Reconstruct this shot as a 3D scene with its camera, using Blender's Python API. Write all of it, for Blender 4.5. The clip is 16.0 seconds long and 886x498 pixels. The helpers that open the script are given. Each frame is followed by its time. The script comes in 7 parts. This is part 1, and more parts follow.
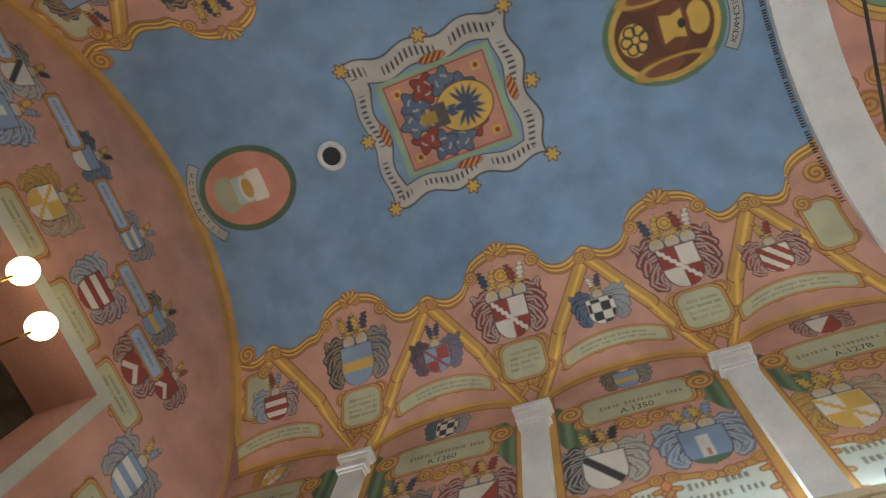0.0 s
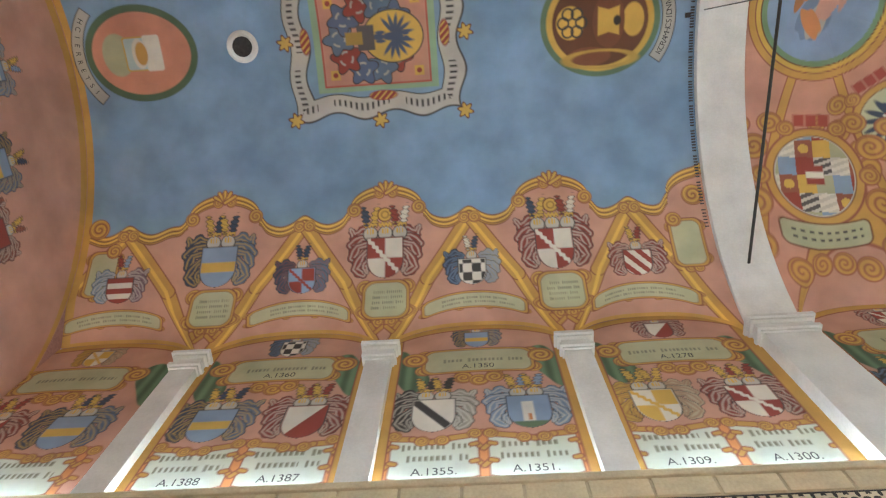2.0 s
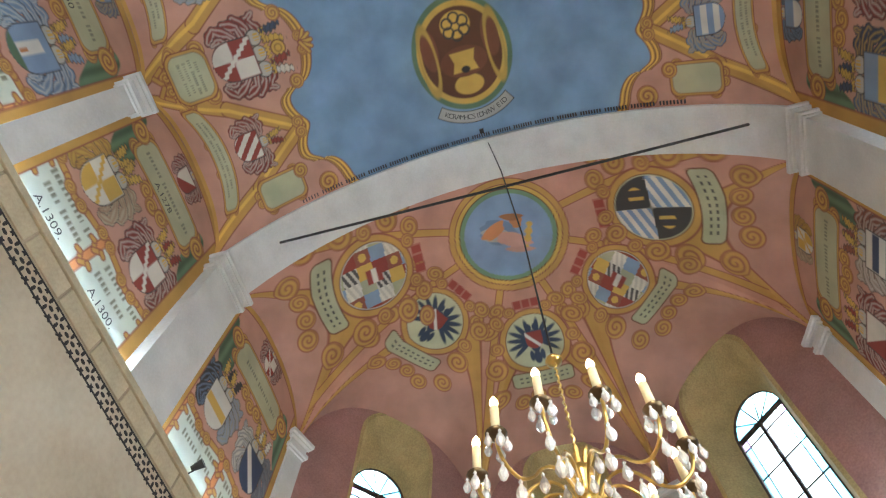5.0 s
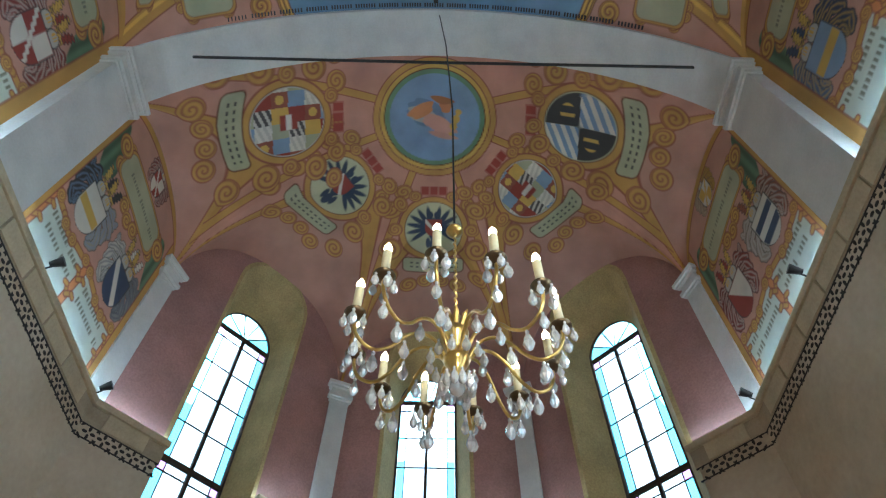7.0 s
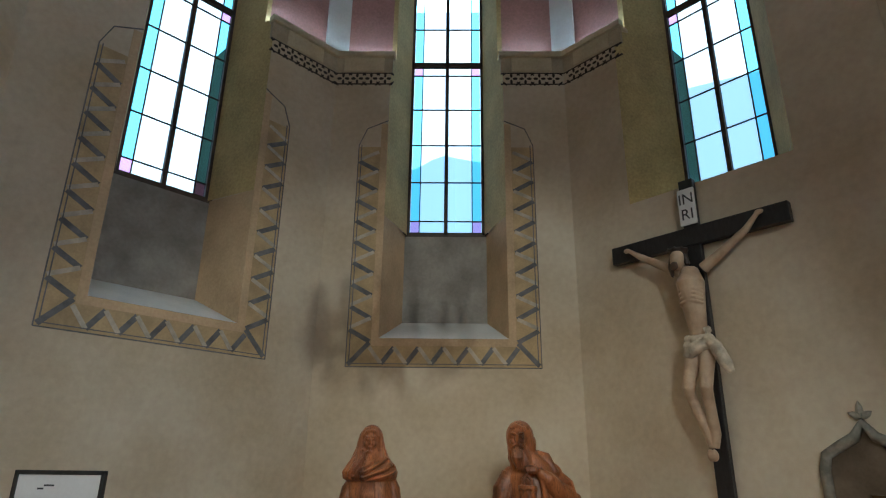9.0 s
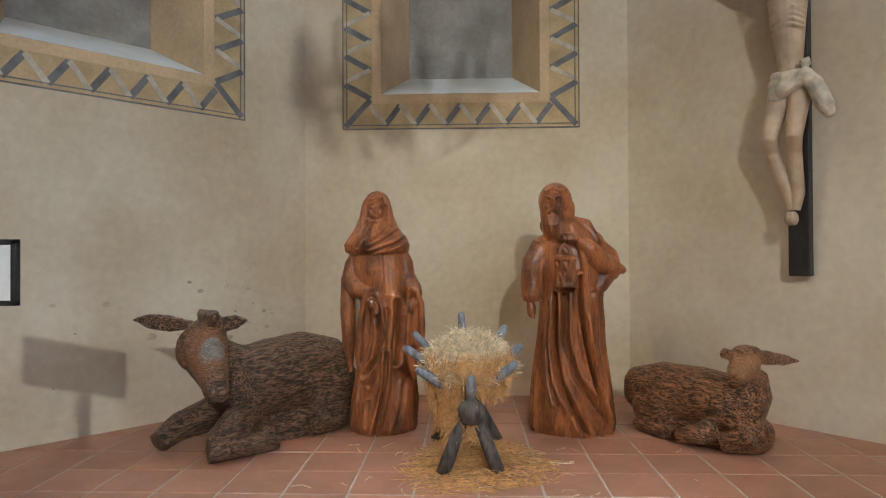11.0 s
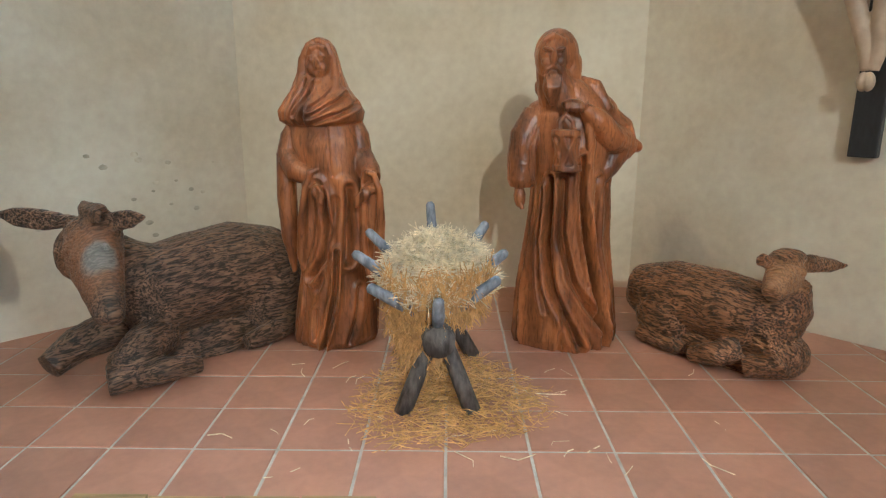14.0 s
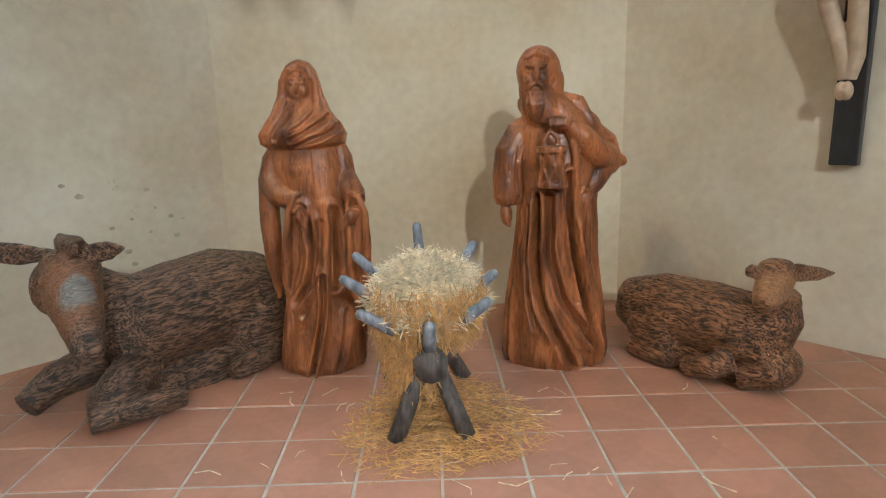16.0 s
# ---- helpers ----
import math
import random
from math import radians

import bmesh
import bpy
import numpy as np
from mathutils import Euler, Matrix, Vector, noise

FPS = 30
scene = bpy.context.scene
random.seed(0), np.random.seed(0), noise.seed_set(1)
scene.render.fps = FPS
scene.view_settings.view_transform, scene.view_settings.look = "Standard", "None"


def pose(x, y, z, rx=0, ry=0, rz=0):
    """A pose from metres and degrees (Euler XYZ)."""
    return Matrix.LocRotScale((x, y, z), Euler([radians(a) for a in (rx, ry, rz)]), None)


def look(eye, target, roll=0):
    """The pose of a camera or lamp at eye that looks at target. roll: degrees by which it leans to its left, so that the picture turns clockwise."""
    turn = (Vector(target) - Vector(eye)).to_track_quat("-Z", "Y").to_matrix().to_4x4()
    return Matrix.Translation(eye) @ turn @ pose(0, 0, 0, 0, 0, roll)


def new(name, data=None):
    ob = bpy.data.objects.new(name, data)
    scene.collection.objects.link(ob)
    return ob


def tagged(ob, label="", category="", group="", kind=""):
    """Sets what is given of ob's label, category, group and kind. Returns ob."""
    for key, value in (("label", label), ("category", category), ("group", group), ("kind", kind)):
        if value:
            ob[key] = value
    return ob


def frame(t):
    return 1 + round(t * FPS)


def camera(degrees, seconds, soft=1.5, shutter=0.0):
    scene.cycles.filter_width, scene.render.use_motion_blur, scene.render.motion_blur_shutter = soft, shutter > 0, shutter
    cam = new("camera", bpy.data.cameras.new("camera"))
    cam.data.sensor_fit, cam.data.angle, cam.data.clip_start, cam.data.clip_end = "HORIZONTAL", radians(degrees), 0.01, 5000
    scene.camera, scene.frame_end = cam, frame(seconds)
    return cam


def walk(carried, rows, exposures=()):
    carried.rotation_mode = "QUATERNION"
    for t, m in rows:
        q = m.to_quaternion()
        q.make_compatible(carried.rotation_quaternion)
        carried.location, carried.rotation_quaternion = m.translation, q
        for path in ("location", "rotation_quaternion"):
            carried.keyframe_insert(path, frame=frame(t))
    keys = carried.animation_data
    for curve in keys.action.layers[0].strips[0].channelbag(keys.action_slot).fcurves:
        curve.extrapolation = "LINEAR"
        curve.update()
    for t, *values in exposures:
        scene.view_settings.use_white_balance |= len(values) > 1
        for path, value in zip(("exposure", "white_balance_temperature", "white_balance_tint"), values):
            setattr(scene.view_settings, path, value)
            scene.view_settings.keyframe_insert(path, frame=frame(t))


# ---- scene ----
cam = camera(71.0, 16.0, soft=1.2)

PATH = [
    (0, (-0.623, 0.245, 1.754), (-1.011, 0.725, 3.657), 19.0),
    (0.5, (-0.703, 0.276, 1.726), (-0.923, 0.682, 3.671), 19.9),
    (1, (-0.653, 0.388, 1.723), (-0.776, 0.738, 3.688), 17.8),
    (1.5, (-0.581, 0.436, 1.716), (-0.679, 0.971, 3.641), 8.3),
    (2, (-0.55, 0.444, 1.733), (-0.631, 1.136, 3.608), 3.0),
    (2.5, (-0.557, 0.507, 1.707), (-0.604, 1.238, 3.568), 1.9),
    (3, (-0.615, 0.475, 1.703), (-0.601, 1.235, 3.553), 2.4),
    (3.5, (-0.501, 0.437, 1.667), (-0.303, 1.224, 3.495), 1.7),
    (4, (-0.163, 0.433, 1.575), (0.175, 1.141, 3.414), 8.1),
    (4.5, (0.237, 0.490, 1.435), (0.770, 0.928, 3.312), 8.0),
    (4.6, (0.321, 0.432, 1.484), (0.899, 0.819, 3.359), 6.9),
    (5, (0.347, 0.407, 1.416), (1.111, 0.661, 3.247), 3.1),
    (5.2, (0.396, 0.412, 1.45), (1.218, 0.623, 3.261), 1.5),
    (7.3, (0.607, 0.496, 1.399), (1.787, 0.474, 3.013), 0.6),
    (7.5, (0.641, 0.511, 1.388), (1.899, 0.49, 2.942), 0.1),
    (7.6, (0.682, 0.519, 1.387), (1.991, 0.502, 2.899), -0.0),
    (8, (0.822, 0.548, 1.318), (2.332, 0.543, 2.629), 0.9),
    (8.2, (0.958, 0.513, 1.267), (2.543, 0.523, 2.486), 0.8),
    (8.5, (1.138, 0.53, 1.202), (2.856, 0.552, 2.226), 0.6),
    (9, (1.372, 0.546, 1.177), (3.256, 0.58, 1.848), 0.7),
    (9.5, (1.624, 0.516, 1.117), (3.582, 0.559, 1.522), 0.0),
    (10, (1.922, 0.548, 1.093), (3.908, 0.56, 1.329), -1.8),
    (10.2, (2.02, 0.57, 1.097), (4.008, 0.611, 1.305), -1.3),
    (12.3, (2.847, 0.611, 1.069), (4.831, 0.64, 0.817), 0.1),
    (12.5, (2.915, 0.6, 1.07), (4.897, 0.632, 0.803), -0.0),
    (13, (3.125, 0.679, 1.163), (5.087, 0.654, 0.777), -1.6),
    (13.5, (3.172, 0.609, 1.206), (5.126, 0.554, 0.783), 0.4),
    (14, (3.219, 0.539, 1.209), (5.164, 0.558, 0.745), 0.2),
    (14.5, (3.252, 0.555, 1.215), (5.194, 0.55, 0.735), -1.0),
    (15, (3.268, 0.568, 1.222), (5.214, 0.533, 0.764), -1.2),
    (15.5, (3.262, 0.554, 1.219), (5.214, 0.523, 0.784), -1.5),
    (16, (3.264, 0.562, 1.231), (5.219, 0.525, 0.81), -1.3),
]

EXPO = [(0.0, -0.25, 6100, 6), (1.5, 0.12, 6150, 6), (3.0, 0.05, 6200, 6), (4.5, -0.15, 5800, 4), (5.2, -0.2, 5800, 4), (7.3, -0.95, 5000, -4), (8.0, -1.05, 5050, -4), (9.0, -1.45, 5100, -2), (9.5, -1.6, 5200, 2), (9.9, -1.45, 5300, 4), (10.2, -1.2, 5250, 4), (12.3, -0.45, 4800, -3), (16.0, -0.45, 4800, -3)]
walk(cam, [(t, look(eye, target, roll)) for t, eye, target, roll in PATH], EXPO)

# plan of the chancel, in metres
C = 0.6                       # axis of the building
H_LO, H_UP = 3.18, 3.31       # half widths below and above the ledge
X_E, X_N, S_E = 7.21, 5.14, 1.26
Z_LEDGE, Z_CAP, Z_TOP = 5.58, 7.85, 10.15
X_W = -5.6
PIERS = [-6.25, -3.72, -1.58, 0.55, 2.48]
ARCH0, ARCH1 = 2.48, 3.08
R_V = (H_UP ** 2 + (Z_TOP - Z_CAP) ** 2) / (2 * (Z_TOP - Z_CAP))

# ---- world and light ----
world = bpy.data.worlds.new("world")
scene.world = world
world.use_nodes = True
wn = world.node_tree
sky = wn.nodes.new("ShaderNodeTexSky")
sky.sky_type = "NISHITA"
sky.sun_disc = False
sky.sun_elevation, sky.sun_rotation = radians(40), radians(270)
wn.links.new(sky.outputs[0], wn.nodes["Background"].inputs[0])
wn.nodes["Background"].inputs[1].default_value = 0.15

def area(name, m, sx, sy, power, color):
    d = bpy.data.lights.new(name, "AREA")
    d.shape, d.size, d.size_y, d.energy, d.color = "RECTANGLE", sx, sy, power, color
    ob = new(name, d)
    ob.matrix_world = m
    return ob

sun = bpy.data.lights.new("sun", "SUN")
sun.energy, sun.angle, sun.color = 2.0, radians(0.6), (1.0, 0.95, 0.88)
new("sun", sun).matrix_world = look((-20, 3, 18), (0, 0, 0))

def spot(name, at, target, power, color, degrees=62, blend=0.6, soft=0.04):
    d = bpy.data.lights.new(name, "SPOT")
    d.energy, d.color, d.spot_size, d.spot_blend, d.shadow_soft_size = power, color, radians(degrees), blend, soft
    new(name, d).matrix_world = look(at, target)

# the small spotlights clamped to the ledge shine into the apse, one in the west loft down the whole nave
spot("spotlight_beam", (3.55, -2.42, 5.72), (6.3, 0.55, 0.3), 480, (1.0, 0.70, 0.40), 44, 0.9)
spot("spotlight_beam", (3.60, 3.62, 5.72), (6.3, -0.2, 0.3), 800, (1.0, 0.74, 0.44), 48, 0.9)
spot("loft_spotlight_beam", (-5.5, -0.85, 5.35), (6.5, 0.65, 0.7), 3400, (1.0, 0.88, 0.70), 34, 0.5, 0.10)

# ---- materials ----
def mat(name, col, rough=0.7, var=0.12, scale=6.0, bump=0.15, bscale=60.0, metal=0.0, stretch=(1, 1, 1), dark=None, obj_rand=0.0, fine=0.025):
    m = bpy.data.materials.new(name)
    m.use_nodes = True
    nt = m.node_tree
    b = nt.nodes["Principled BSDF"]
    b.inputs["Roughness"].default_value, b.inputs["Metallic"].default_value = rough, metal
    tc = nt.nodes.new("ShaderNodeTexCoord")
    mp = nt.nodes.new("ShaderNodeMapping")
    mp.inputs["Scale"].default_value = stretch
    nt.links.new(tc.outputs["Object"], mp.inputs[0])
    n1, n2 = nt.nodes.new("ShaderNodeTexNoise"), nt.nodes.new("ShaderNodeTexNoise")
    for n, s, d in ((n1, scale, 5.0), (n2, bscale, 6.0)):
        n.inputs["Scale"].default_value, n.inputs["Detail"].default_value = s, d
        nt.links.new(mp.outputs[0], n.inputs["Vector"])
    ramp = nt.nodes.new("ShaderNodeValToRGB")
    lo = dark or tuple(v * (1 - 2 * var) for v in col)
    hi = tuple(min(1, v * (1 + var)) for v in col)
    ramp.color_ramp.elements[0].position, ramp.color_ramp.elements[1].position = 0.32, 0.68
    ramp.color_ramp.elements[0].color, ramp.color_ramp.elements[1].color = (*lo, 1), (*hi, 1)
    nt.links.new(n1.outputs[0], ramp.inputs[0])
    mx = nt.nodes.new("ShaderNodeMix")
    mx.data_type, mx.blend_type = "RGBA", "OVERLAY"
    mx.inputs[0].default_value = min(1, fine * 8)
    nt.links.new(ramp.outputs[0], mx.inputs[6])
    nt.links.new(n2.outputs[0], mx.inputs[7])
    last = mx.outputs[2]
    if obj_rand:
        oi = nt.nodes.new("ShaderNodeObjectInfo")
        hs = nt.nodes.new("ShaderNodeHueSaturation")
        mr = nt.nodes.new("ShaderNodeMapRange")
        mr.inputs[3].default_value, mr.inputs[4].default_value = 1 - obj_rand, 1 + obj_rand
        nt.links.new(oi.outputs["Random"], mr.inputs[0])
        nt.links.new(mr.outputs[0], hs.inputs["Value"])
        nt.links.new(last, hs.inputs["Color"])
        last = hs.outputs[0]
    nt.links.new(last, b.inputs["Base Color"])
    bp = nt.nodes.new("ShaderNodeBump")
    bp.inputs["Strength"].default_value, bp.inputs["Distance"].default_value = bump, 0.01
    nt.links.new(n2.outputs[0], bp.inputs["Height"])
    nt.links.new(bp.outputs[0], b.inputs["Normal"])
    return m

def painted(name, rough=0.75):
    m = mat(name, (0.5, 0.5, 0.5), rough, bump=0.12, bscale=45)
    nt = m.node_tree
    b = nt.nodes["Principled BSDF"]
    at = nt.nodes.new("ShaderNodeAttribute")
    at.attribute_name = "paint"
    n = nt.nodes.new("ShaderNodeTexNoise")
    n.inputs["Scale"].default_value, n.inputs["Detail"].default_value = 2.2, 8.0
    mr = nt.nodes.new("ShaderNodeMapRange")
    mr.inputs[1].default_value, mr.inputs[2].default_value, mr.inputs[3].default_value, mr.inputs[4].default_value = 0.3, 0.7, 0.82, 1.12
    tc = nt.nodes.new("ShaderNodeTexCoord")
    nt.links.new(tc.outputs["Object"], n.inputs["Vector"])
    nt.links.new(n.outputs[0], mr.inputs[0])
    mu = nt.nodes.new("ShaderNodeVectorMath")
    mu.operation = "SCALE"
    nt.links.new(at.outputs["Color"], mu.inputs[0])
    nt.links.new(mr.outputs[0], mu.inputs["Scale"])
    nt.links.new(mu.outputs[0], b.inputs["Base Color"])
    return m

def glow(name, col, strength):
    m = bpy.data.materials.new(name)
    m.use_nodes = True
    b = m.node_tree.nodes["Principled BSDF"]
    b.inputs["Base Color"].default_value = (*col, 1)
    b.inputs["Emission Color"].default_value, b.inputs["Emission Strength"].default_value = (*col, 1), strength
    return m

def glassy(name, col, rough=0.02, ior=1.15):
    m = bpy.data.materials.new(name)
    m.use_nodes = True
    b = m.node_tree.nodes["Principled BSDF"]
    b.inputs["Base Color"].default_value = (*col, 1)
    b.inputs["Roughness"].default_value, b.inputs["Transmission Weight"].default_value, b.inputs["IOR"].default_value = rough, 1.0, ior
    return m

M_PAINT = painted("fresco_paint")
M_PLASTER = mat("cream_plaster", (0.62, 0.54, 0.41), 0.9, 0.06, 1.1, 0.16, 18, dark=(0.49, 0.395, 0.265), fine=0.022)
M_WHITE = mat("white_limewash", (0.74, 0.73, 0.70), 0.85, 0.05, 3, 0.15, 40, fine=0.03)
M_PINK = mat("old_rose_plaster", (0.44, 0.24, 0.21), 0.9, 0.08, 2, 0.2, 40, fine=0.04)
M_OCHRE = mat("ochre_plaster", (0.56, 0.44, 0.20), 0.9, 0.1, 2.5, 0.2, 40, fine=0.05)
M_APRICOT = mat("apricot_plaster", (0.58, 0.42, 0.25), 0.9, 0.1, 2.5, 0.25, 40)
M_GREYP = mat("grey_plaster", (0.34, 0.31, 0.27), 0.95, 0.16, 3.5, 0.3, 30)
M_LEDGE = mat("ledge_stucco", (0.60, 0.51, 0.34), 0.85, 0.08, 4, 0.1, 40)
# darker copy of the ledge stucco, with the shade under the lip in its colour
M_LEDGE_SHADE = mat("ledge_stucco_painted_shade", (0.46, 0.38, 0.26), 0.85, 0.1, 4, 0.1, 40)
M_BLACK = mat("black_lace_paint", (0.035, 0.03, 0.03), 0.7, 0.2, 20, 0.1)
M_TILE = mat("terracotta_tile", (0.43, 0.205, 0.125), 0.4, 0.07, 4, 0.06, 25, obj_rand=0.09, fine=0.02)
M_GROUT = mat("pale_grout", (0.52, 0.47, 0.40), 0.9, 0.12, 12, 0.2)
M_PLANK = mat("worn_yellow_oak", (0.42, 0.27, 0.10), 0.5, 0.25, 5, 0.2, 30, stretch=(6, 1, 1))
M_WOODW = mat("oiled_red_wood", (0.28, 0.10, 0.032), 0.34, 0.3, 4, 0.2, 24, stretch=(2.2, 2.2, 0.9), dark=(0.085, 0.028, 0.011), fine=0.03)
M_WOODD = mat("dark_carved_wood", (0.18, 0.10, 0.056), 0.40, 0.35, 12, 1.0, 40, stretch=(0.7, 3.0, 3.0), dark=(0.075, 0.042, 0.026), fine=0.05)
M_WOODS = mat("brown_carved_wood", (0.25, 0.115, 0.05), 0.4, 0.35, 12, 1.0, 36, stretch=(0.9, 2.6, 3.0), dark=(0.11, 0.05, 0.024), fine=0.05)
M_GREYW = mat("weathered_log", (0.12, 0.10, 0.09), 0.7, 0.35, 14, 0.5, 40, stretch=(3, 3, 1), dark=(0.05, 0.04, 0.035))
M_BLUEW = mat("blue_grey_stick", (0.24, 0.245, 0.28), 0.6, 0.25, 14, 0.4, 40, stretch=(3, 3, 1))
M_CROSS = mat("black_stained_wood", (0.022, 0.02, 0.021), 0.45, 0.2, 14, 0.2, 60, stretch=(3, 3, 1))
M_FLESH = mat("aged_polychrome", (0.47, 0.36, 0.25), 0.5, 0.12, 5, 0.15, 30, dark=(0.37, 0.26, 0.17))
M_CLOTH = mat("gilded_white_cloth", (0.56, 0.49, 0.38), 0.55, 0.2, 14, 0.4, 30)
M_HAIR = mat("dark_carved_hair", (0.05, 0.035, 0.028), 0.6, 0.2, 20, 0.4)
M_BRASS = mat("gilt_brass", (0.62, 0.42, 0.13), 0.28, 0.15, 12, 0.05, 60, metal=1.0)
M_DBRASS = mat("dark_bronze", (0.16, 0.11, 0.06), 0.35, 0.2, 12, 0.1, 60, metal=1.0)
M_CRYSTAL = glassy("cut_crystal", (0.98, 0.97, 0.95), 0.12, 1.45)
M_CRYSTAL.node_tree.nodes["Principled BSDF"].inputs["Transmission Weight"].default_value = 0.5
M_CANDLE = mat("ivory_candle", (0.75, 0.64, 0.40), 0.5, 0.05, 10, 0.02)
M_BULB = glow("warm_bulb", (1.0, 0.74, 0.38), 38)
M_GLOBE = glow("globe_bulb", (1.0, 0.72, 0.36), 14)
M_LED = glow("led_strip", (0.78, 0.91, 1.0), 90)
M_IRON = mat("black_iron", (0.03, 0.027, 0.025), 0.5, 0.2, 20, 0.1)
M_FRAME = mat("brown_window_frame", (0.07, 0.045, 0.03), 0.5, 0.2, 15, 0.1)
M_CHROME = mat("brushed_steel", (0.55, 0.54, 0.52), 0.25, 0.06, 20, 0.02, 60, metal=1.0)
M_PAPER = mat("white_paper", (0.78, 0.76, 0.74), 0.6, 0.03, 5, 0.0)
M_INK = mat("dark_ink", (0.06, 0.055, 0.06), 0.6, 0.1, 10, 0.0)
M_STRAW = mat("golden_straw", (0.62, 0.34, 0.11), 0.55, 0.2, 30, 0.1, obj_rand=0.1)
M_STRAWL = mat("pale_straw", (0.84, 0.68, 0.44), 0.5, 0.2, 30, 0.1)
M_GLASS = glassy("clear_glass", (0.98, 0.99, 1.0), 0.02)
M_TURQ = glassy("turquoise_glass", (0.33, 0.74, 0.83), 0.05)
M_ROSE = glassy("violet_glass", (0.70, 0.38, 0.66), 0.05)
M_STONE = mat("carved_grey_stone", (0.30, 0.28, 0.23), 0.85, 0.2, 12, 0.3, 50)
# dark colour that stands for the shade inside the wall niche
M_NICHE_SHADE = mat("niche_painted_shade", (0.16, 0.12, 0.08), 0.9, 0.2, 5, 0.2)
M_GREEN_G = mat("meadow_grass", (0.09, 0.14, 0.05), 0.9, 0.2, 0.5, 0.1)
NAVE_W, APSE_W = 170, 640
# the hill glows by itself; daylight and haze are put into its colour
M_HILL = glow("glowing_haze_hill", (0.50, 0.70, 0.88), 2.2)
M_SKYB = glow("bright_white_sky", (0.86, 0.94, 1.0), 4.0)

def carved(m, stretch, deep, low, warp=0.0, faces=(), edges=(0.40, 0.60), dist=0.012):
    """Gouge marks of a chisel that wander over a wood, their crease shade put into the colour; faces are bare or pale
    places of (centre, spread, colour).
    """
    nt = m.node_tree
    node = lambda k: nt.nodes.new("ShaderNode" + k)
    bp = [n for n in nt.nodes if n.type == "BUMP"][0]
    tc, mp, wv, b2, wn_, sub, add = (node(k) for k in ("TexCoord", "Mapping", "TexNoise", "Bump", "TexNoise", "VectorMath", "VectorMath"))
    wn_.inputs["Scale"].default_value, wn_.inputs["Detail"].default_value = 6.0, 1.0
    sub.operation, add.operation = "MULTIPLY_ADD", "ADD"
    sub.inputs[1].default_value, sub.inputs[2].default_value = (warp,) * 3, (-warp / 2,) * 3
    nt.links.new(tc.outputs["Object"], wn_.inputs["Vector"])
    nt.links.new(wn_.outputs["Color"], sub.inputs[0])
    nt.links.new(tc.outputs["Object"], add.inputs[0])
    nt.links.new(sub.outputs[0], add.inputs[1])
    mp.inputs["Scale"].default_value = stretch
    wv.inputs["Scale"].default_value, wv.inputs["Distortion"].default_value, wv.inputs["Detail"].default_value = 1.0, 0.5, 1.5
    b2.inputs["Strength"].default_value, b2.inputs["Distance"].default_value = deep, dist
    nt.links.new(add.outputs[0], mp.inputs[0])
    nt.links.new(mp.outputs[0], wv.inputs["Vector"])
    nt.links.new(wv.outputs["Fac"], b2.inputs["Height"])
    nt.links.new(bp.outputs[0], b2.inputs["Normal"])
    bs = nt.nodes["Principled BSDF"]
    nt.links.new(b2.outputs[0], bs.inputs["Normal"])
    last = bs.inputs["Base Color"].links[0].from_socket
    bare = None
    for c, spread, col in faces:
        d, sc, ln, fr, mx = node("VectorMath"), node("VectorMath"), node("VectorMath"), node("MapRange"), node("MixRGB")
        d.operation, sc.operation, ln.operation = "SUBTRACT", "DIVIDE", "LENGTH"
        d.inputs[1].default_value, sc.inputs[1].default_value = c, spread
        nt.links.new(add.outputs[0], d.inputs[0])
        nt.links.new(d.outputs[0], sc.inputs[0])
        nt.links.new(sc.outputs[0], ln.inputs[0])
        fr.inputs["From Min"].default_value, fr.inputs["From Max"].default_value, fr.inputs["To Min"].default_value, fr.inputs["To Max"].default_value = 0.75, 1.2, 0.9, 0.0
        nt.links.new(ln.outputs["Value"], fr.inputs[0])
        nt.links.new(fr.outputs[0], mx.inputs[0])
        bare = bare or fr.outputs[0]
        nt.links.new(last, mx.inputs[1])
        mx.inputs[2].default_value = (*col, 1)
        last = mx.outputs[0]
    # shade painted in: grooves multiply the colour down to low, ridges up to 1.25
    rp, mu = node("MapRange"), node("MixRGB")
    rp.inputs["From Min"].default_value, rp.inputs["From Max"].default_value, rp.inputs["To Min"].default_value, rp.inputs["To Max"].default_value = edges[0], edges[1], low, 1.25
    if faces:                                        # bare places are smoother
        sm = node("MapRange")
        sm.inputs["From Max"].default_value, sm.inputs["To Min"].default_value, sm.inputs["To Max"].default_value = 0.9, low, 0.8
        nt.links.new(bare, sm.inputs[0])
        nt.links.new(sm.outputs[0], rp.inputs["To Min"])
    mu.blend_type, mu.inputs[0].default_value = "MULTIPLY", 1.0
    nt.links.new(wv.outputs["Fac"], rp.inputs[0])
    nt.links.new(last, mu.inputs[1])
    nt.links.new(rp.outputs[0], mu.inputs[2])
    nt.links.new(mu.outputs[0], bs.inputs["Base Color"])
carved(M_WOODW, (85, 85, 11), 0.35, 0.74, 0.03, edges=(0.33, 0.50), dist=0.005)
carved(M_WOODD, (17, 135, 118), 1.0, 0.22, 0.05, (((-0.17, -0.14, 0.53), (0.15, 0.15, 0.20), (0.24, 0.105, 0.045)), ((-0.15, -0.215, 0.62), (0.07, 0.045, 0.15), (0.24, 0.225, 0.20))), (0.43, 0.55))
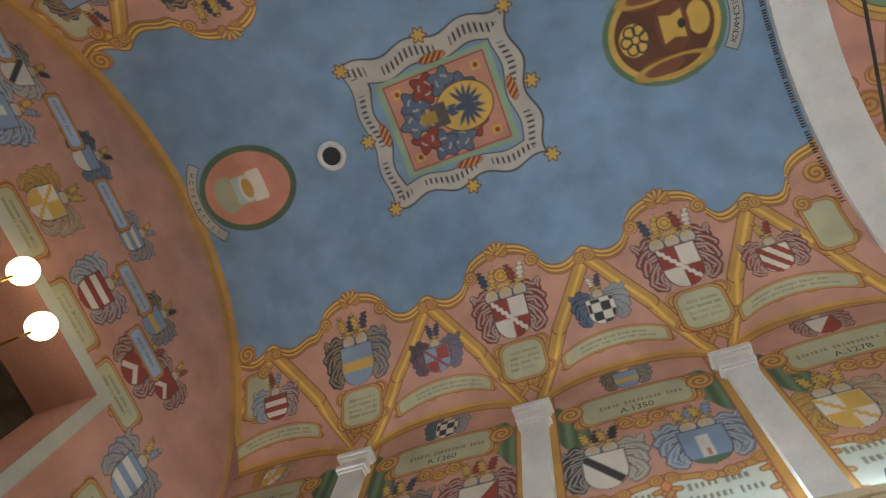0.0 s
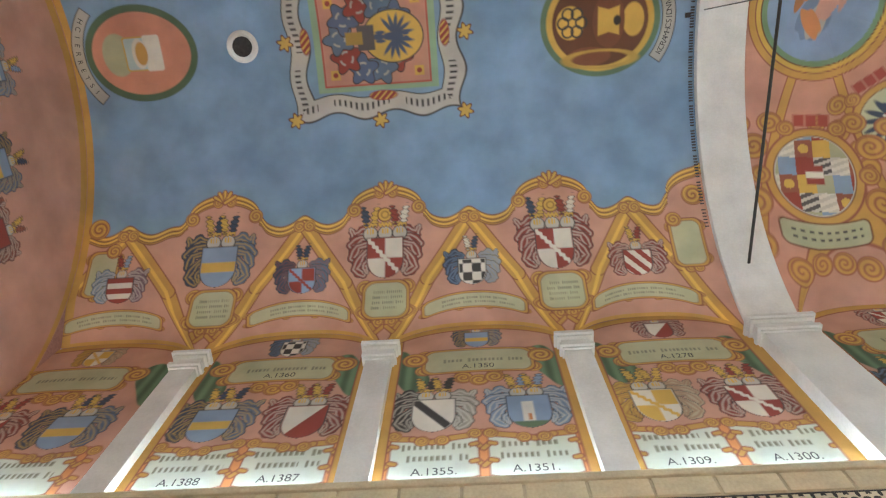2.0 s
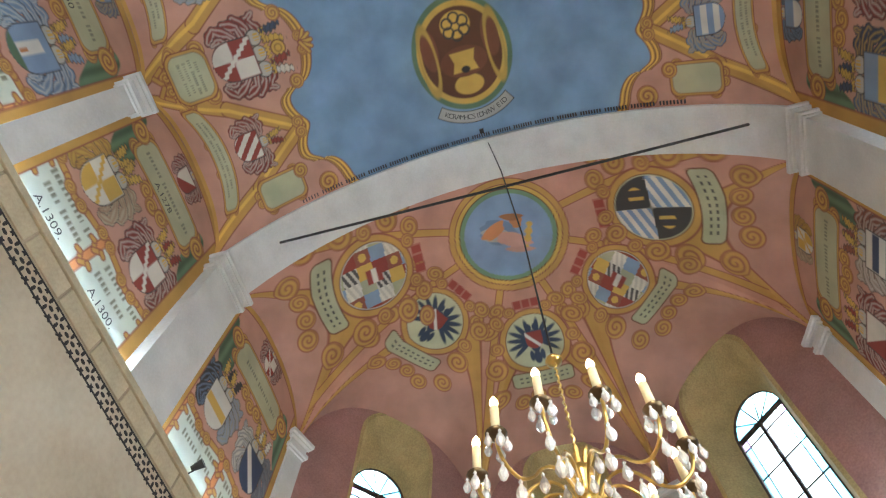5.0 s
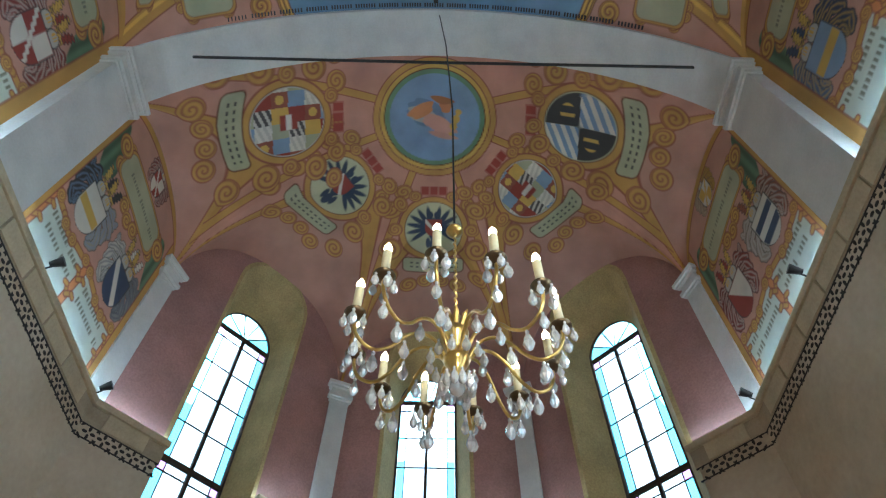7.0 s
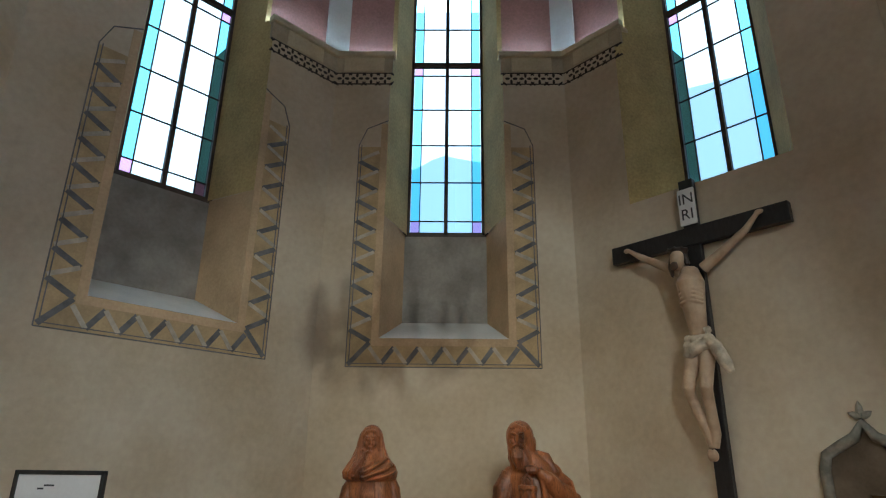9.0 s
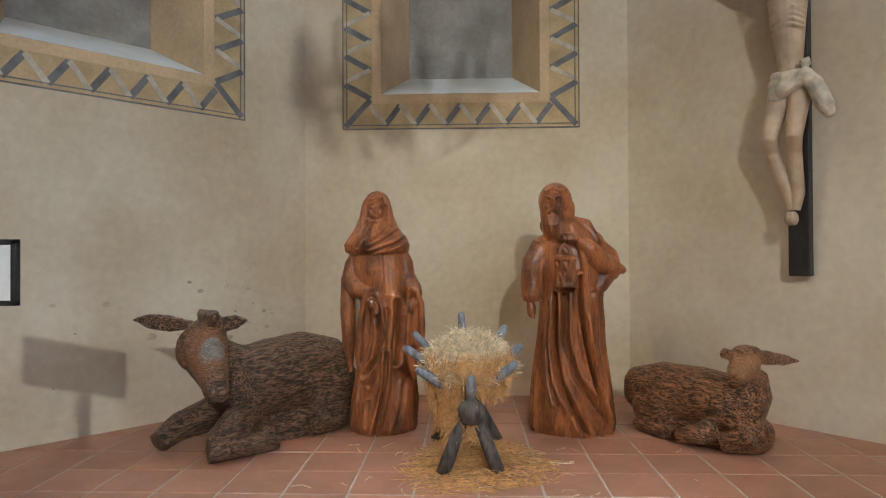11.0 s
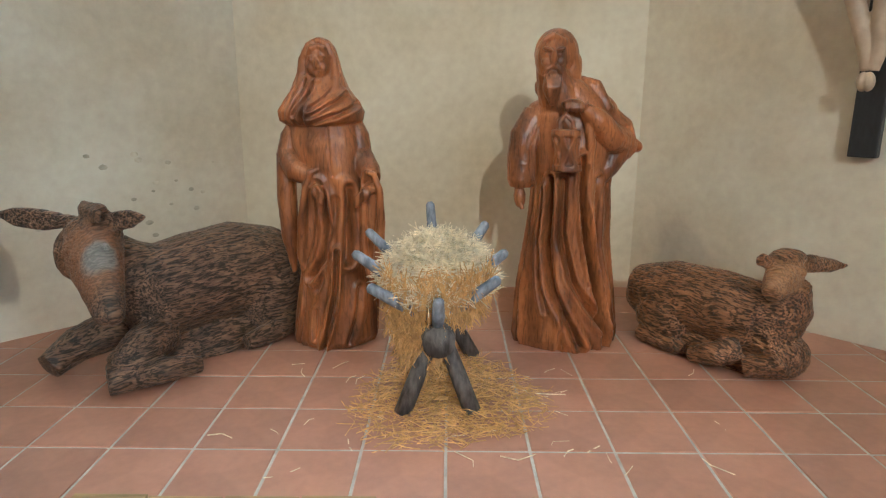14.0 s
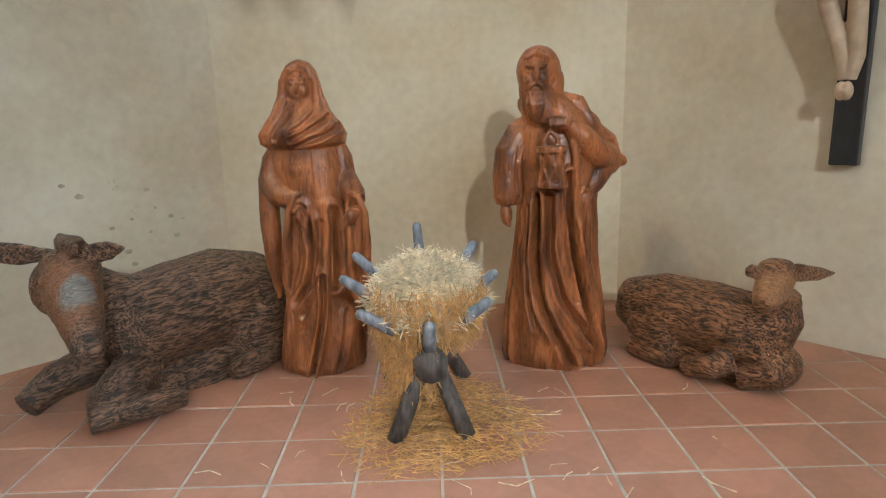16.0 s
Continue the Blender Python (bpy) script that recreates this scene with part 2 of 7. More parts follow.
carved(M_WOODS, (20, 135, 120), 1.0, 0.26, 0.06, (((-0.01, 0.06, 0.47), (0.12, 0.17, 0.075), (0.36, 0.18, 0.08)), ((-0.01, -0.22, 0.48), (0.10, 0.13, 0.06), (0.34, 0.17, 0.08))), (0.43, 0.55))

# ---- mesh helpers ----
def part(name, bm, material, parent=None, label="", smooth=False):
    me = bpy.data.meshes.new(name)
    bm.to_mesh(me)
    bm.free()
    me.materials.append(material)
    if smooth:
        me.polygons.foreach_set("use_smooth", [True] * len(me.polygons))
    ob = new(name, me)
    if parent:
        ob.parent = parent
    if label:
        ob["label"] = label
    return ob

def thing(name, label, category, group="", kind="", at=(0, 0, 0)):
    ob = new(name)
    ob.empty_display_size = 0.1
    ob.location = at
    return tagged(ob, label, category, group, kind)

def struct(ob, label, category="wall"):
    return tagged(ob, label, category, "", "structure")

def box(bm, x0, x1, y0, y1, z0, z1, m=None, bevel=0.0):
    r = bmesh.ops.create_cube(bm, size=1, matrix=Matrix.Translation(((x0 + x1) / 2, (y0 + y1) / 2, (z0 + z1) / 2)) @ Matrix.Diagonal((x1 - x0, y1 - y0, z1 - z0, 1)))
    if bevel:
        es = list({e for v in r["verts"] for e in v.link_edges})
        r = bmesh.ops.bevel(bm, geom=es, offset=bevel, segments=2, profile=0.5, affect="EDGES")
    if m is not None:
        bmesh.ops.transform(bm, matrix=m, verts=[v for v in r["verts"]])
    return bm

def cone(bm, p, q, r0, r1, seg=10):
    p, q = Vector(p), Vector(q)
    d = q - p
    m = Matrix.Translation((p + q) / 2) @ d.to_track_quat("Z", "Y").to_matrix().to_4x4()
    bmesh.ops.create_cone(bm, cap_ends=True, segments=seg, radius1=r0, radius2=r1, depth=d.length, matrix=m)
    return bm

def ball(bm, p, r, u=14, v=9, m=None):
    s = r if hasattr(r, "__len__") else (r, r, r)
    bmesh.ops.create_uvsphere(bm, u_segments=u, v_segments=v, radius=1, matrix=Matrix.Translation(p) @ (m or Matrix()) @ Matrix.Diagonal((*s, 1)))
    return bm

def tube(bm, pts, rad, seg=10, caps=True):
    """A tube through points with a radius, or one for each point."""
    pts = [Vector(p) for p in pts]
    rads = rad if hasattr(rad, "__len__") else [rad] * len(pts)
    rings, side = [], None
    for i, p in enumerate(pts):
        d = (pts[min(i + 1, len(pts) - 1)] - pts[max(i - 1, 0)]).normalized()
        if side is None:
            side = d.orthogonal().normalized()
        side = (side - d * side.dot(d)).normalized()
        up = d.cross(side)
        rings.append([bm.verts.new(p + rads[i] * (math.cos(a) * side + math.sin(a) * up)) for a in (2 * math.pi * k / seg for k in range(seg))])
    for a, b in zip(rings, rings[1:]):
        for k in range(seg):
            bm.faces.new((a[k], a[(k + 1) % seg], b[(k + 1) % seg], b[k]))
    if caps:
        bm.faces.new(rings[0][::-1])
        bm.faces.new(rings[-1])
    return bm

def lathe(bm, prof, at=(0, 0, 0), seg=20):
    rings = [[bm.verts.new((at[0] + r * math.cos(a), at[1] + r * math.sin(a), at[2] + z)) for a in (2 * math.pi * k / seg for k in range(seg))] for r, z in prof]
    for a, b in zip(rings, rings[1:]):
        for k in range(seg):
            bm.faces.new((a[k], a[(k + 1) % seg], b[(k + 1) % seg], b[k]))
    bm.faces.new(rings[0][::-1])
    bm.faces.new(rings[-1])
    return bm

def prism(bm, poly, z0, z1, m=None):
    lo, hi = [bm.verts.new((*p, z0)) for p in poly], [bm.verts.new((*p, z1)) for p in poly]
    bm.faces.new(lo[::-1])
    bm.faces.new(hi)
    n = len(poly)
    for k in range(n):
        bm.faces.new((lo[k], lo[(k + 1) % n], hi[(k + 1) % n], hi[k]))
    if m is not None:
        bmesh.ops.transform(bm, matrix=m, verts=lo + hi)
    return bm

def grid_mesh(name, P, col, material, parent=None, label=""):
    """A sheet from an array of places (rows, columns, 3) with painted colours."""
    h, w = P.shape[:2]
    me = bpy.data.meshes.new(name)
    idx = np.arange(h * w).reshape(h, w)
    q = np.stack([idx[:-1, :-1], idx[:-1, 1:], idx[1:, 1:], idx[1:, :-1]], -1).reshape(-1, 4)
    me.vertices.add(h * w)
    me.vertices.foreach_set("co", P.astype(np.float32).ravel())
    me.loops.add(len(q) * 4)
    me.loops.foreach_set("vertex_index", q.ravel().astype(np.int32))
    me.polygons.add(len(q))
    me.polygons.foreach_set("loop_start", np.arange(0, len(q) * 4, 4, dtype=np.int32))
    me.update(calc_edges=True)
    me.polygons.foreach_set("use_smooth", [True] * len(q))
    at = me.color_attributes.new("paint", "FLOAT_COLOR", "POINT")
    at.data.foreach_set("color", np.concatenate([col, np.ones((h, w, 1))], -1).astype(np.float32).ravel())
    me.materials.append(material)
    ob = new(name, me)
    if parent:
        ob.parent = parent
    if label:
        ob["label"] = label
    return ob

# ---- fresco painting ----
BLUE, PINK, OCHRE, RED, DARK, WHITE, SAGE, GOLD, NAVY, STEEL, GREEN, PALE, ORANGE, BROWN, ROSE = (
    np.array(v) for v in ((0.22, 0.34, 0.50), (0.58, 0.315, 0.235), (0.56, 0.315, 0.08), (0.30, 0.055, 0.04), (0.05, 0.045, 0.045), (0.72, 0.68, 0.60), (0.42, 0.42, 0.27), (0.66, 0.42, 0.09),
                          (0.055, 0.075, 0.13), (0.25, 0.34, 0.50), (0.12, 0.19, 0.11), (0.62, 0.66, 0.58), (0.58, 0.24, 0.09), (0.16, 0.06, 0.03), (0.30, 0.10, 0.06)))
PX = 0.012

class Wallpaint:
    """A painted sheet over two axes in metres; shapes are laid on it one after another."""
    def __init__(self, a, b, ground):
        self.a, self.b = a, b
        self.c = np.ones((len(b), len(a), 3)) * ground
        self.rng = np.random.default_rng(3)

    def spot(self, a0, b0, r, turn=0.0, sa=1.0, flip=1.0):
        i0, i1 = np.searchsorted(self.a, [a0 - r / sa, a0 + r / sa])
        j0, j1 = np.searchsorted(self.b, [b0 - r, b0 + r])
        x, y = np.meshgrid((self.a[i0:i1] - a0) * sa, (self.b[j0:j1] - b0) * flip)
        t = radians(turn)
        return self.c[j0:j1, i0:i1], math.cos(t) * x + math.sin(t) * y, -math.sin(t) * x + math.cos(t) * y

def lay(v, sd, col, soft=PX):
    """Paints col where the distance sd is below nought."""
    if v.size:
        m = np.clip(0.5 - sd / soft, 0, 1)[..., None]
        v += (col - v) * m

def sd_oval(x, y, rx, ry):
    return (np.sqrt((x / rx) ** 2 + (y / ry) ** 2) - 1) * min(rx, ry)

def sd_box(x, y, w, h, r=0.0):
    return np.maximum(np.abs(x) - w, np.abs(y) - h) if not r else np.hypot(np.maximum(np.abs(x) - w + r, 0), np.maximum(np.abs(y) - h + r, 0)) - r

def sd_shield(x, y, w, h):
    return np.maximum(np.abs(x) - w * np.sqrt(np.clip(1 - np.clip((-y) / h, 0, 1) ** 2.2, 0, 1)), np.abs(y) - h)

def bars(v, x, y, w, rows, rh, col=DARK, seed=0, bow=0.0):
    """Rows of plain dark bars, word by word, where small writing stands."""
    rng = np.random.default_rng(seed)
    for k in range(rows):
        y0 = ((rows - 1) / 2 - k) * rh * 1.75
        ww, p = w * (1 - 0.25 * abs(k - (rows - 1) / 2) / max(1, rows)), -w
        p = -ww * rng.uniform(0.75, 1.0)
        while p < ww * 0.8:
            n = rng.uniform(2.0, 6.0) * rh
            e = min(p + n, ww)
            cell = np.floor((x - p) / (rh * 0.6))
            gap = ((x - p) / (rh * 0.6) - cell)
            tall = rh * np.where(cell == 0, 0.5, 0.36)
            lay(v, np.maximum(np.maximum(np.abs(x - (p + e) / 2) - (e - p) / 2, np.abs(y - y0 + bow * x * x) - tall), (gap - 0.55) * rh * 0.6), col * 0.6 + SAGE * 0.4, 0.012)
            p = e + rh * 0.7

def field(v, x, y, w, h, kind, c1, c2):
    sd = sd_shield(x, y, w, h)
    lay(v, sd - 0.012, DARK * 1.2)
    lay(v, sd, c1)
    u, t = x / w, y / h
    pats = {"bend": np.abs(u * 0.9 + t * 0.9) - 0.26, "chevron": np.abs(t + np.abs(u) * 0.8) - 0.22, "fess": np.abs(t) - 0.25,
            "bars": 0.5 * np.cos(t * 7.5) , "pale": -u, "check": -np.sin(u * 4.6) * np.sin(t * 4.6) * 0.6, "quarter": -u * t * 2, "half": t,
            "bends": 0.5 * np.cos((u + t) * 6.0), "tri": u - t * 0.9, "tower": np.maximum(np.abs(u + 0.05) - 0.28, np.abs(t) - 0.62)}
    lay(v, np.maximum(pats[kind] * w, sd + 0.006), c2)
    if kind == "quarter":
        r = np.hypot(np.abs(u) - 0.45, np.abs(t) - 0.4)
        lay(v, np.maximum(sd, 0.01), c1)
        lay(v, np.maximum(np.where(u * t > 0, (np.abs(r - 0.26) - 0.07), 1.0) * w, sd), c2)
        lay(v, np.maximum(np.where(u * t > 0, np.maximum(np.abs(np.abs(u) - 0.45) - 0.06, np.abs(np.abs(t) - 0.35) - 0.16), 1.0) * w, sd), c2)
        lay(v, np.maximum((np.abs(u * 0.9 + t * 0.9 + 0.05 * np.sin((u - t) * 14)) - 0.13) * w, sd), c2)
    if kind == "tower":
        lay(v, np.maximum((t + 0.62) * h, sd), GREEN)
        lay(v, np.maximum(np.abs(u) - 0.08, np.abs(t + 0.35) - 0.2) * w, ORANGE)

def strand(v, x, y, pts, w0, col, hi, unit):
    """A curling leaf of mantling along a few points, thick in its middle, with a light vein."""
    best, along = np.full(x.shape, 9.0), np.zeros(x.shape)
    n = len(pts) - 1
    for k, ((ax, ay), (bx, by)) in enumerate(zip(pts, pts[1:])):
        vx, vy = bx - ax, by - ay
        t = np.clip(((x - ax) * vx + (y - ay) * vy) / (vx * vx + vy * vy + 1e-9), 0, 1)
        d = np.hypot(x - ax - t * vx, y - ay - t * vy)
        along = np.where(d < best, (k + t) / n, along)
        best = np.minimum(best, d)
    wd = w0 * (0.35 + 0.65 * np.sin(np.clip(along, 0, 1) * math.pi) ** 0.8) * (1 + 0.22 * np.sin(along * 22))
    lay(v, (best - wd * 1.25 - 0.02) * unit, DARK)
    lay(v, (best - wd * 1.25) * unit, col * 0.8)
    lay(v, (np.abs(best - wd * 0.55) - 0.022) * unit, hi * 0.6 + col * 0.3, 0.02)

def arms(cv, a0, b0, w, kind, c1, c2, m1, m2, turn=0.0, helms=1, sa=1.0, flip=1.0, crest=GOLD):
    """A coat of arms: curling mantling, shield, helmets and crests. w is half its width."""
    v, x, y = cv.spot(a0, b0, w * 1.9, turn, sa, flip)
    if not v.size:
        return
    xs, ys = x / w, y / w
    rng = np.random.default_rng(int(abs(a0 * 97 + b0 * 31)) + helms)
    for side in (-1, 1):
        j = lambda: rng.uniform(-0.05, 0.05)
        ca_, cb_ = (m1, m2) if side < 0 else ((m1 * 0.4 + c1 * 0.6) * 0.9, m2)
        for pts, wd in (([(0.30, 0.50), (0.62, 0.62 + j()), (0.88, 0.44), (0.98 + j(), 0.66)], 0.11), ([(0.34, 0.40), (0.70, 0.36), (0.98, 0.14 + j()), (0.80, 0.02), (0.70, 0.16)], 0.12),
                        ([(0.40, 0.20), (0.78, 0.10), (0.92 + j(), -0.24), (0.70, -0.34), (0.64, -0.18)], 0.12), ([(0.46, 0.0), (0.66, -0.20), (0.84, -0.56 + j()), (0.60, -0.78), (0.52, -0.62)], 0.11), ([(0.46, -0.3), (0.58, -0.5), (0.50, -0.72)], 0.08)):
            strand(v, xs, ys, [(side * p, q) for p, q in pts], wd, ca_, cb_, w)
    n = helms
    for k in range(n):
        hx = (k - (n - 1) / 2) * 0.42
        lay(v, sd_oval(xs - hx, ys - 0.48, 0.22, 0.23) * w, DARK)
        lay(v, sd_oval(xs - hx, ys - 0.49, 0.19, 0.20) * w, WHITE * 0.72)
        lay(v, np.maximum(sd_oval(xs - hx, ys - 0.56, 0.13, 0.09), np.abs(np.sin((xs - hx) * 42)) - 0.75) * w, GOLD)
        lay(v, sd_box(xs - hx, ys - 0.76 - 0.03 * np.sin(xs * 60), 0.19, 0.06) * w - 0.006, BROWN)
        lay(v, sd_box(xs - hx, ys - 0.76 - 0.03 * np.sin(xs * 60), 0.19, 0.055) * w, GOLD)
        for q, side in enumerate((-1, 1)):               # pairs of plumes or wings, a disc on the middle crown
            cc = ((NAVY, crest), (GOLD, GOLD), (RED, WHITE))[k][q] if n == 3 else (crest, m1)[q]
            if n == 3 and k == 1:
                lay(v, (np.hypot(xs - hx, ys - 1.06) - 0.22) * w, BROWN)
                lay(v, (np.hypot(xs - hx, ys - 1.06) - 0.19) * w, GOLD)
                lay(v, (np.abs(np.hypot(xs - hx, ys - 1.06) - 0.10) - 0.02) * w, OCHRE * 0.6)
                continue
            cx_ = hx + side * 0.12
            tx, ty = xs - cx_ - side * 0.35 * (ys - 0.8) ** 2, ys - 1.04
            jag = 0.025 * np.sin(ty * 45 + side)
            lay(v, (sd_oval(tx, ty, 0.105, 0.26) + jag) * w - 0.006, DARK)
            lay(v, (sd_oval(tx, ty, 0.095, 0.24) + jag) * w, cc)
            lay(v, (np.maximum(sd_oval(tx, ty, 0.09, 0.22), np.abs(np.sin(ty * 22 + tx * 9)) - 0.3) + jag) * w, cc * 0.62)
    field(v, x, y + 0.28 * w, w * 0.50, w * 0.62, kind, c1, c2)

def scroll(cv, a0, b0, r, turn=0.0, sa=1.0, flip=1.0, col=OCHRE):
    """A rolled acanthus curl."""
    v, x, y = cv.spot(a0, b0, r * 1.5, turn, sa, flip)
    rr, an = np.hypot(x, y), np.arctan2(y, x)
    sp = (rr / r * 2.0 - an / (2 * math.pi)) % 1.0
    lay(v, rr - r - 0.012, ROSE)
    lay(v, rr - r, col)
    lay(v, np.maximum(np.abs(sp - 0.5) - 0.16, (rr - r * 0.92) / r) * r * 0.5, ROSE * 0.9, 0.02)
    lay(v, np.maximum(np.abs(sp - 0.1) - 0.07, (rr - r * 0.9) / r) * r * 0.5, GOLD * 1.15, 0.02)

def stroke(cv, pts, w, col, sa=1.0, edge=None):
    """A painted line through a few points."""
    for (ax, ay), (bx, by) in zip(pts, pts[1:]):
        ca, cb = (ax + bx) / 2, (ay + by) / 2
        v, x, y = cv.spot(ca, cb, math.hypot((bx - ax) * sa, by - ay) / 2 + w * 2, 0, sa)
        dx, dy = (bx - ax) * sa, by - ay
        t = np.clip((x * dx + y * dy) / (dx * dx + dy * dy + 1e-9), -0.5, 0.5)
        d = np.hypot(x - t * dx, y - t * dy)
        if edge is not None:
            lay(v, d - w - 0.014, edge)
        lay(v, d - w, col)

def plaque(cv, a0, b0, w, h, rows, rh, turn=0.0, sa=1.0, flip=1.0, seed=0, bow=0.0, ground=SAGE * 1.15, rim=OCHRE):
    q = min(w, h) * 0.42
    for sx in (-1, 1):
        for sy in (-1, 1):
            scroll(cv, a0 + sx * w * 1.02 / sa, b0 + sy * h * 0.75 - flip * bow * w * w, q, 0 if sx > 0 else 180, sa, flip)
        scroll(cv, a0 + sx * w * 0.3 / sa, b0 - flip * (h + q * 0.7), q * 0.8, 90, sa, flip)
    v, x, y = cv.spot(a0, b0, max(w, h) * 1.35 + abs(bow) * w * w, turn, sa, flip)
    yy = y + bow * x * x
    lay(v, sd_box(x, yy, w + 0.045, h + 0.045, min(w, h) * 0.6) , ROSE * 0.8)
    lay(v, sd_box(x, yy, w + 0.032, h + 0.032, min(w, h) * 0.6), rim)
    lay(v, sd_box(x, yy, w, h, min(w, h) * 0.55) - 0.006, BROWN)
    lay(v, sd_box(x, yy, w, h, min(w, h) * 0.55), ground)
    bars(v, x, y, w * 0.85, rows, rh * 0.85, DARK * 2.2, seed, bow)

SCHEMES = [("quarter", RED, WHITE, NAVY, WHITE), ("bars", STEEL, WHITE, STEEL, GOLD), ("check", WHITE, DARK, NAVY, STEEL), ("quarter", RED, WHITE, RED, WHITE), ("bars", RED, WHITE, STEEL, WHITE),
           ("fess", STEEL, GOLD, NAVY, GOLD), ("bend", WHITE, DARK, DARK, WHITE), ("tower", STEEL, WHITE, STEEL, WHITE), ("tri", RED, WHITE, RED, WHITE), ("chevron", RED, WHITE, ROSE, WHITE),
           ("half", STEEL, WHITE, DARK, STEEL), ("bends", RED, WHITE, RED, WHITE), ("quarter", WHITE, GOLD, GOLD, ROSE)]

def barrel(d, top=Z_TOP, r=R_V):
    return top - r + np.sqrt(np.maximum(r * r - d * d, 0.0))

def lunette(u, d, rise, slope, deep=1.35):
    """Height of a small side vault: u runs -1 to 1 across its bay, d metres in from the wall."""
    return np.where((np.abs(u) < 1) & (d < deep), Z_CAP + (rise + slope * d) * np.maximum(1 - np.abs(u) ** 2.5, 0) ** 0.6, 0)

# --- nave vault: x along, s round the curve from the crown
xs = np.arange(X_W, ARCH0 + 0.03, 0.0125)
s_max = R_V * math.asin(H_UP / R_V)
ss = np.arange(-s_max, s_max + 0.006, 0.0125)
ss[-1] = s_max
XX, SS = np.meshgrid(xs, ss)
DD = R_V * np.sin(SS / R_V)
zb = barrel(DD)
mids = [(p + q) / 2 for p, q in zip(PIERS, PIERS[1:])]
halves = [(q - p) / 2 for p, q in zip(PIERS, PIERS[1:])]
zl = np.zeros_like(XX)
for m_, h_ in zip(mids, halves):
    zl = np.maximum(zl, lunette((XX - m_) / h_, H_UP - np.abs(DD), 0.57, 0.80))
ZZ = np.maximum(zb, zl)
cv = Wallpaint(xs, ss, PINK)
far = np.abs(SS)
near = np.min([np.abs(XX - p) for p in PIERS], 0)
mid = np.min([np.abs(XX - p) for p in mids], 0)
lobe = np.sqrt(np.clip(1 - (near / 0.47) ** 2, 0, 1))
wave = 2.33 + 0.09 * np.sin(np.clip(mid / 0.62, 0, 1) * math.pi) ** 2 - 0.05 * np.exp(-(mid / 0.1) ** 2)
edge = np.where(near < 0.47, np.minimum(wave, 2.22 - 0.29 * lobe - 0.04 * np.exp(-(near / 0.07) ** 2)), wave - 0.10 * np.exp(-((near - 0.47) / 0.07) ** 2))
edge_d = (far - edge) * 0.8
groin = (zl - zb) / 1.1
lay(cv.c, np.where(groin > -0.01, -1, 1) * 1.0, PINK * 0.96)
for sgn in (1, -1):
    for m_, h_ in zip(mids, halves):
        for sx in (-1, 1):
            stroke(cv, [(m_ + sx * h_ * 0.90, sgn * (s_max - 0.10)), (m_ + sx * h_ * 0.52, sgn * 3.25), (m_, sgn * 2.40)], 0.082, OCHRE, edge=ROSE * 0.8)
            stroke(cv, [(m_ + sx * h_ * 0.89 - sx * 0.03, sgn * (s_max - 0.10)), (m_ + sx * h_ * 0.50, sgn * 3.24), (m_, sgn * 2.43)], 0.022, GOLD * 1.2)
lay(cv.c, np.where((zl > zb) & (far > s_max - 0.10), -1, 1) * 1.0, OCHRE)
n_blue = np.sin(XX * 1.3 + 2 * np.sin(SS * 0.9)) * 0.03 + np.sin(SS * 2.9 + XX * 0.7) * 0.02
lay(cv.c, edge_d, BLUE[None, None, :] * (1 + n_blue[..., None] * 2))
for off, wd, col in ((0.05, 0.062, ROSE * 0.7), (0.05, 0.050, OCHRE), (0.018, 0.009, GOLD * 1.3), (0.045, 0.006, BROWN), (0.066, 0.008, GOLD * 1.25), (0.085, 0.005, BROWN)):
    lay(cv.c, np.abs(edge_d - off) - wd, col)
w_edge = np.where(XX < X_W + 0.10, -1.0, 1.0)
lay(cv.c, w_edge, OCHRE)
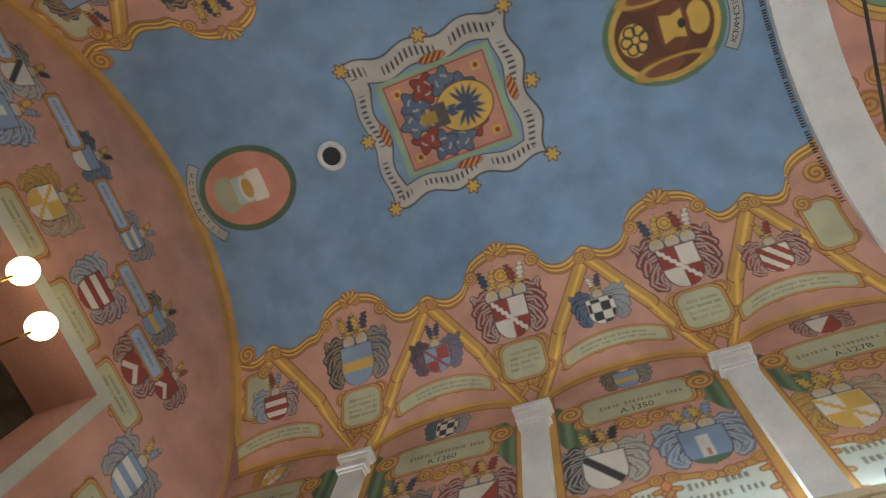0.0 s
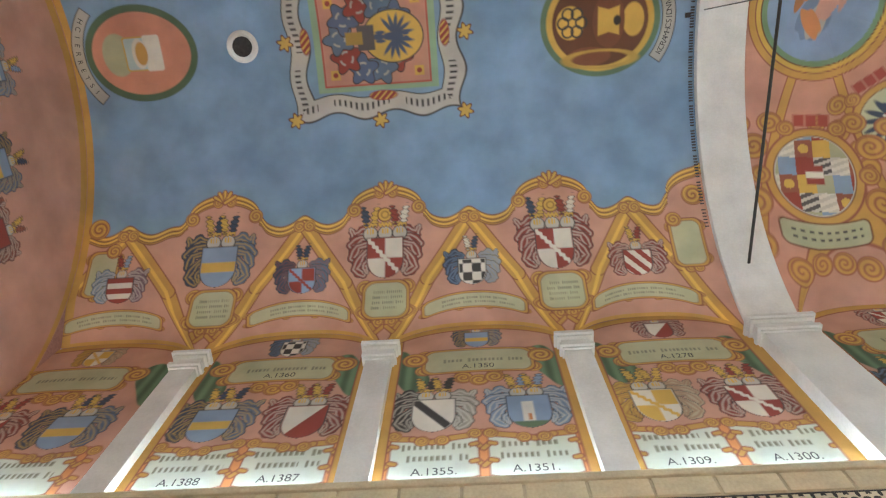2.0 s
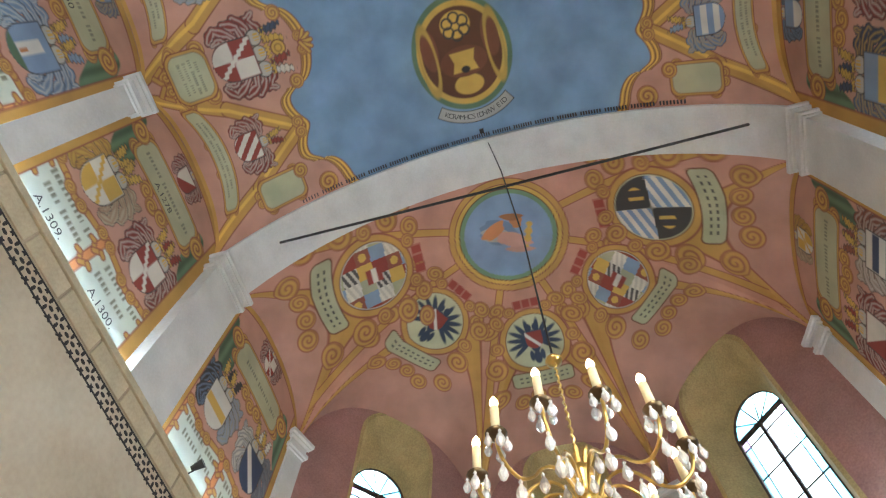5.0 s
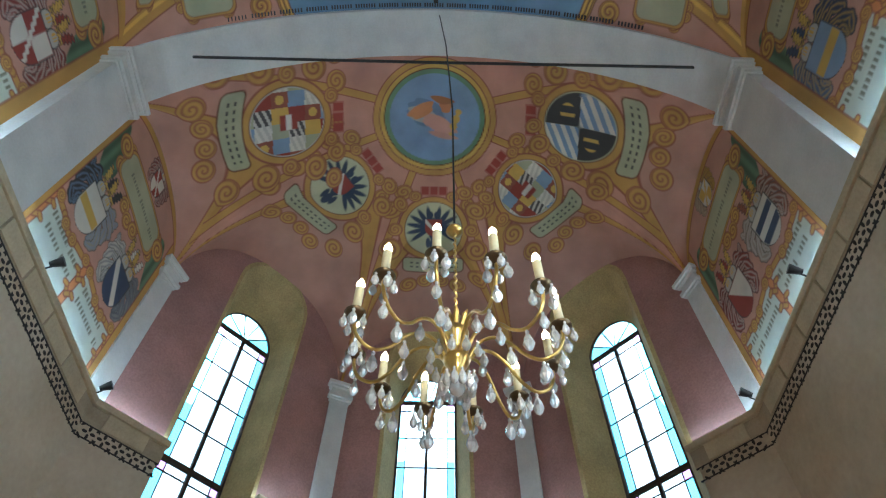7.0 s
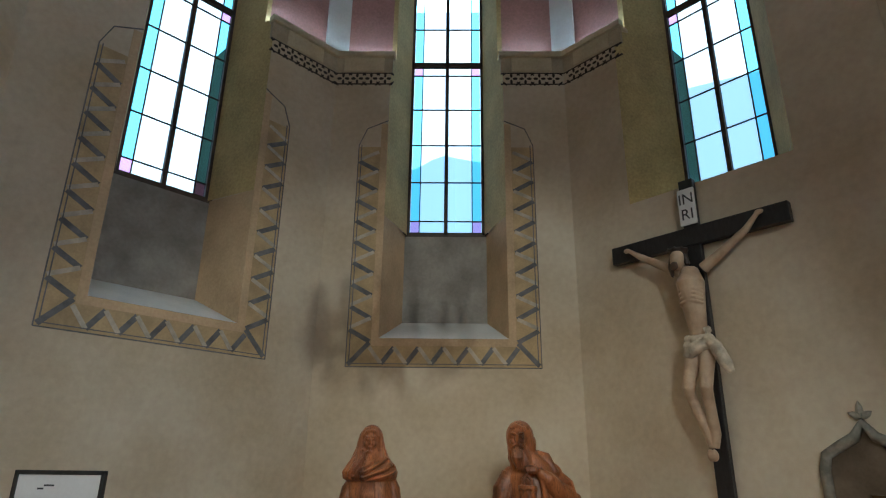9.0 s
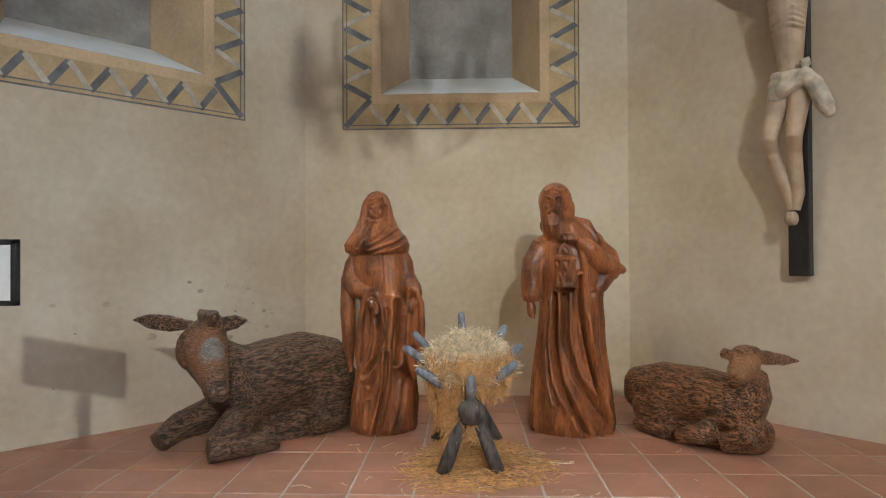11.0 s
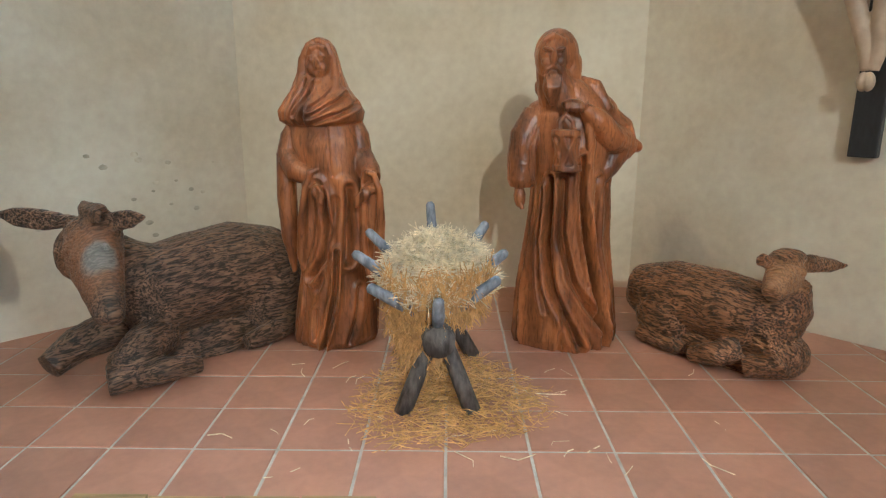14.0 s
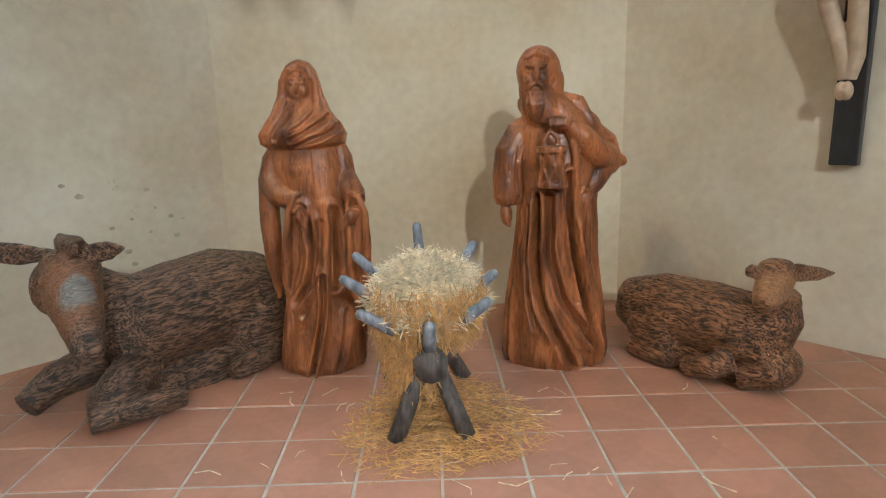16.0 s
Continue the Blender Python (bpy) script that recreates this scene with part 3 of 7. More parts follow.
for sgn in (1, -1):
    for k, p in enumerate(PIERS):
        b_ = sgn
        big = SCHEMES[(0, 5, 3, 3, 3)[k]]
        if 0 < k < 4:
            arms(cv, p - 0.02, sgn * 2.80, 0.45, *big, turn=0, helms=3 if k > 1 else 2, flip=-sgn)
            plaque(cv, p, sgn * 3.52, 0.25, 0.24, 4, 0.05, flip=-sgn, seed=k)
            for sx in (-1, 1):
                scroll(cv, p + sx * 0.42, sgn * 2.24, 0.085, 0 if sx > 0 else 180)
                scroll(cv, p + sx * 0.085, sgn * 2.03, 0.06, 0 if sx > 0 else 180)
                stroke(cv, [(p + sx * 0.17, sgn * 3.86), (p + sx * 0.10, sgn * 3.98), (p + sx * 0.02, sgn * 3.90)], 0.022, OCHRE, edge=ROSE)
            for a_ in (-0.5, -0.25, 0, 0.25, 0.5):
                stroke(cv, [(p, sgn * 2.03), (p + 0.16 * math.sin(a_ * 2), sgn * (2.03 - 0.15 * math.cos(a_ * 2)))], 0.016, GOLD * 1.1, edge=ROSE)
        else:
            p = X_W if k == 0 else 2.58
            d_ = 0.35 if k == 0 else -0.42
            plaque(cv, p + d_, sgn * 2.95, 0.17, 0.3, 0, 0.05, flip=-sgn, seed=k)
            scroll(cv, p + d_ * 0.6, sgn * 2.3, 0.13)
            scroll(cv, p + d_ * 1.3, sgn * 2.62, 0.09)
    for k, m_ in enumerate(mids):
        sc = SCHEMES[(4, 9, 2, 11)[k]] if sgn > 0 else SCHEMES[(k * 3 + 5) % 13]
        if k == 2:
            sc = ("check", WHITE, DARK, NAVY, STEEL)
        if k == 1:
            sc = ("quarter", STEEL, RED, NAVY, ROSE)
        arms(cv, m_, sgn * 3.12, 0.33, *sc, flip=-sgn, crest=(RED, NAVY, WHITE, GOLD)[k])
        plaque(cv, m_, sgn * 3.70, 0.60, 0.125, 2, 0.055, flip=-sgn, seed=10 + k, bow=0.32)
        for sx in (-1, 1):
            scroll(cv, m_ + sx * 0.065, sgn * 2.42, 0.07, 0 if sx > 0 else 180)

def eagle(v, x, y, s, col, heads=2):
    """A spread eagle as a plain dark silhouette."""
    lay(v, sd_oval(x, y, 0.16 * s, 0.42 * s), col)
    for sd in (-1, 1):
        for k in range(6):
            a = radians(-38 + 24 * k)
            dx, dy = x * sd - 0.08 * s, y - 0.06 * s
            u, w = dx * math.cos(a) + dy * math.sin(a), -dx * math.sin(a) + dy * math.cos(a)
            lay(v, sd_oval(u - 0.38 * s, w, 0.36 * s, 0.075 * s), col)
        lay(v, sd_oval(x - sd * 0.1 * s * (heads - 1), y - 0.5 * s, 0.09 * s, 0.13 * s), col)
        lay(v, sd_oval(x * sd - 0.16 * s, y + 0.5 * s, 0.07 * s, 0.2 * s), col)
    lay(v, sd_oval(x, y + 0.58 * s, 0.12 * s, 0.24 * s), col)

# central emblem: banner frame and quartered field
v, x, y = cv.spot(-1.60, 0.0, 1.7)
x, y = x / 1.1, y / 1.1
wob = 0.05 * np.sin(x * 9) + 0.05 * np.sin(y * 9 + 1)
lay(v, np.abs(sd_box(x, y, 0.90, 0.78) + wob * 0.7) - 0.125, DARK)
lay(v, np.abs(sd_box(x, y, 0.90, 0.78) + wob * 0.7) - 0.108, WHITE * 0.72)
fr = sd_box(x, y, 0.90, 0.78) + wob * 0.7
words = np.where(np.abs(x) / 0.90 > np.abs(y) / 0.78, y, x)
lay(v, np.maximum(np.abs(fr) - 0.04, np.sin(words * 95) * 0.02 + 0.006 + np.where(np.sin(words * 7.3) > 0.75, 0.1, 0)), DARK, 0.02)
lay(v, sd_box(x, y, 0.72, 0.60), GREEN * 1.9 + 0.06)
lay(v, sd_box(x, y, 0.64, 0.54), RED * 1.5)
lay(v, sd_box(x, y, 0.62, 0.52), np.array((0.55, 0.27, 0.19)))
for qx in (-1, 1):
    for qy in (-1, 1):
        lay(v, sd_box(x - qx * 0.50, y - qy * 0.40, 0.055, 0.055), GOLD)
        lay(v, np.hypot(x - qx * 0.50, y - qy * 0.40) - 0.03, RED)
for k in range(10):
    a = k * 0.63
    px, py = -0.05 + 0.37 * math.cos(a), 0.37 * math.sin(a)
    r_, an = np.hypot(x - px, y - py), np.arctan2(y - py, x - px)
    lay(v, r_ - 0.165 - 0.035 * np.sin(5 * an + k), DARK)
    lay(v, r_ - 0.15 - 0.035 * np.sin(5 * an + k), (NAVY * 1.8, RED, STEEL * 0.5)[k % 3])
    lay(v, np.maximum(np.abs(r_ - 0.075) - 0.012, np.sin(3 * an + k) * 0.02), WHITE * 0.6)
lay(v, sd_oval(x - 0.22, y, 0.36, 0.30), DARK)
lay(v, sd_oval(x - 0.22, y, 0.345, 0.285), GOLD * 1.05)
eagle(v, -(y), x - 0.22, 0.30, NAVY * 1.3)
lay(v, sd_box(x + 0.10, y, 0.10, 0.14), DARK * 2)
lay(v, sd_box(x + 0.24, y, 0.10, 0.07), GOLD * 0.6)
for px, py in ((0, 0.95), (0, -0.95), (1.06, 0), (-1.06, 0), (1.02, 0.9), (-1.02, 0.9), (1.02, -0.9), (-1.02, -0.9)):
    rr = np.hypot(x - px, y - py)
    lay(v, rr - 0.085 - 0.02 * np.sin(6 * np.arctan2(y - py, x - px)), BROWN)
    lay(v, rr - 0.065 - 0.02 * np.sin(6 * np.arctan2(y - py, x - px)), GOLD)
for px, py, w_, h_ in ((0.05, 0.66, 0.17, 0.06), (0.05, -0.66, 0.17, 0.06), (0.82, 0, 0.06, 0.15), (-0.82, 0, 0.06, 0.15)):
    lay(v, sd_oval(x - px, y - py, w_, h_), RED)
    lay(v, np.maximum(sd_oval(x - px, y - py, w_ * 0.9, h_ * 0.85), np.abs(np.sin((x + y) * 40)) * 0.05 - 0.025), GOLD)
# lion roundel beside the arch
v, x, y = cv.spot(1.28, 0.0, 1.0)
x, y = x / 1.35, y / 1.35
for r_, col in ((1.0, GREEN * 1.1), (0.90, GOLD * 1.0), (0.80, BROWN * 0.8)):
    lay(v, sd_oval(x, y, 0.56 * r_, 0.50 * r_), col)
lay(v, sd_oval(x + 0.28, y, 0.13, 0.15), GOLD * 1.05)
for k in range(6):
    a = k * 1.05
    lay(v, np.abs(np.hypot(x + 0.26 - 0.085 * math.cos(a), y - 0.09 * math.sin(a)) - 0.05) - 0.009, DARK)
lay(v, sd_oval(x - 0.31, y, 0.10, 0.15), GOLD)
lay(v, sd_oval(x - 0.08, y, 0.15, 0.24), BROWN * 1.1)
lay(v, sd_box(x - 0.08, y, 0.10, 0.10 + 0.3 * np.abs(x - 0.08)), GOLD * 0.95)
for sd in (-1, 1):
    lay(v, sd_oval(x + 0.1, y - sd * 0.31, 0.2, 0.085), BROWN * 1.3)
    lay(v, np.abs(sd_oval(x, y - sd * 0.34, 0.32, 0.08)) - 0.012, GOLD * 0.8)
lay(v, sd_oval(x - 0.16, y, 0.035, 0.045), DARK * 0.6)
def ribbon(a0, b0, r0, r1, amid, aspan, turn_right=1):
    v, x, y = cv.spot(a0, b0, r1 + 0.15)
    rr, an = np.hypot(x, y * 1.05), np.arctan2(y, x) - amid
    an = (an + math.pi) % (2 * math.pi) - math.pi
    sd = np.maximum(np.abs(rr - (r0 + r1) / 2) - (r1 - r0) / 2, (np.abs(an) - aspan) * r1)
    lay(v, sd - 0.012, DARK)
    lay(v, sd, WHITE * 0.62)
ribbon(1.28, 0.0, 0.79, 0.94, 0.0, 0.62)
ribbon(-4.66, 0.0, 0.76, 0.90, math.pi, 0.75)
# lamb roundel
v, x, y = cv.spot(-4.66, 0.0, 1.0)
x, y = x / 1.12, y / 1.12
lay(v, sd_oval(x, y, 0.66, 0.54), GREEN * 0.8)
lay(v, sd_oval(x, y, 0.58, 0.46), PINK * np.array((1.05, 0.85, 0.75)))
lay(v, sd_oval(x + 0.28, y, 0.18, 0.24), SAGE)
lay(v, sd_box(x - 0.0, y, 0.20, 0.19, 0.03) , GOLD * 0.9)
lay(v, sd_box(x - 0.0, y, 0.185, 0.175, 0.03) , np.array((0.45, 0.58, 0.60)))
lay(v, sd_box(x - 0.14, y, 0.10, 0.2, 0.03), WHITE)
lay(v, sd_oval(x + 0.02, y - 0.0, 0.09, 0.17), WHITE * 0.98)
lay(v, sd_oval(x + 0.0, y, 0.07, 0.13), OCHRE)
v, x, y = cv.spot(-3.32, 0.0, 0.3)
lay(v, np.hypot(x, y) - 0.20, WHITE * 0.95)
P = np.stack([XX, C + DD, ZZ], -1)
vault = grid_mesh("ceiling_nave", P, cv.c, M_PAINT)
struct(vault, "blue barrel vault painted with scalloped pink borders and coats of arms", "ceiling")

# --- apse vault: rays from the medallion out to the walls
MX, MY = 4.0, C
T_N = Vector((X_N - X_E, H_LO - S_E, 0)).normalized()
WALL_L = math.hypot(X_E - X_N, H_LO - S_E)
N_D = Vector((H_LO - S_E, X_E - X_N, 0)).normalized()      # outward normal of the north-east wall
def reach(dx, dy):
    """How far from the medallion the upper wall stands, in a direction."""
    up = H_UP - H_LO
    out = np.full(dx.shape, 1e9)
    d_n, d_e = H_LO + up, X_E + up - MX
    d_d = (X_E - MX) * N_D.x + (S_E) * N_D.y + up
    for nx, ny, d in ((0, 1, d_n), (0, -1, d_n), (1, 0, d_e), (N_D.x, N_D.y, d_d), (N_D.x, -N_D.y, d_d)):
        k = nx * dx + ny * dy
        out = np.minimum(out, np.where(k > 1e-6, d / np.maximum(k, 1e-6), 1e9))
    return out
th = np.linspace(-math.pi, math.pi, 1500)
rho = np.linspace(0.0, 1.0, 300)
TH, RH = np.meshgrid(th, rho)
dx, dy = np.cos(TH), np.sin(TH)
lim = reach(dx, dy)
lim = np.where(dx < 0, np.minimum(lim, (MX - ARCH1 + 0.02) / np.maximum(-dx, 1e-6)), lim)
fr_ = np.sin(RH * math.pi / 2) ** 0.9
AX, AY = MX + dx * lim * fr_, MY + dy * lim * fr_
rel = np.maximum(np.abs(AY - MY) / H_UP, np.hypot(AX - MX, AY - MY) / reach(dx, dy) * (AX > MX))
az = barrel(np.clip(rel, 0, 1) * H_UP, Z_TOP - 0.05)
al = np.zeros_like(az)
cells = [(Vector((0, 1)), H_UP, MX + 0.02, 1.02, 0.57, 0.9), (Vector((0, -1)), H_UP, MX + 0.02, 1.02, 0.57, 0.9)]
for sgn in (1, -1):
    u = (AX - (ARCH1 + X_N) / 2) / ((X_N - ARCH1) / 2 + 0.02)
    al = np.maximum(al, lunette(u, H_UP - sgn * (AY - MY), 0.57, 0.8) * ((sgn * (AY - MY)) > 0))
    n_ = Vector((N_D.x, sgn * N_D.y))
    p0 = Vector((X_E, C + sgn * S_E)) + n_ * (H_UP - H_LO)
    t_ = Vector((T_N.x, sgn * T_N.y))
    al = np.maximum(al, lunette(((AX - p0.x) * t_.x + (AY - p0.y) * t_.y - WALL_L / 2) / (WALL_L / 2), -((AX - p0.x) * n_.x + (AY - p0.y) * n_.y), 1.35, 0.30, 1.7))
al = np.maximum(al, lunette((AY - C) / (S_E + 0.04), X_E + H_UP - H_LO - AX, 1.35, 0.30, 1.7))
az2 = np.maximum(az, al)
ca = Wallpaint(th, rho, PINK * np.array((0.98, 0.92, 0.9)))
gr = np.where(RH > 0.2, np.abs(al - az) / 1.1 - 0.055, 1)
lay(ca.c, np.where((al > az) & (RH > 0.4), -1.0, 1.0), PINK * 0.85)
lay(ca.c, gr - 0.016, ROSE)
lay(ca.c, gr, OCHRE * 0.95)
rm = np.hypot(AX - MX, AY - MY)
R_M = 0.66
# eight fans between ribs, each with an oval coat and a ribbon
fan = [(-94, "eagle2"), (-56, "q"), (0, "eagle"), (56, "eagle"), (94, "q3")]
for k, a in enumerate((-21.5, 21.5, -73, 73, -110, 110)):
    d_ = np.abs((TH - radians(a) + math.pi) % (2 * math.pi) - math.pi) * rm
    m_ = np.where((rm > R_M) & (al < az + 0.02), d_ - 0.05, 1)
    lay(ca.c, m_ - 0.014, ROSE)
    lay(ca.c, m_, OCHRE)
for k, (a, what) in enumerate(fan):
    a = radians(a)
    rc, ks = (1.68, 1.3) if abs(a) < 1.2 else (2.0, 1.45)
    tx, ty = math.cos(a), math.sin(a)
    u, w = -(AX - MX) * ty + (AY - MY) * tx, (AX - MX) * tx + (AY - MY) * ty
    yv = -(w - rc) * 1.25 / ks
    u = np.where(w > 0.3, u / ks, 9.0)
    lay(ca.c, sd_oval(u, yv, 0.43, 0.47), ROSE)
    lay(ca.c, sd_oval(u, yv, 0.41, 0.45), OCHRE)
    lay(ca.c, sd_oval(u, yv, 0.35, 0.39), BROWN)
    lay(ca.c, sd_oval(u, yv, 0.34, 0.38), SAGE * 1.3 if what[0] == "e" else WHITE * 0.8)
    ins = sd_oval(u, yv, 0.33, 0.37)
    if what == "eagle":
        sub = ca.c
        tmp = sub.copy()
        eagle(tmp, u, yv, 0.40, NAVY * 0.8)
        lay(tmp, sd_shield(u, yv - 0.02, 0.1, 0.12), RED)
        lay(tmp, np.maximum(sd_shield(u, yv - 0.02, 0.1, 0.12), np.abs(u - yv * 0.8) - 0.025), WHITE)
        ca.c = np.where((ins < 0)[..., None], tmp, sub)
    elif what == "eagle2":
        lay(ca.c, np.maximum(ins, -u * yv * 20), np.where((np.sin(yv * 60 + u * 30) > 0)[..., None], STEEL, WHITE))
        lay(ca.c, np.maximum(ins, u * yv * 20), DARK * 1.2)
        for qs in (-1, 1):
            lay(ca.c, np.maximum(sd_oval(u - qs * 0.13, yv + qs * 0.13, 0.09, 0.08), -0.03 + 0.06 * np.abs(np.sin(u * 30))), GOLD)
    else:
        cell = (np.floor(u / 0.15) * 3 + np.floor(yv / 0.17) * 5) % 7
        for q, col in enumerate((RED, WHITE, GOLD, STEEL, DARK * 2, ROSE, SAGE)):
            lay(ca.c, np.maximum(ins, np.where(cell == q, -1, 1) * 0.05), col, 0.004)
        lay(ca.c, np.maximum(ins, np.where((cell % 3 == 1) & (np.sin(yv * 95 + u * 40) > 0.1), -1, 1) * 0.05), WHITE * 0.8)
        lay(ca.c, np.maximum(ins, np.where((cell % 3 == 2) & (np.hypot(u % 0.15 - 0.075, yv % 0.17 - 0.085) < 0.045), -1, 1) * 0.05), GOLD)
        lay(ca.c, np.maximum(ins, np.maximum(np.abs(u) - 0.075, np.abs(yv) - 0.09)), RED)
        lay(ca.c, np.maximum(ins, np.maximum(np.abs(u) - 0.075, np.abs(yv) - 0.03)), WHITE)
    # crown towards the medallion and ribbon below
    lay(ca.c, np.maximum(sd_box(u, yv - 0.54, 0.16, 0.06), -0.05 + 0.05 * np.abs(np.sin(u * 30))), RED * 1.2)
    lay(ca.c, sd_box(u, yv + 0.55 - u * u * 0.5, 0.36, 0.10, 0.05) - 0.014, BROWN)
    lay(ca.c, sd_box(u, yv + 0.55 - u * u * 0.5, 0.36, 0.10, 0.05), SAGE * 1.05)
    lay(ca.c, np.maximum(sd_box(u, yv + 0.55 - u * u * 0.5, 0.30, 0.07), np.maximum(np.abs((yv + .55 - u * u * .5) % 0.06 - 0.03) - 0.01, np.sin(u * 90) * 0.02)), DARK * 1.5)
    for sx in (-1, 1):
        for px, py, r in ((0.50, 0.28, 0.12), (0.52, -0.25, 0.13), (0.36, 0.52, 0.10), (0.54, -0.62, 0.11), (0.46, 0.0, 0.08), (0.22, 0.46, 0.07), (0.3, -0.82, 0.1), (0.1, -0.78, 0.09), (0.62, 0.5, 0.09)):
            rr, an = np.hypot(u - sx * px, yv - py), np.arctan2(yv - py, (u - sx * px) * sx)
            sp = (rr / r * 2 - an / 6.283) % 1.0
            lay(ca.c, rr - r - 0.01, ROSE)
            lay(ca.c, rr - r, OCHRE)
            lay(ca.c, np.maximum(np.abs(sp - 0.5) - 0.16, (rr - r) / r) * r * 0.5, ROSE, 0.02)
for r_, col in ((R_M + 0.24, ROSE), (R_M + 0.225, OCHRE), (R_M + 0.15, ROSE * 0.9), (R_M + 0.135, GOLD), (R_M + 0.08, BROWN), (R_M + 0.065, GREEN * 1.6), (R_M, STEEL * 1.05)):
    lay(ca.c, rm - r_, col)
u, w = AX - MX, AY - MY
for px, py, rx, ry, t, col in ((-0.02, 0.15, 0.20, 0.28, 0.4, STEEL * 0.75), (0.0, 0.2, 0.13, 0.2, 0.3, WHITE * 0.6), (0.05, -0.1, 0.12, 0.28, 0.5, PINK * 1.1), (-0.18, -0.16, 0.09, 0.09, 0, ORANGE), (-0.2, 0.12, 0.1, 0.2, -0.5, ORANGE * 1.1), (0.25, -0.18, 0.05, 0.2, 0.2, PINK), (-0.05, -0.3, 0.2, 0.05, 0.3, GOLD), (-0.28, -0.05, 0.06, 0.16, 0.2, ORANGE * 0.7)):
    a, b = u * math.cos(t) + w * math.sin(t) - px, -u * math.sin(t) + w * math.cos(t) - py
    lay(ca.c, sd_oval(a, b, rx, ry) + 0.012 * np.sin(a * 50), col)
vault_apse = grid_mesh("ceiling_apse", np.stack([AX, AY, az2], -1), ca.c, M_PAINT)
struct(vault_apse, "pink and ochre apse vault with a round blue medallion and painted arms", "ceiling")

def arc_text(txt, cx, cy, r, mid, span, size, inward=1):
    """Letters along an arc on the vault, read from below."""
    for k, chn in enumerate(txt):
        if chn == " ":
            continue
        a = mid + inward * span * (k / (len(txt) - 1) - 0.5)
        cu = bpy.data.curves.new("letter", "FONT")
        cu.body, cu.size, cu.align_x, cu.align_y = chn, size, "CENTER", "CENTER"
        tmp = bpy.data.objects.new("letter", cu)
        me = bpy.data.meshes.new_from_object(tmp)
        bpy.data.objects.remove(tmp)
        me.materials.append(M_INK)
        ob = new("letter", me)
        ob.parent = vault
        x, s_ = cx + r * math.cos(a), r * math.sin(a) / 1.05
        d = R_V * math.sin(s_ / R_V)
        out = Vector((math.cos(a), math.sin(a), 0))
        up = -out * (1 if inward > 0 else 1)
        down = Vector((0, 0, -1))
        right = up.cross(down)
        ob.matrix_basis = Matrix(((right.x, up.x, down.x, x), (right.y, up.y, down.y, C + d), (right.z, up.z, down.z, float(barrel(np.array(d))) - 0.012), (0, 0, 0, 1)))
arc_text("DIE WINDISCHMARCK", 1.28, C, 0.865, 0.0, 1.05, 0.10)
arc_text("ISTERREICH", -4.66, C, 0.83, math.pi, 1.2, 0.095)

# ---- walls ----
def slab(name, label, x0, x1, y0, y1, z0, z1, material=None, category="wall"):
    return struct(part(name, box(bmesh.new(), x0, x1, y0, y1, z0, z1), material or M_PLASTER), label, category)

slab("wall_north", "plain cream plaster wall below the painted ledge", X_W, X_N, C + H_LO, C + H_LO + 0.9, 0, Z_LEDGE - 0.06)
slab("wall_north_upper", "old rose plaster backing of the painted panels", X_W, X_N + 0.2, C + H_UP + 0.012, C + H_UP + 0.9, Z_LEDGE - 0.06, 10.6, M_PINK)
slab("wall_south_upper", "old rose plaster backing of the painted panels", X_W, X_N + 0.2, C - H_UP - 0.9, C - H_UP - 0.012, Z_LEDGE - 0.06, 10.6, M_PINK)
struct(part("ceiling_roof", prism(bmesh.new(), [(X_W - 0.8, C - 4.3), (X_N + 0.3, C - 4.3), (X_E + 0.7, C - S_E - 0.6), (X_E + 0.7, C + S_E + 0.6), (X_N + 0.3, C + 4.3), (X_W - 0.8, C + 4.3)], 10.6, 10.8), M_GREYP), "dark roof slab above the vaults", "ceiling")
# south wall, out of view, with two tall window openings added for fill light
for k, (a, b) in enumerate(((X_W, -2.6), (-1.3, 0.4), (1.7, X_N))):
    slab("wall_south" if k == 0 else "wall_south_%d" % k, "plain cream plaster wall below the ledge", a, b, C - H_LO - 0.9, C - H_LO, 0, Z_LEDGE - 0.06)
for k, (a, b) in enumerate(((-2.6, -1.3), (0.4, 1.7))):
    slab("wall_south_sill_%d" % k, "plain cream plaster under an added, unseen window opening", a, b, C - H_LO - 0.9, C - H_LO, 0, 1.6)
    # added area lamp in the unseen opening, brightens nave and apse
    area("standin_daylight", look(((a + b) / 2, C - H_LO - 0.45, 3.4), ((a + b) / 2 + 1.5, C, 1.6)), 1.1, 3.4, NAVE_W, (0.93, 0.97, 1.0))
# west wall with the loft opening
for k, (a, b, z0, z1) in enumerate(((C - H_UP, -1.2, 0, 10.6), (1.86, C + H_UP, 0, 10.6), (-1.2, 1.86, 0, 5.0), (-1.2, 1.86, 7.0, 10.6))):
    slab("wall_west" if k == 0 else "wall_west_%d" % k, "plaster end wall behind the painted sheet", X_W - 0.8, X_W - 0.012, a, b, z0, z1, M_PINK)
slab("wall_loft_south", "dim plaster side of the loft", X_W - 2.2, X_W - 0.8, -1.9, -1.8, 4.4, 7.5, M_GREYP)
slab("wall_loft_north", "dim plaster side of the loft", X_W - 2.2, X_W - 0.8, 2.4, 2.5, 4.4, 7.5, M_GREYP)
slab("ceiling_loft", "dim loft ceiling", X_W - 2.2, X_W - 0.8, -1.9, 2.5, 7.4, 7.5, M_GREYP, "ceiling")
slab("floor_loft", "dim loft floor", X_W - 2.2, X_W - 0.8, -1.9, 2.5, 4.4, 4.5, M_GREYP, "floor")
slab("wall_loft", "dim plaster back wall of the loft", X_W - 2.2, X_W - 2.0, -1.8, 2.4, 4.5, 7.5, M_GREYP)
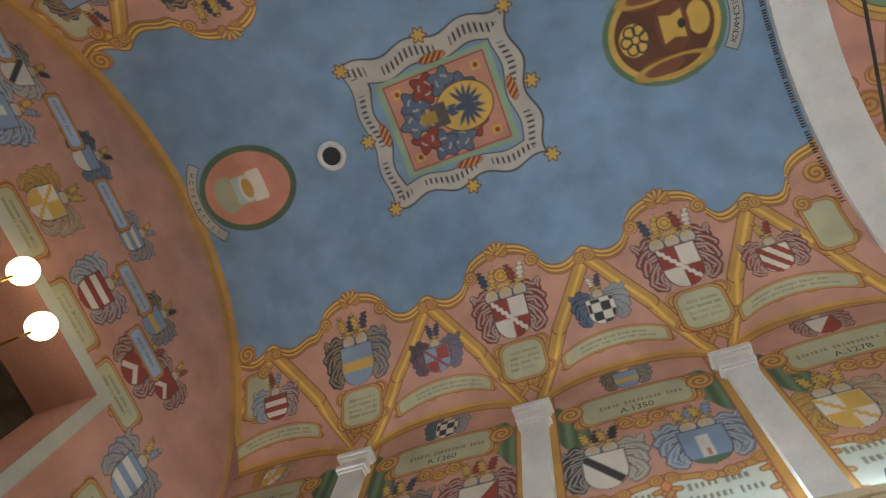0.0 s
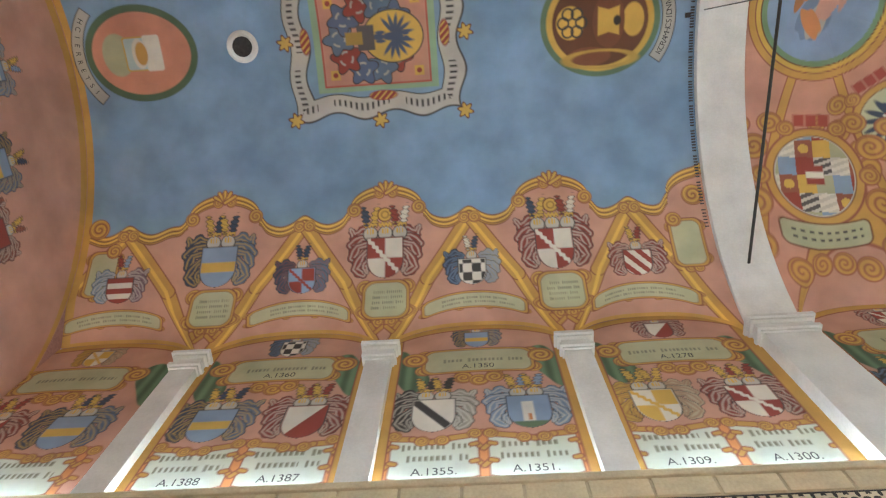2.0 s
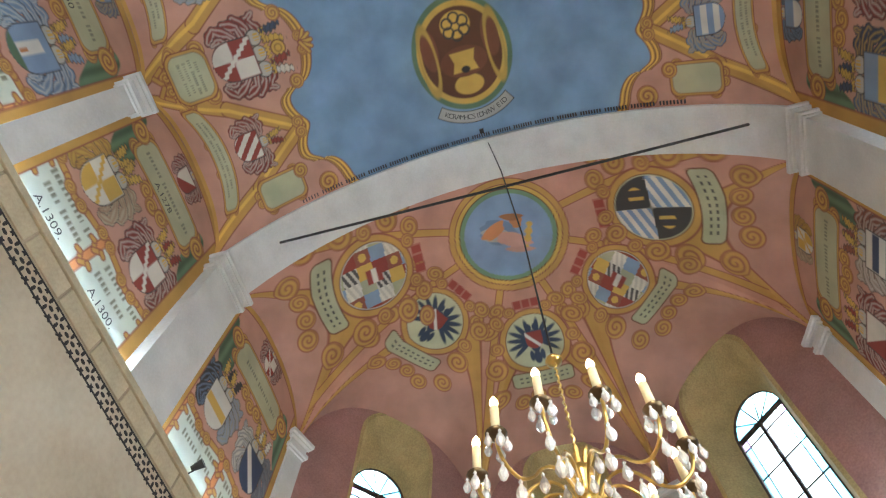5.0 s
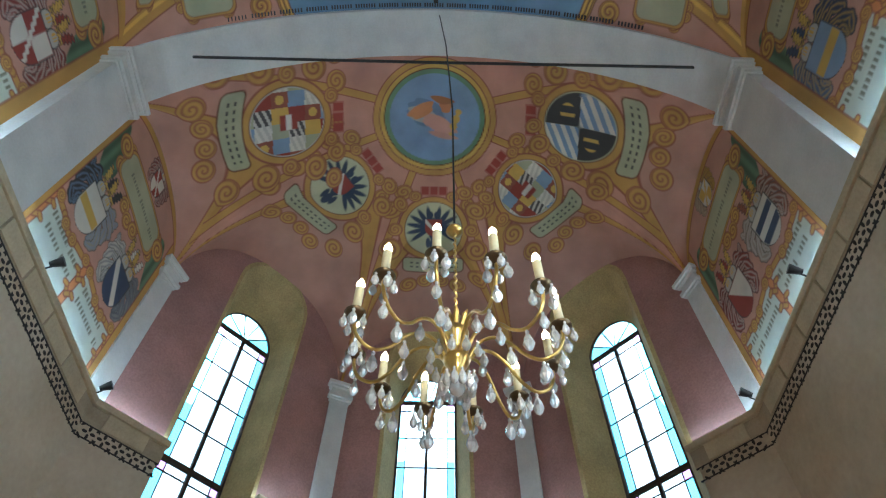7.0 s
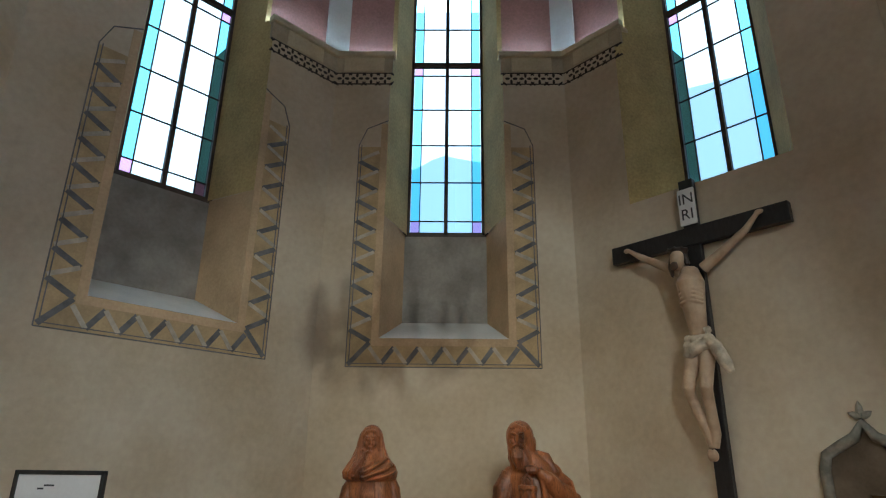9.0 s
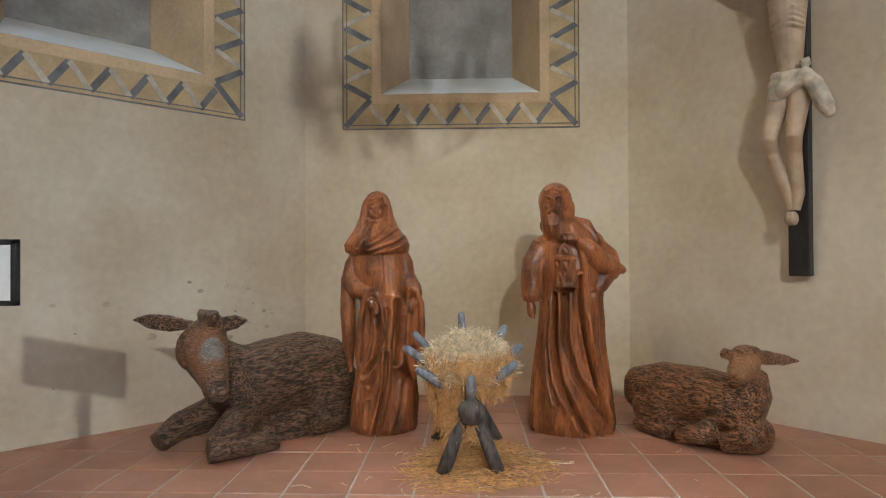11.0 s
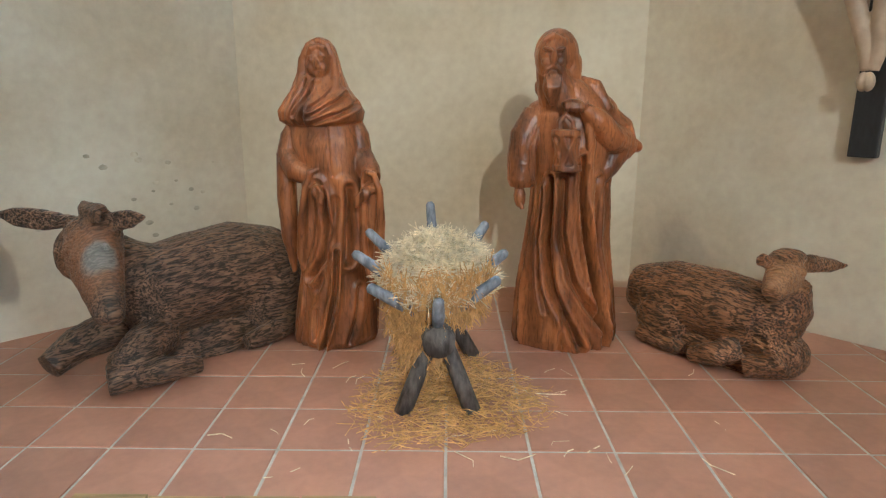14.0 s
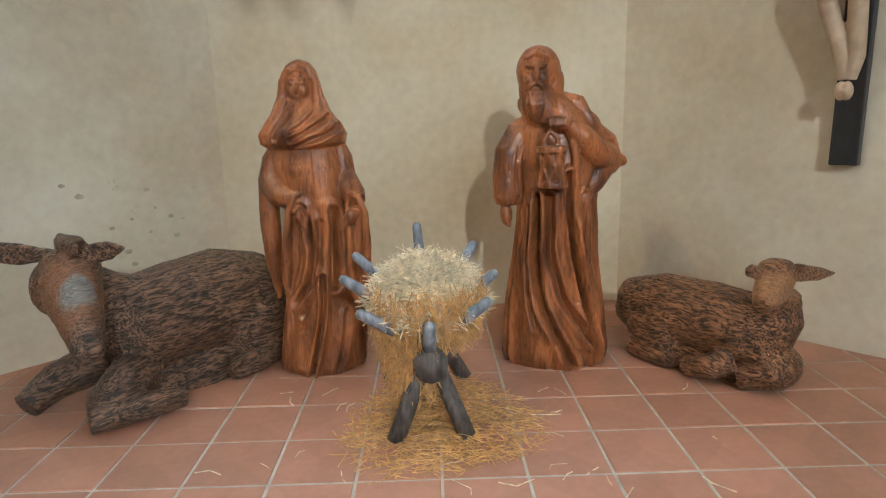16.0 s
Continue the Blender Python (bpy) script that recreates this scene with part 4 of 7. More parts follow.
wa, wb = np.arange(C - H_UP, C + H_UP, 0.0125), np.arange(5.6, 10.2, 0.0125)
cw = Wallpaint(wa, wb, PINK * 0.97)
for k, yy in enumerate((-2.2, -1.1, -0.1, 0.95, 1.9, 2.75)):
    arms(cw, yy, 7.75 if 0 < k < 5 else 6.9, 0.36, *SCHEMES[(k * 5 + 2) % 13])
    plaque(cw, yy + 0.1, 7.22 if 0 < k < 5 else 6.3, 0.36, 0.13, 2, 0.05, seed=30 + k)
for k, yy in enumerate((-1.5, -0.45, 0.6, 1.6, 2.3)):
    arms(cw, yy, 8.85 - 0.35 * abs(k - 1.6), 0.3, *SCHEMES[(k * 4 + 6) % 13])
    plaque(cw, yy - 0.45, 8.75 - 0.35 * abs(k - 1.6), 0.3, 0.09, 1, 0.06, seed=40 + k, ground=STEEL * 1.2 + 0.1)
v, x, y = cw.spot(0.33, 6.0, 3)
lay(v, np.where(np.abs(sd_box(x, y, 1.53, 1.0)) < 0.16, -1.0, 1.0), PALE * 0.8)
YY, ZW = np.meshgrid(wa, wb)
top = barrel(YY - C)
hole = (np.abs(YY - 0.33) < 1.53) & (ZW < 7.0)
PW = np.stack([np.full_like(YY, X_W), YY, np.minimum(ZW, top)], -1)
lay(cw.c, np.where(np.abs(ZW - top + 0.09) < 0.07, -1.0, 1.0), OCHRE)
jj = np.searchsorted(wb, 7.0)
ii0, ii1 = np.searchsorted(wa, [-1.2, 1.86])
west = struct(new("west_wall_fresco"), "pink end wall painted with arms and ribbons round a loft opening", "wall")
grid_mesh("painted_sheet", PW[jj:], cw.c[jj:], M_PAINT, west)
grid_mesh("painted_sheet", PW[:jj + 1, :ii0 + 1], cw.c[:jj + 1, :ii0 + 1], M_PAINT, west)
grid_mesh("painted_sheet", PW[:jj + 1, ii1:], cw.c[:jj + 1, ii1:], M_PAINT, west)
for k, (py, pz) in enumerate(((0.43, 6.60), (0.93, 6.47))):
    lamp = thing("globe_lamp", "glowing round glass globe lamp on a short brass arm", "lamp", "west lamps")
    part("globe", ball(bmesh.new(), (X_W + 0.35, py, pz), 0.13, 20, 14), M_GLOBE, lamp, smooth=True)
    part("arm", tube(bmesh.new(), [(X_W - 0.75, py, pz - 0.3), (X_W - 0.1, py, pz - 0.3), (X_W + 0.3, py, pz - 0.2), (X_W + 0.35, py, pz - 0.12)], 0.015), M_BRASS, lamp)

# painted wall panels between the pilasters
def wall_panel(x0, x1, sgn, kinds, seed):
    xm, hw = (x0 + x1) / 2, (x1 - x0) / 2
    za = np.arange(Z_LEDGE, Z_CAP + 0.62, 0.0125)
    pa = np.arange(x0, x1 + 0.006, 0.0125)
    cp = Wallpaint(pa, za, PINK * 0.98)
    X, Z = np.meshgrid(pa, za)
    top = np.where(np.abs((X - xm) / hw) < 1, Z_CAP + 0.57 * np.sqrt(np.maximum(1 - ((X - xm) / hw) ** 2, 0)), Z_CAP)
    v = cp.c
    for sx in (-1, 1):                       # green drapes
        x, y = X - xm - sx * (hw - 0.30), Z - 7.45
        lay(v, sd_oval(x + 0.1 * np.sin(y * 5), y, 0.20, 0.42), GREEN * (1.0 + 0.35 * np.sin(x * 45)[..., None]))
    arms(cp, xm, 8.14, 0.27, *SCHEMES[(seed * 3 + 9) % 13])
    plaque(cp, xm, 7.62, 0.56, 0.21, 1, 0.085, seed=seed, bow=0.10)
    for sx in (-1, 0, 1):
        scroll(cp, xm + sx * 0.16, 7.27 - 0.05 * (sx == 0), 0.095, 0 if sx > 0 else 180)
    for sx in (-1, 1):
        scroll(cp, xm + sx * 0.68, 7.66, 0.13, 0 if sx > 0 else 180)
        k = 0 if sx < 0 else 1
        arms(cp, xm + sx * 0.45, 6.76, 0.40, *kinds[k], helms=2)
        x, y = X - xm - sx * 0.42, Z - (Z_LEDGE + 0.36)
        lay(v, sd_box(x, y, 0.42, 0.35) - 0.012, BROWN)
        lay(v, sd_box(x, y, 0.42, 0.35), PALE)
        bars(v, x, y - 0.17, 0.33, 2, 0.085, DARK * 2.0, seed * 7 + k)
    zf = Z_LEDGE + 0.72
    for sx in (-1, 1):
        stroke(cp, [(xm + sx * 0.86, zf + 0.02), (xm + sx * 0.62, zf), (xm + sx * 0.45, zf - 0.05), (xm + sx * 0.28, zf), (xm + sx * 0.05, zf + 0.04)], 0.03, OCHRE, edge=ROSE)
        scroll(cp, xm + sx * 0.36, zf - 0.03, 0.06, 180)
        scroll(cp, xm + sx * 0.54, zf - 0.03, 0.06)
    for px in (-0.86, 0, 0.86):                  # acanthus stems between the inscriptions
        stroke(cp, [(xm + px, Z_LEDGE + 0.04), (xm + px * 0.985, Z_LEDGE + 0.4), (xm + px, zf + 0.06)], 0.036, ORANGE * 1.15, edge=ROSE)
        for sx in (-1, 1):
            for q in range(3):
                z0 = Z_LEDGE + 0.12 + 0.22 * q
                stroke(cp, [(xm + px, z0), (xm + px + sx * 0.06, z0 + 0.07), (xm + px + sx * 0.10, z0 + 0.06)], 0.02, OCHRE, edge=ROSE)
            scroll(cp, xm + px + sx * 0.07, zf + 0.05, 0.06, 0 if sx > 0 else 180)
    lay(v, np.where((hw - np.abs(X - xm)) < 0.22, -1.0, 1.0), OCHRE)
    lay(v, np.abs(hw - np.abs(X - xm) - 0.225) - 0.008, ROSE)
    lay(v, np.where(top - Z < 0.10, -1.0, 1.0), OCHRE)
    lay(v, np.abs(top - Z - 0.105) - 0.01, ROSE)
    P = np.stack([X, np.full_like(X, C + sgn * H_UP), np.minimum(Z, top)], -1)
    ob = grid_mesh("wall_fresco", P, cp.c, M_PAINT)
    return struct(ob, "arched wall panel painted with two coats of arms and inscriptions", "fresco")

def year(x, z, txt, size):
    """A painted year on the north panels."""
    cu = bpy.data.curves.new("year", "FONT")
    cu.body, cu.size, cu.align_x = txt, size, "CENTER"
    tmp = bpy.data.objects.new("year", cu)
    me = bpy.data.meshes.new_from_object(tmp)
    bpy.data.objects.remove(tmp)
    me.materials.append(M_INK)
    ob = new("year", me)
    ob.parent = vault
    ob.matrix_basis = Matrix(((1, 0, 0, x), (0, 0, -1, C + H_UP - 0.004), (0, 1, 0, z), (0, 0, 0, 1)))

PAIRS = [(8, 5), (5, 8), (6, 7), (12, 3)]
for k, (p, q) in enumerate(zip(PIERS, PIERS[1:])):
    for sgn in (1, -1):
        a, b = PAIRS[k] if sgn > 0 else PAIRS[3 - k]
        wall_panel(p, q if k < 3 else ARCH0 + 0.1, sgn, (SCHEMES[a], SCHEMES[b]), k + 1 + (5 if sgn < 0 else 0))
        if sgn > 0 and k:
            xm = (p + (q if k < 3 else ARCH0 + 0.1)) / 2
            year(xm - 0.42, Z_LEDGE + 0.245, ("A.1388", "A.1355.", "A.1309.")[k - 1], 0.125)
            year(xm + 0.42, Z_LEDGE + 0.245, ("A.1387", "A.1351.", "A.1300.")[k - 1], 0.125)
            year(xm, 7.45, ("A.1360", "A.1350", "A.1278")[k - 1], 0.12)
wall_panel(ARCH1 - 0.05, X_N + 0.05, 1, (("fess", WHITE, GOLD, DARK, STEEL), ("bend", NAVY, WHITE, WHITE, NAVY)), 11)
wall_panel(ARCH1 - 0.05, X_N + 0.05, -1, (("bars", WHITE, NAVY, ROSE, WHITE), ("tri", RED, WHITE, RED, WHITE)), 14)

# transverse arch with its tie rod
bm = bmesh.new()
prof = []
for k in range(49):
    d = -H_UP + 0.02 + (2 * H_UP - 0.04) * k / 48
    prof.append((C + d, float(barrel(np.array(d), Z_TOP - 0.10, R_V))))
inner = [(y, max(z, Z_CAP - 0.02)) for y, z in prof]
ring = []
for x in (ARCH0, ARCH1):
    ring.append([bm.verts.new((x, y, z)) for y, z in inner])
    ring.append([bm.verts.new((x, y, z + 0.45)) for y, z in inner])
for a, b in ((0, 2), (0, 1), (2, 3), (1, 3)):
    for k in range(48):
        bm.faces.new((ring[a][k], ring[a][k + 1], ring[b][k + 1], ring[b][k]))
struct(part("arch", bm, M_WHITE, smooth=False), "broad white limewashed transverse arch", "arch")
bm = bmesh.new()
for k in range(150):            # lettered line beside the arch
    d = -2.5 + 5.0 * k / 150
    if k % 9 == 8:
        continue
    y0, y1 = d, d + 0.020
    box(bm, ARCH0 - 0.075, ARCH0 - 0.025, C + y0, C + y1, float(barrel(np.array(d))) - 0.012, float(barrel(np.array(d))) - 0.006)
tagged(part("lettering", bm, M_INK, vault, "line of small dark painted letters"))
rod = tagged(part("tie_rod", tube(bmesh.new(), [(2.70, 3.34, 8.52), (2.70, C, 8.47), (2.70, -2.37, 8.46)], 0.017), M_IRON), "thin black iron tie rod across the arch", "tie rod")

# pilasters with moulded white capitals
def pilaster(at, half, deep, normal, z0=Z_LEDGE, z1=Z_CAP, label="slim white plaster pilaster with a moulded capital"):
    n = Vector(normal).normalized()
    t = Vector((-n.y, n.x, 0))
    m = Matrix(((t.x, n.x, 0, at[0]), (t.y, n.y, 0, at[1]), (0, 0, 1, 0), (0, 0, 0, 1)))
    p = struct(new("pilaster"), label, "pilaster")
    part("shaft", box(bmesh.new(), -half, half, -0.25, deep, z0 - 0.02, z1 - 0.26, m), M_WHITE, p)
    bm = bmesh.new()
    for e, a, b in ((0.02, 0.30, 0.26), (0.045, 0.26, 0.20), (0.015, 0.20, 0.10), (0.05, 0.10, 0.06), (0.075, 0.06, 0.0)):
        box(bm, -half - e, half + e, -0.25, deep + e, z1 - a, z1 - b, m, 0.006)
    part("capital", bm, M_WHITE, p)
    return p
for p in PIERS[1:4]:
    for sgn in (1, -1):
        pilaster((p, C + sgn * H_UP), 0.14, 0.10, (0, -sgn, 0))
for sgn in (1, -1):
    pilaster(((ARCH0 + ARCH1) / 2, C + sgn * H_UP), 0.29, 0.16, (0, -sgn, 0), z1=Z_CAP + 0.04, label="broad white plaster pilaster carrying the transverse arch")
    cn = Vector((X_N + 0.06, C + sgn * H_UP, 0))
    pilaster(cn, 0.13, 0.08, (-0.35, -sgn, 0))
    pilaster((X_E + 0.10, C + sgn * (S_E + 0.05)), 0.13, 0.10, (-1, -sgn * 0.42, 0))

# ledge: lip, blocks, lace frieze, light strip
def frame_of(origin, t, n):
    return Matrix(((t[0], n[0], 0, origin[0]), (t[1], n[1], 0, origin[1]), (0, 0, 1, 0), (0, 0, 0, 1)))
F_E = frame_of((X_E, C - S_E), (0, 1), (1, 0))
F_NE = frame_of((X_E, C + S_E), (T_N.x, T_N.y), (N_D.x, N_D.y))
F_SE = frame_of((X_E, C - S_E), (T_N.x, -T_N.y), (N_D.x, -N_D.y))
F_N = frame_of((X_N, C + H_LO), (-1, 0), (0, 1))
F_S = frame_of((X_N, C - H_LO), (-1, 0), (0, -1))
GAPS = {"e": (1.295, 0.60), "ne": (1.41, 0.58), "se": (1.395, 0.665)}
RUNS = [(F_N, 0, X_N - X_W), (F_S, 0, X_N - X_W)]
for f, L, g in ((F_E, 2 * S_E, "e"), (F_NE, WALL_L, "ne"), (F_SE, WALL_L, "se")):
    c0, hw = GAPS[g]
    RUNS += [(f, 0, c0 - hw), (f, c0 + hw, L)]
motif = bmesh.new()
for k in range(4):
    a = k * math.pi / 2
    bmesh.ops.create_uvsphere(motif, u_segments=6, v_segments=4, radius=1, matrix=Matrix.Translation((0.035 * math.cos(a), 0, 0.035 * math.sin(a))) @ Matrix.Diagonal((0.026 if k % 2 == 0 else 0.014, 0.003, 0.014 if k % 2 == 0 else 0.026, 1)))
for sx, sz in ((-1, -1), (1, -1), (1, 1), (-1, 1)):
    bmesh.ops.create_uvsphere(motif, u_segments=6, v_segments=4, radius=1, matrix=Matrix.Translation((0.06 * sx, 0, 0.052 * sz)) @ Matrix.Rotation(radians(45 * sx * sz), 4, "Y") @ Matrix.Diagonal((0.034, 0.003, 0.010, 1)))
me_motif = bpy.data.meshes.new("flower")
motif.to_mesh(me_motif)
motif.free()
me_motif.materials.append(M_BLACK)
blk = box(bmesh.new(), -0.103, 0.343, -0.022, 0.02, Z_LEDGE - 0.24, Z_LEDGE - 0.06, None, 0.006)
me_blk = bpy.data.meshes.new("block")
blk.to_mesh(me_blk)
blk.free()
me_blk.materials.append(M_LEDGE)
for f, a, b in RUNS:
    led = struct(new("ledge"), "cream stucco ledge with blocks over a black lace frieze", "ledge")
    part("lip", box(bmesh.new(), a - 0.02, b + 0.02, -0.045, 0.04, Z_LEDGE - 0.06, Z_LEDGE + 0.012, f, 0.008), M_LEDGE, led)
    part("shelf", box(bmesh.new(), a, b, 0.04, 0.16, Z_LEDGE - 0.06, Z_LEDGE - 0.015, f), M_LEDGE, led)
    # band behind the blocks, its seams shaded by a darker colour
    part("band", box(bmesh.new(), a, b, -0.006, 0.03, Z_LEDGE - 0.25, Z_LEDGE - 0.055, f), M_LEDGE_SHADE, led)
    part("light_strip", box(bmesh.new(), a + 0.02, b - 0.02, 0.055, 0.085, Z_LEDGE - 0.014, Z_LEDGE - 0.004, f), M_LED, led, "cool white light strip behind the lip")
    for mesh, pitch, z in ((me_blk, 0.47, 0.0), (me_motif, 0.155, Z_LEDGE - 0.325)):
        n = int((b - a) / pitch)
        for k in range(n):
            ob = new(mesh.name, mesh)
            ob.parent = led
            ob.matrix_basis = f @ Matrix.Translation((a + (b - a - n * pitch) / 2 + k * pitch + (0.12 if z == 0 else pitch / 2), -0.003 if z else 0, z)) @ Matrix.Diagonal((1.2, 1, 1.25, 1) if z else (1, 1, 1, 1))
    for z in (Z_LEDGE - 0.255, Z_LEDGE - 0.395):
        part("black_line", box(bmesh.new(), a, b, -0.004, 0.01, z - 0.007, z + 0.007, f), M_BLACK, led)

# ---- apse walls with splayed window niches ----
def outline(hw, z0, zs, n=14):
    pts = [(-hw, z0), (-hw, (z0 + zs) / 2)]
    pts += [(-hw * math.cos(math.pi * k / n), zs + hw * 1.12 * math.sin(math.pi * k / n)) for k in range(n + 1)]
    return pts + [(hw, (z0 + zs) / 2), (hw, z0)]

def loft(bm, A, da, B, db, c0, f):
    va = [bm.verts.new(f @ Vector((c0 + s, da, z))) for s, z in A]
    vb = [bm.verts.new(f @ Vector((c0 + s, db, z))) for s, z in B]
    for k in range(len(A) - 1):
        bm.faces.new((va[k], va[k + 1], vb[k + 1], vb[k]))

def apse_wall(name, f, L, c0, hw, sill, wz, whw, deep, border, ext):
    """Lower cream wall, upper rose wall, splayed niche with a window in it."""
    w_ = struct(part(name, bmesh.new(), M_PLASTER), "cream plaster apse wall with a tall splayed window niche", "wall")
    T = 1.0
    k_ = (hw - whw) / deep
    h1 = hw - k_ * 0.13
    for a, b, z0, z1, mt, nm in ((-ext, c0 - hw, 0, Z_LEDGE - 0.06, M_PLASTER, "lower_wall"), (c0 + hw, L + ext, 0, Z_LEDGE - 0.06, M_PLASTER, "lower_wall")):
        left = a < 0
        poly = [(0, 0), (c0 - hw, 0), (c0 - whw - 0.03, deep + 0.1), (c0 - whw - 0.03, T), (-0.45, T)] if left else [(c0 + hw, 0), (L, 0), (L + 0.45, T), (c0 + whw + 0.03, T), (c0 + whw + 0.03, deep + 0.1)]
        part(nm, prism(bmesh.new(), poly, z0, z1, f), mt, w_)
    part("lower_wall", prism(bmesh.new(), [(c0 - hw, 0), (c0 + hw, 0), (c0 + hw, T), (c0 - hw, T)], 0, sill, f), M_PLASTER, w_)
    # niche floor slopes up to the back
    rise = 0.28 if border else 0.08
    bm = bmesh.new()
    vs = [bm.verts.new(f @ Vector(p)) for p in ((c0 - hw, 0.0, sill + 0.003), (c0 + hw, 0.0, sill + 0.003), (c0 + whw + 0.02, deep, sill + rise), (c0 - whw - 0.02, deep, sill + rise))]
    bm.faces.new(vs)
    part("sloping_sill", bm, M_WHITE if border else M_OCHRE, w_, "pale sloping niche sill")
    if wz - sill > 0.5:
        part("niche_back", box(bmesh.new(), c0 - whw - 0.06, c0 + whw + 0.06, deep, deep + 0.2, sill, wz - 0.02, f), M_GREYP, w_, "grey plaster filling under the window")
    zs_o, zs_w = 8.62, 8.05
    bm = bmesh.new()
    loft(bm, [(-hw, sill), (-hw, wz)], -0.001, [(-whw - 0.02, sill), (-whw - 0.02, wz)], deep, c0, f)
    loft(bm, [(hw, sill), (hw, wz)], -0.001, [(whw + 0.02, sill), (whw + 0.02, wz)], deep, c0, f)
    part("lower_splay", bm, M_APRICOT if border else M_OCHRE, w_, "apricot plaster splay")
    bm = bmesh.new()
    loft(bm, [(-hw, wz), (-hw, Z_LEDGE)], -0.001, [(-whw, wz), (-whw, Z_LEDGE)], deep, c0, f)
    loft(bm, [(hw, wz), (hw, Z_LEDGE)], -0.001, [(whw, wz), (whw, Z_LEDGE)], deep, c0, f)
    loft(bm, outline(h1, Z_LEDGE - 0.05, zs_o), 0.129, outline(whw, Z_LEDGE - 0.05, zs_w), deep, c0, f)
    part("splay", bm, M_OCHRE, w_, "ochre yellow plaster splay of the window niche")
    # rose upper face round the arch
    bm = bmesh.new()
    ol = outline(h1, Z_LEDGE - 0.05, zs_o)
    zt = 10.3
    outer = []
    for k, (s, z) in enumerate(ol):
        if k < 2:
            outer.append((-c0 - 0.1, z))
        elif k > len(ol) - 3:
            outer.append((L - c0 + 0.1, z))
        else:
            q = (k - 2) / (len(ol) - 5)
            outer.append((-c0 - 0.1 + q * (L + 0.2), zs_o if q in (0, 1) else zt))
    va = [bm.verts.new(f @ Vector((c0 + s, 0.13, z))) for s, z in ol]
    vb = [bm.verts.new(f @ Vector((c0 + s, 0.13, z))) for s, z in outer]
    for k in range(len(ol) - 1):
        bm.faces.new((va[k], va[k + 1], vb[k + 1], vb[k]))
    part("upper_wall", bm, M_PINK, w_, "old rose plaster upper wall")
    bm = bmesh.new()
    for (a, b), (a2, b2) in zip(ol, ol[1:]):
        vs = [bm.verts.new(f @ Vector((c0 + s * e, 0.126, z + (e - 1) * 0.5 * (z > zs_o)))) for s, z, e in ((a, b, 1.0), (a2, b2, 1.0), (a2, b2, 1.09), (a, b, 1.09))]
        bm.faces.new(vs)
    part("painted_edge", bm, M_OCHRE, w_)
    for a, b, z0 in ((-0.6, c0 - whw - 0.75, 0), (c0 + whw + 0.75, L + 0.6, 0), (c0 - whw - 0.75, c0 + whw + 0.75, 9.9)):
        if b > a + 0.05:
            part("outer_wall", prism(bmesh.new(), [(a, 0.95), (b, 0.95), (b, 1.2), (a, 1.2)], z0, 10.6, f), M_GREYP, w_)
    if border:
        bo, bi, zb = hw + 0.30, hw + 0.03, sill - 0.27
        ztop = 4.72
        # apricot rim, then the grey and ochre ribbon outside it
        bm = bmesh.new()
        for a, b, z0, z1 in ((-hw - 0.07, -hw, sill - 0.07, Z_LEDGE - 0.9), (hw, hw + 0.07, sill - 0.07, Z_LEDGE - 0.9), (-hw, hw, sill - 0.07, sill)):
            box(bm, c0 + a, c0 + b, -0.004, 0.004, z0, z1, f)
        part("painted_rim", bm, M_APRICOT, w_, "apricot painted rim round the niche")
        bm2, bm3, bm4 = bmesh.new(), bmesh.new(), bmesh.new()
        def slat(bm, p, q, w, off):
            p, q = Vector((p[0], 0, p[1])), Vector((q[0], 0, q[1]))
            d = (q - p).normalized()
            nn = Vector((d.z, 0, -d.x)) * w
            vs = []
            for o in (off, 0.004):
                vs.append([bm.verts.new(f @ (r + Vector((c0, o, 0)))) for r in (p + nn, q + nn, q - nn, p - nn)])
            bm.faces.new(vs[0])
            for k in range(4):
                bm.faces.new((vs[0][k], vs[0][(k + 1) % 4], vs[1][(k + 1) % 4], vs[1][k]))
        i0, o0 = hw + 0.085, bo - 0.015
        for sx in (-1, 1):
            n = 9
            for k in range(n):
                z0 = sill - 0.03 + (ztop - 0.35 - sill) * k / n
                z1 = sill - 0.03 + (ztop - 0.35 - sill) * (k + 1) / n
                zm = (z0 + z1) / 2
                slat(bm2, (sx * i0, z0), (sx * o0, zm), 0.022, -0.004)
                slat(bm3, (sx * o0, zm + 0.02), (sx * i0, z1), 0.018, -0.005)
            for p, q in (((sx * bo, zb), (sx * bo, ztop - 0.3)), ((sx * (bo - 0.03), zb + 0.03), (sx * (bo - 0.03), ztop - 0.3)), ((sx * bo, ztop - 0.3), (sx * (bo - 0.08), ztop - 0.1)), ((sx * (bo - 0.08), ztop - 0.1), (sx * hw, ztop))):
                slat(bm4, p, q, 0.0045, -0.006)
            slat(bm2, (sx * i0, sill - 0.04), (sx * (bo - 0.02), zb + 0.02), 0.022, -0.004)
        n = 6
        for k in range(n):
            a = -i0 + 2 * i0 * k / n
            b = -i0 + 2 * i0 * (k + 1) / n
            slat(bm2, (a, sill - 0.085), ((a + b) / 2, zb + 0.03), 0.022, -0.004)
            slat(bm3, ((a + b) / 2, zb + 0.03), (b, sill - 0.085), 0.018, -0.005)
        slat(bm4, (-bo, zb), (bo, zb), 0.0045, -0.006)
        slat(bm4, (-bo + 0.03, zb + 0.03), (bo - 0.03, zb + 0.03), 0.0035, -0.006)
        part("painted_ribbon", bm2, M_STEELP, w_, "slate grey zigzag ribbon")
        part("painted_ribbon_back", bm3, M_PALEP, w_, "pale zigzag ribbon")
        part("painted_line", bm4, M_STEELP, w_)
        bm5 = bmesh.new()
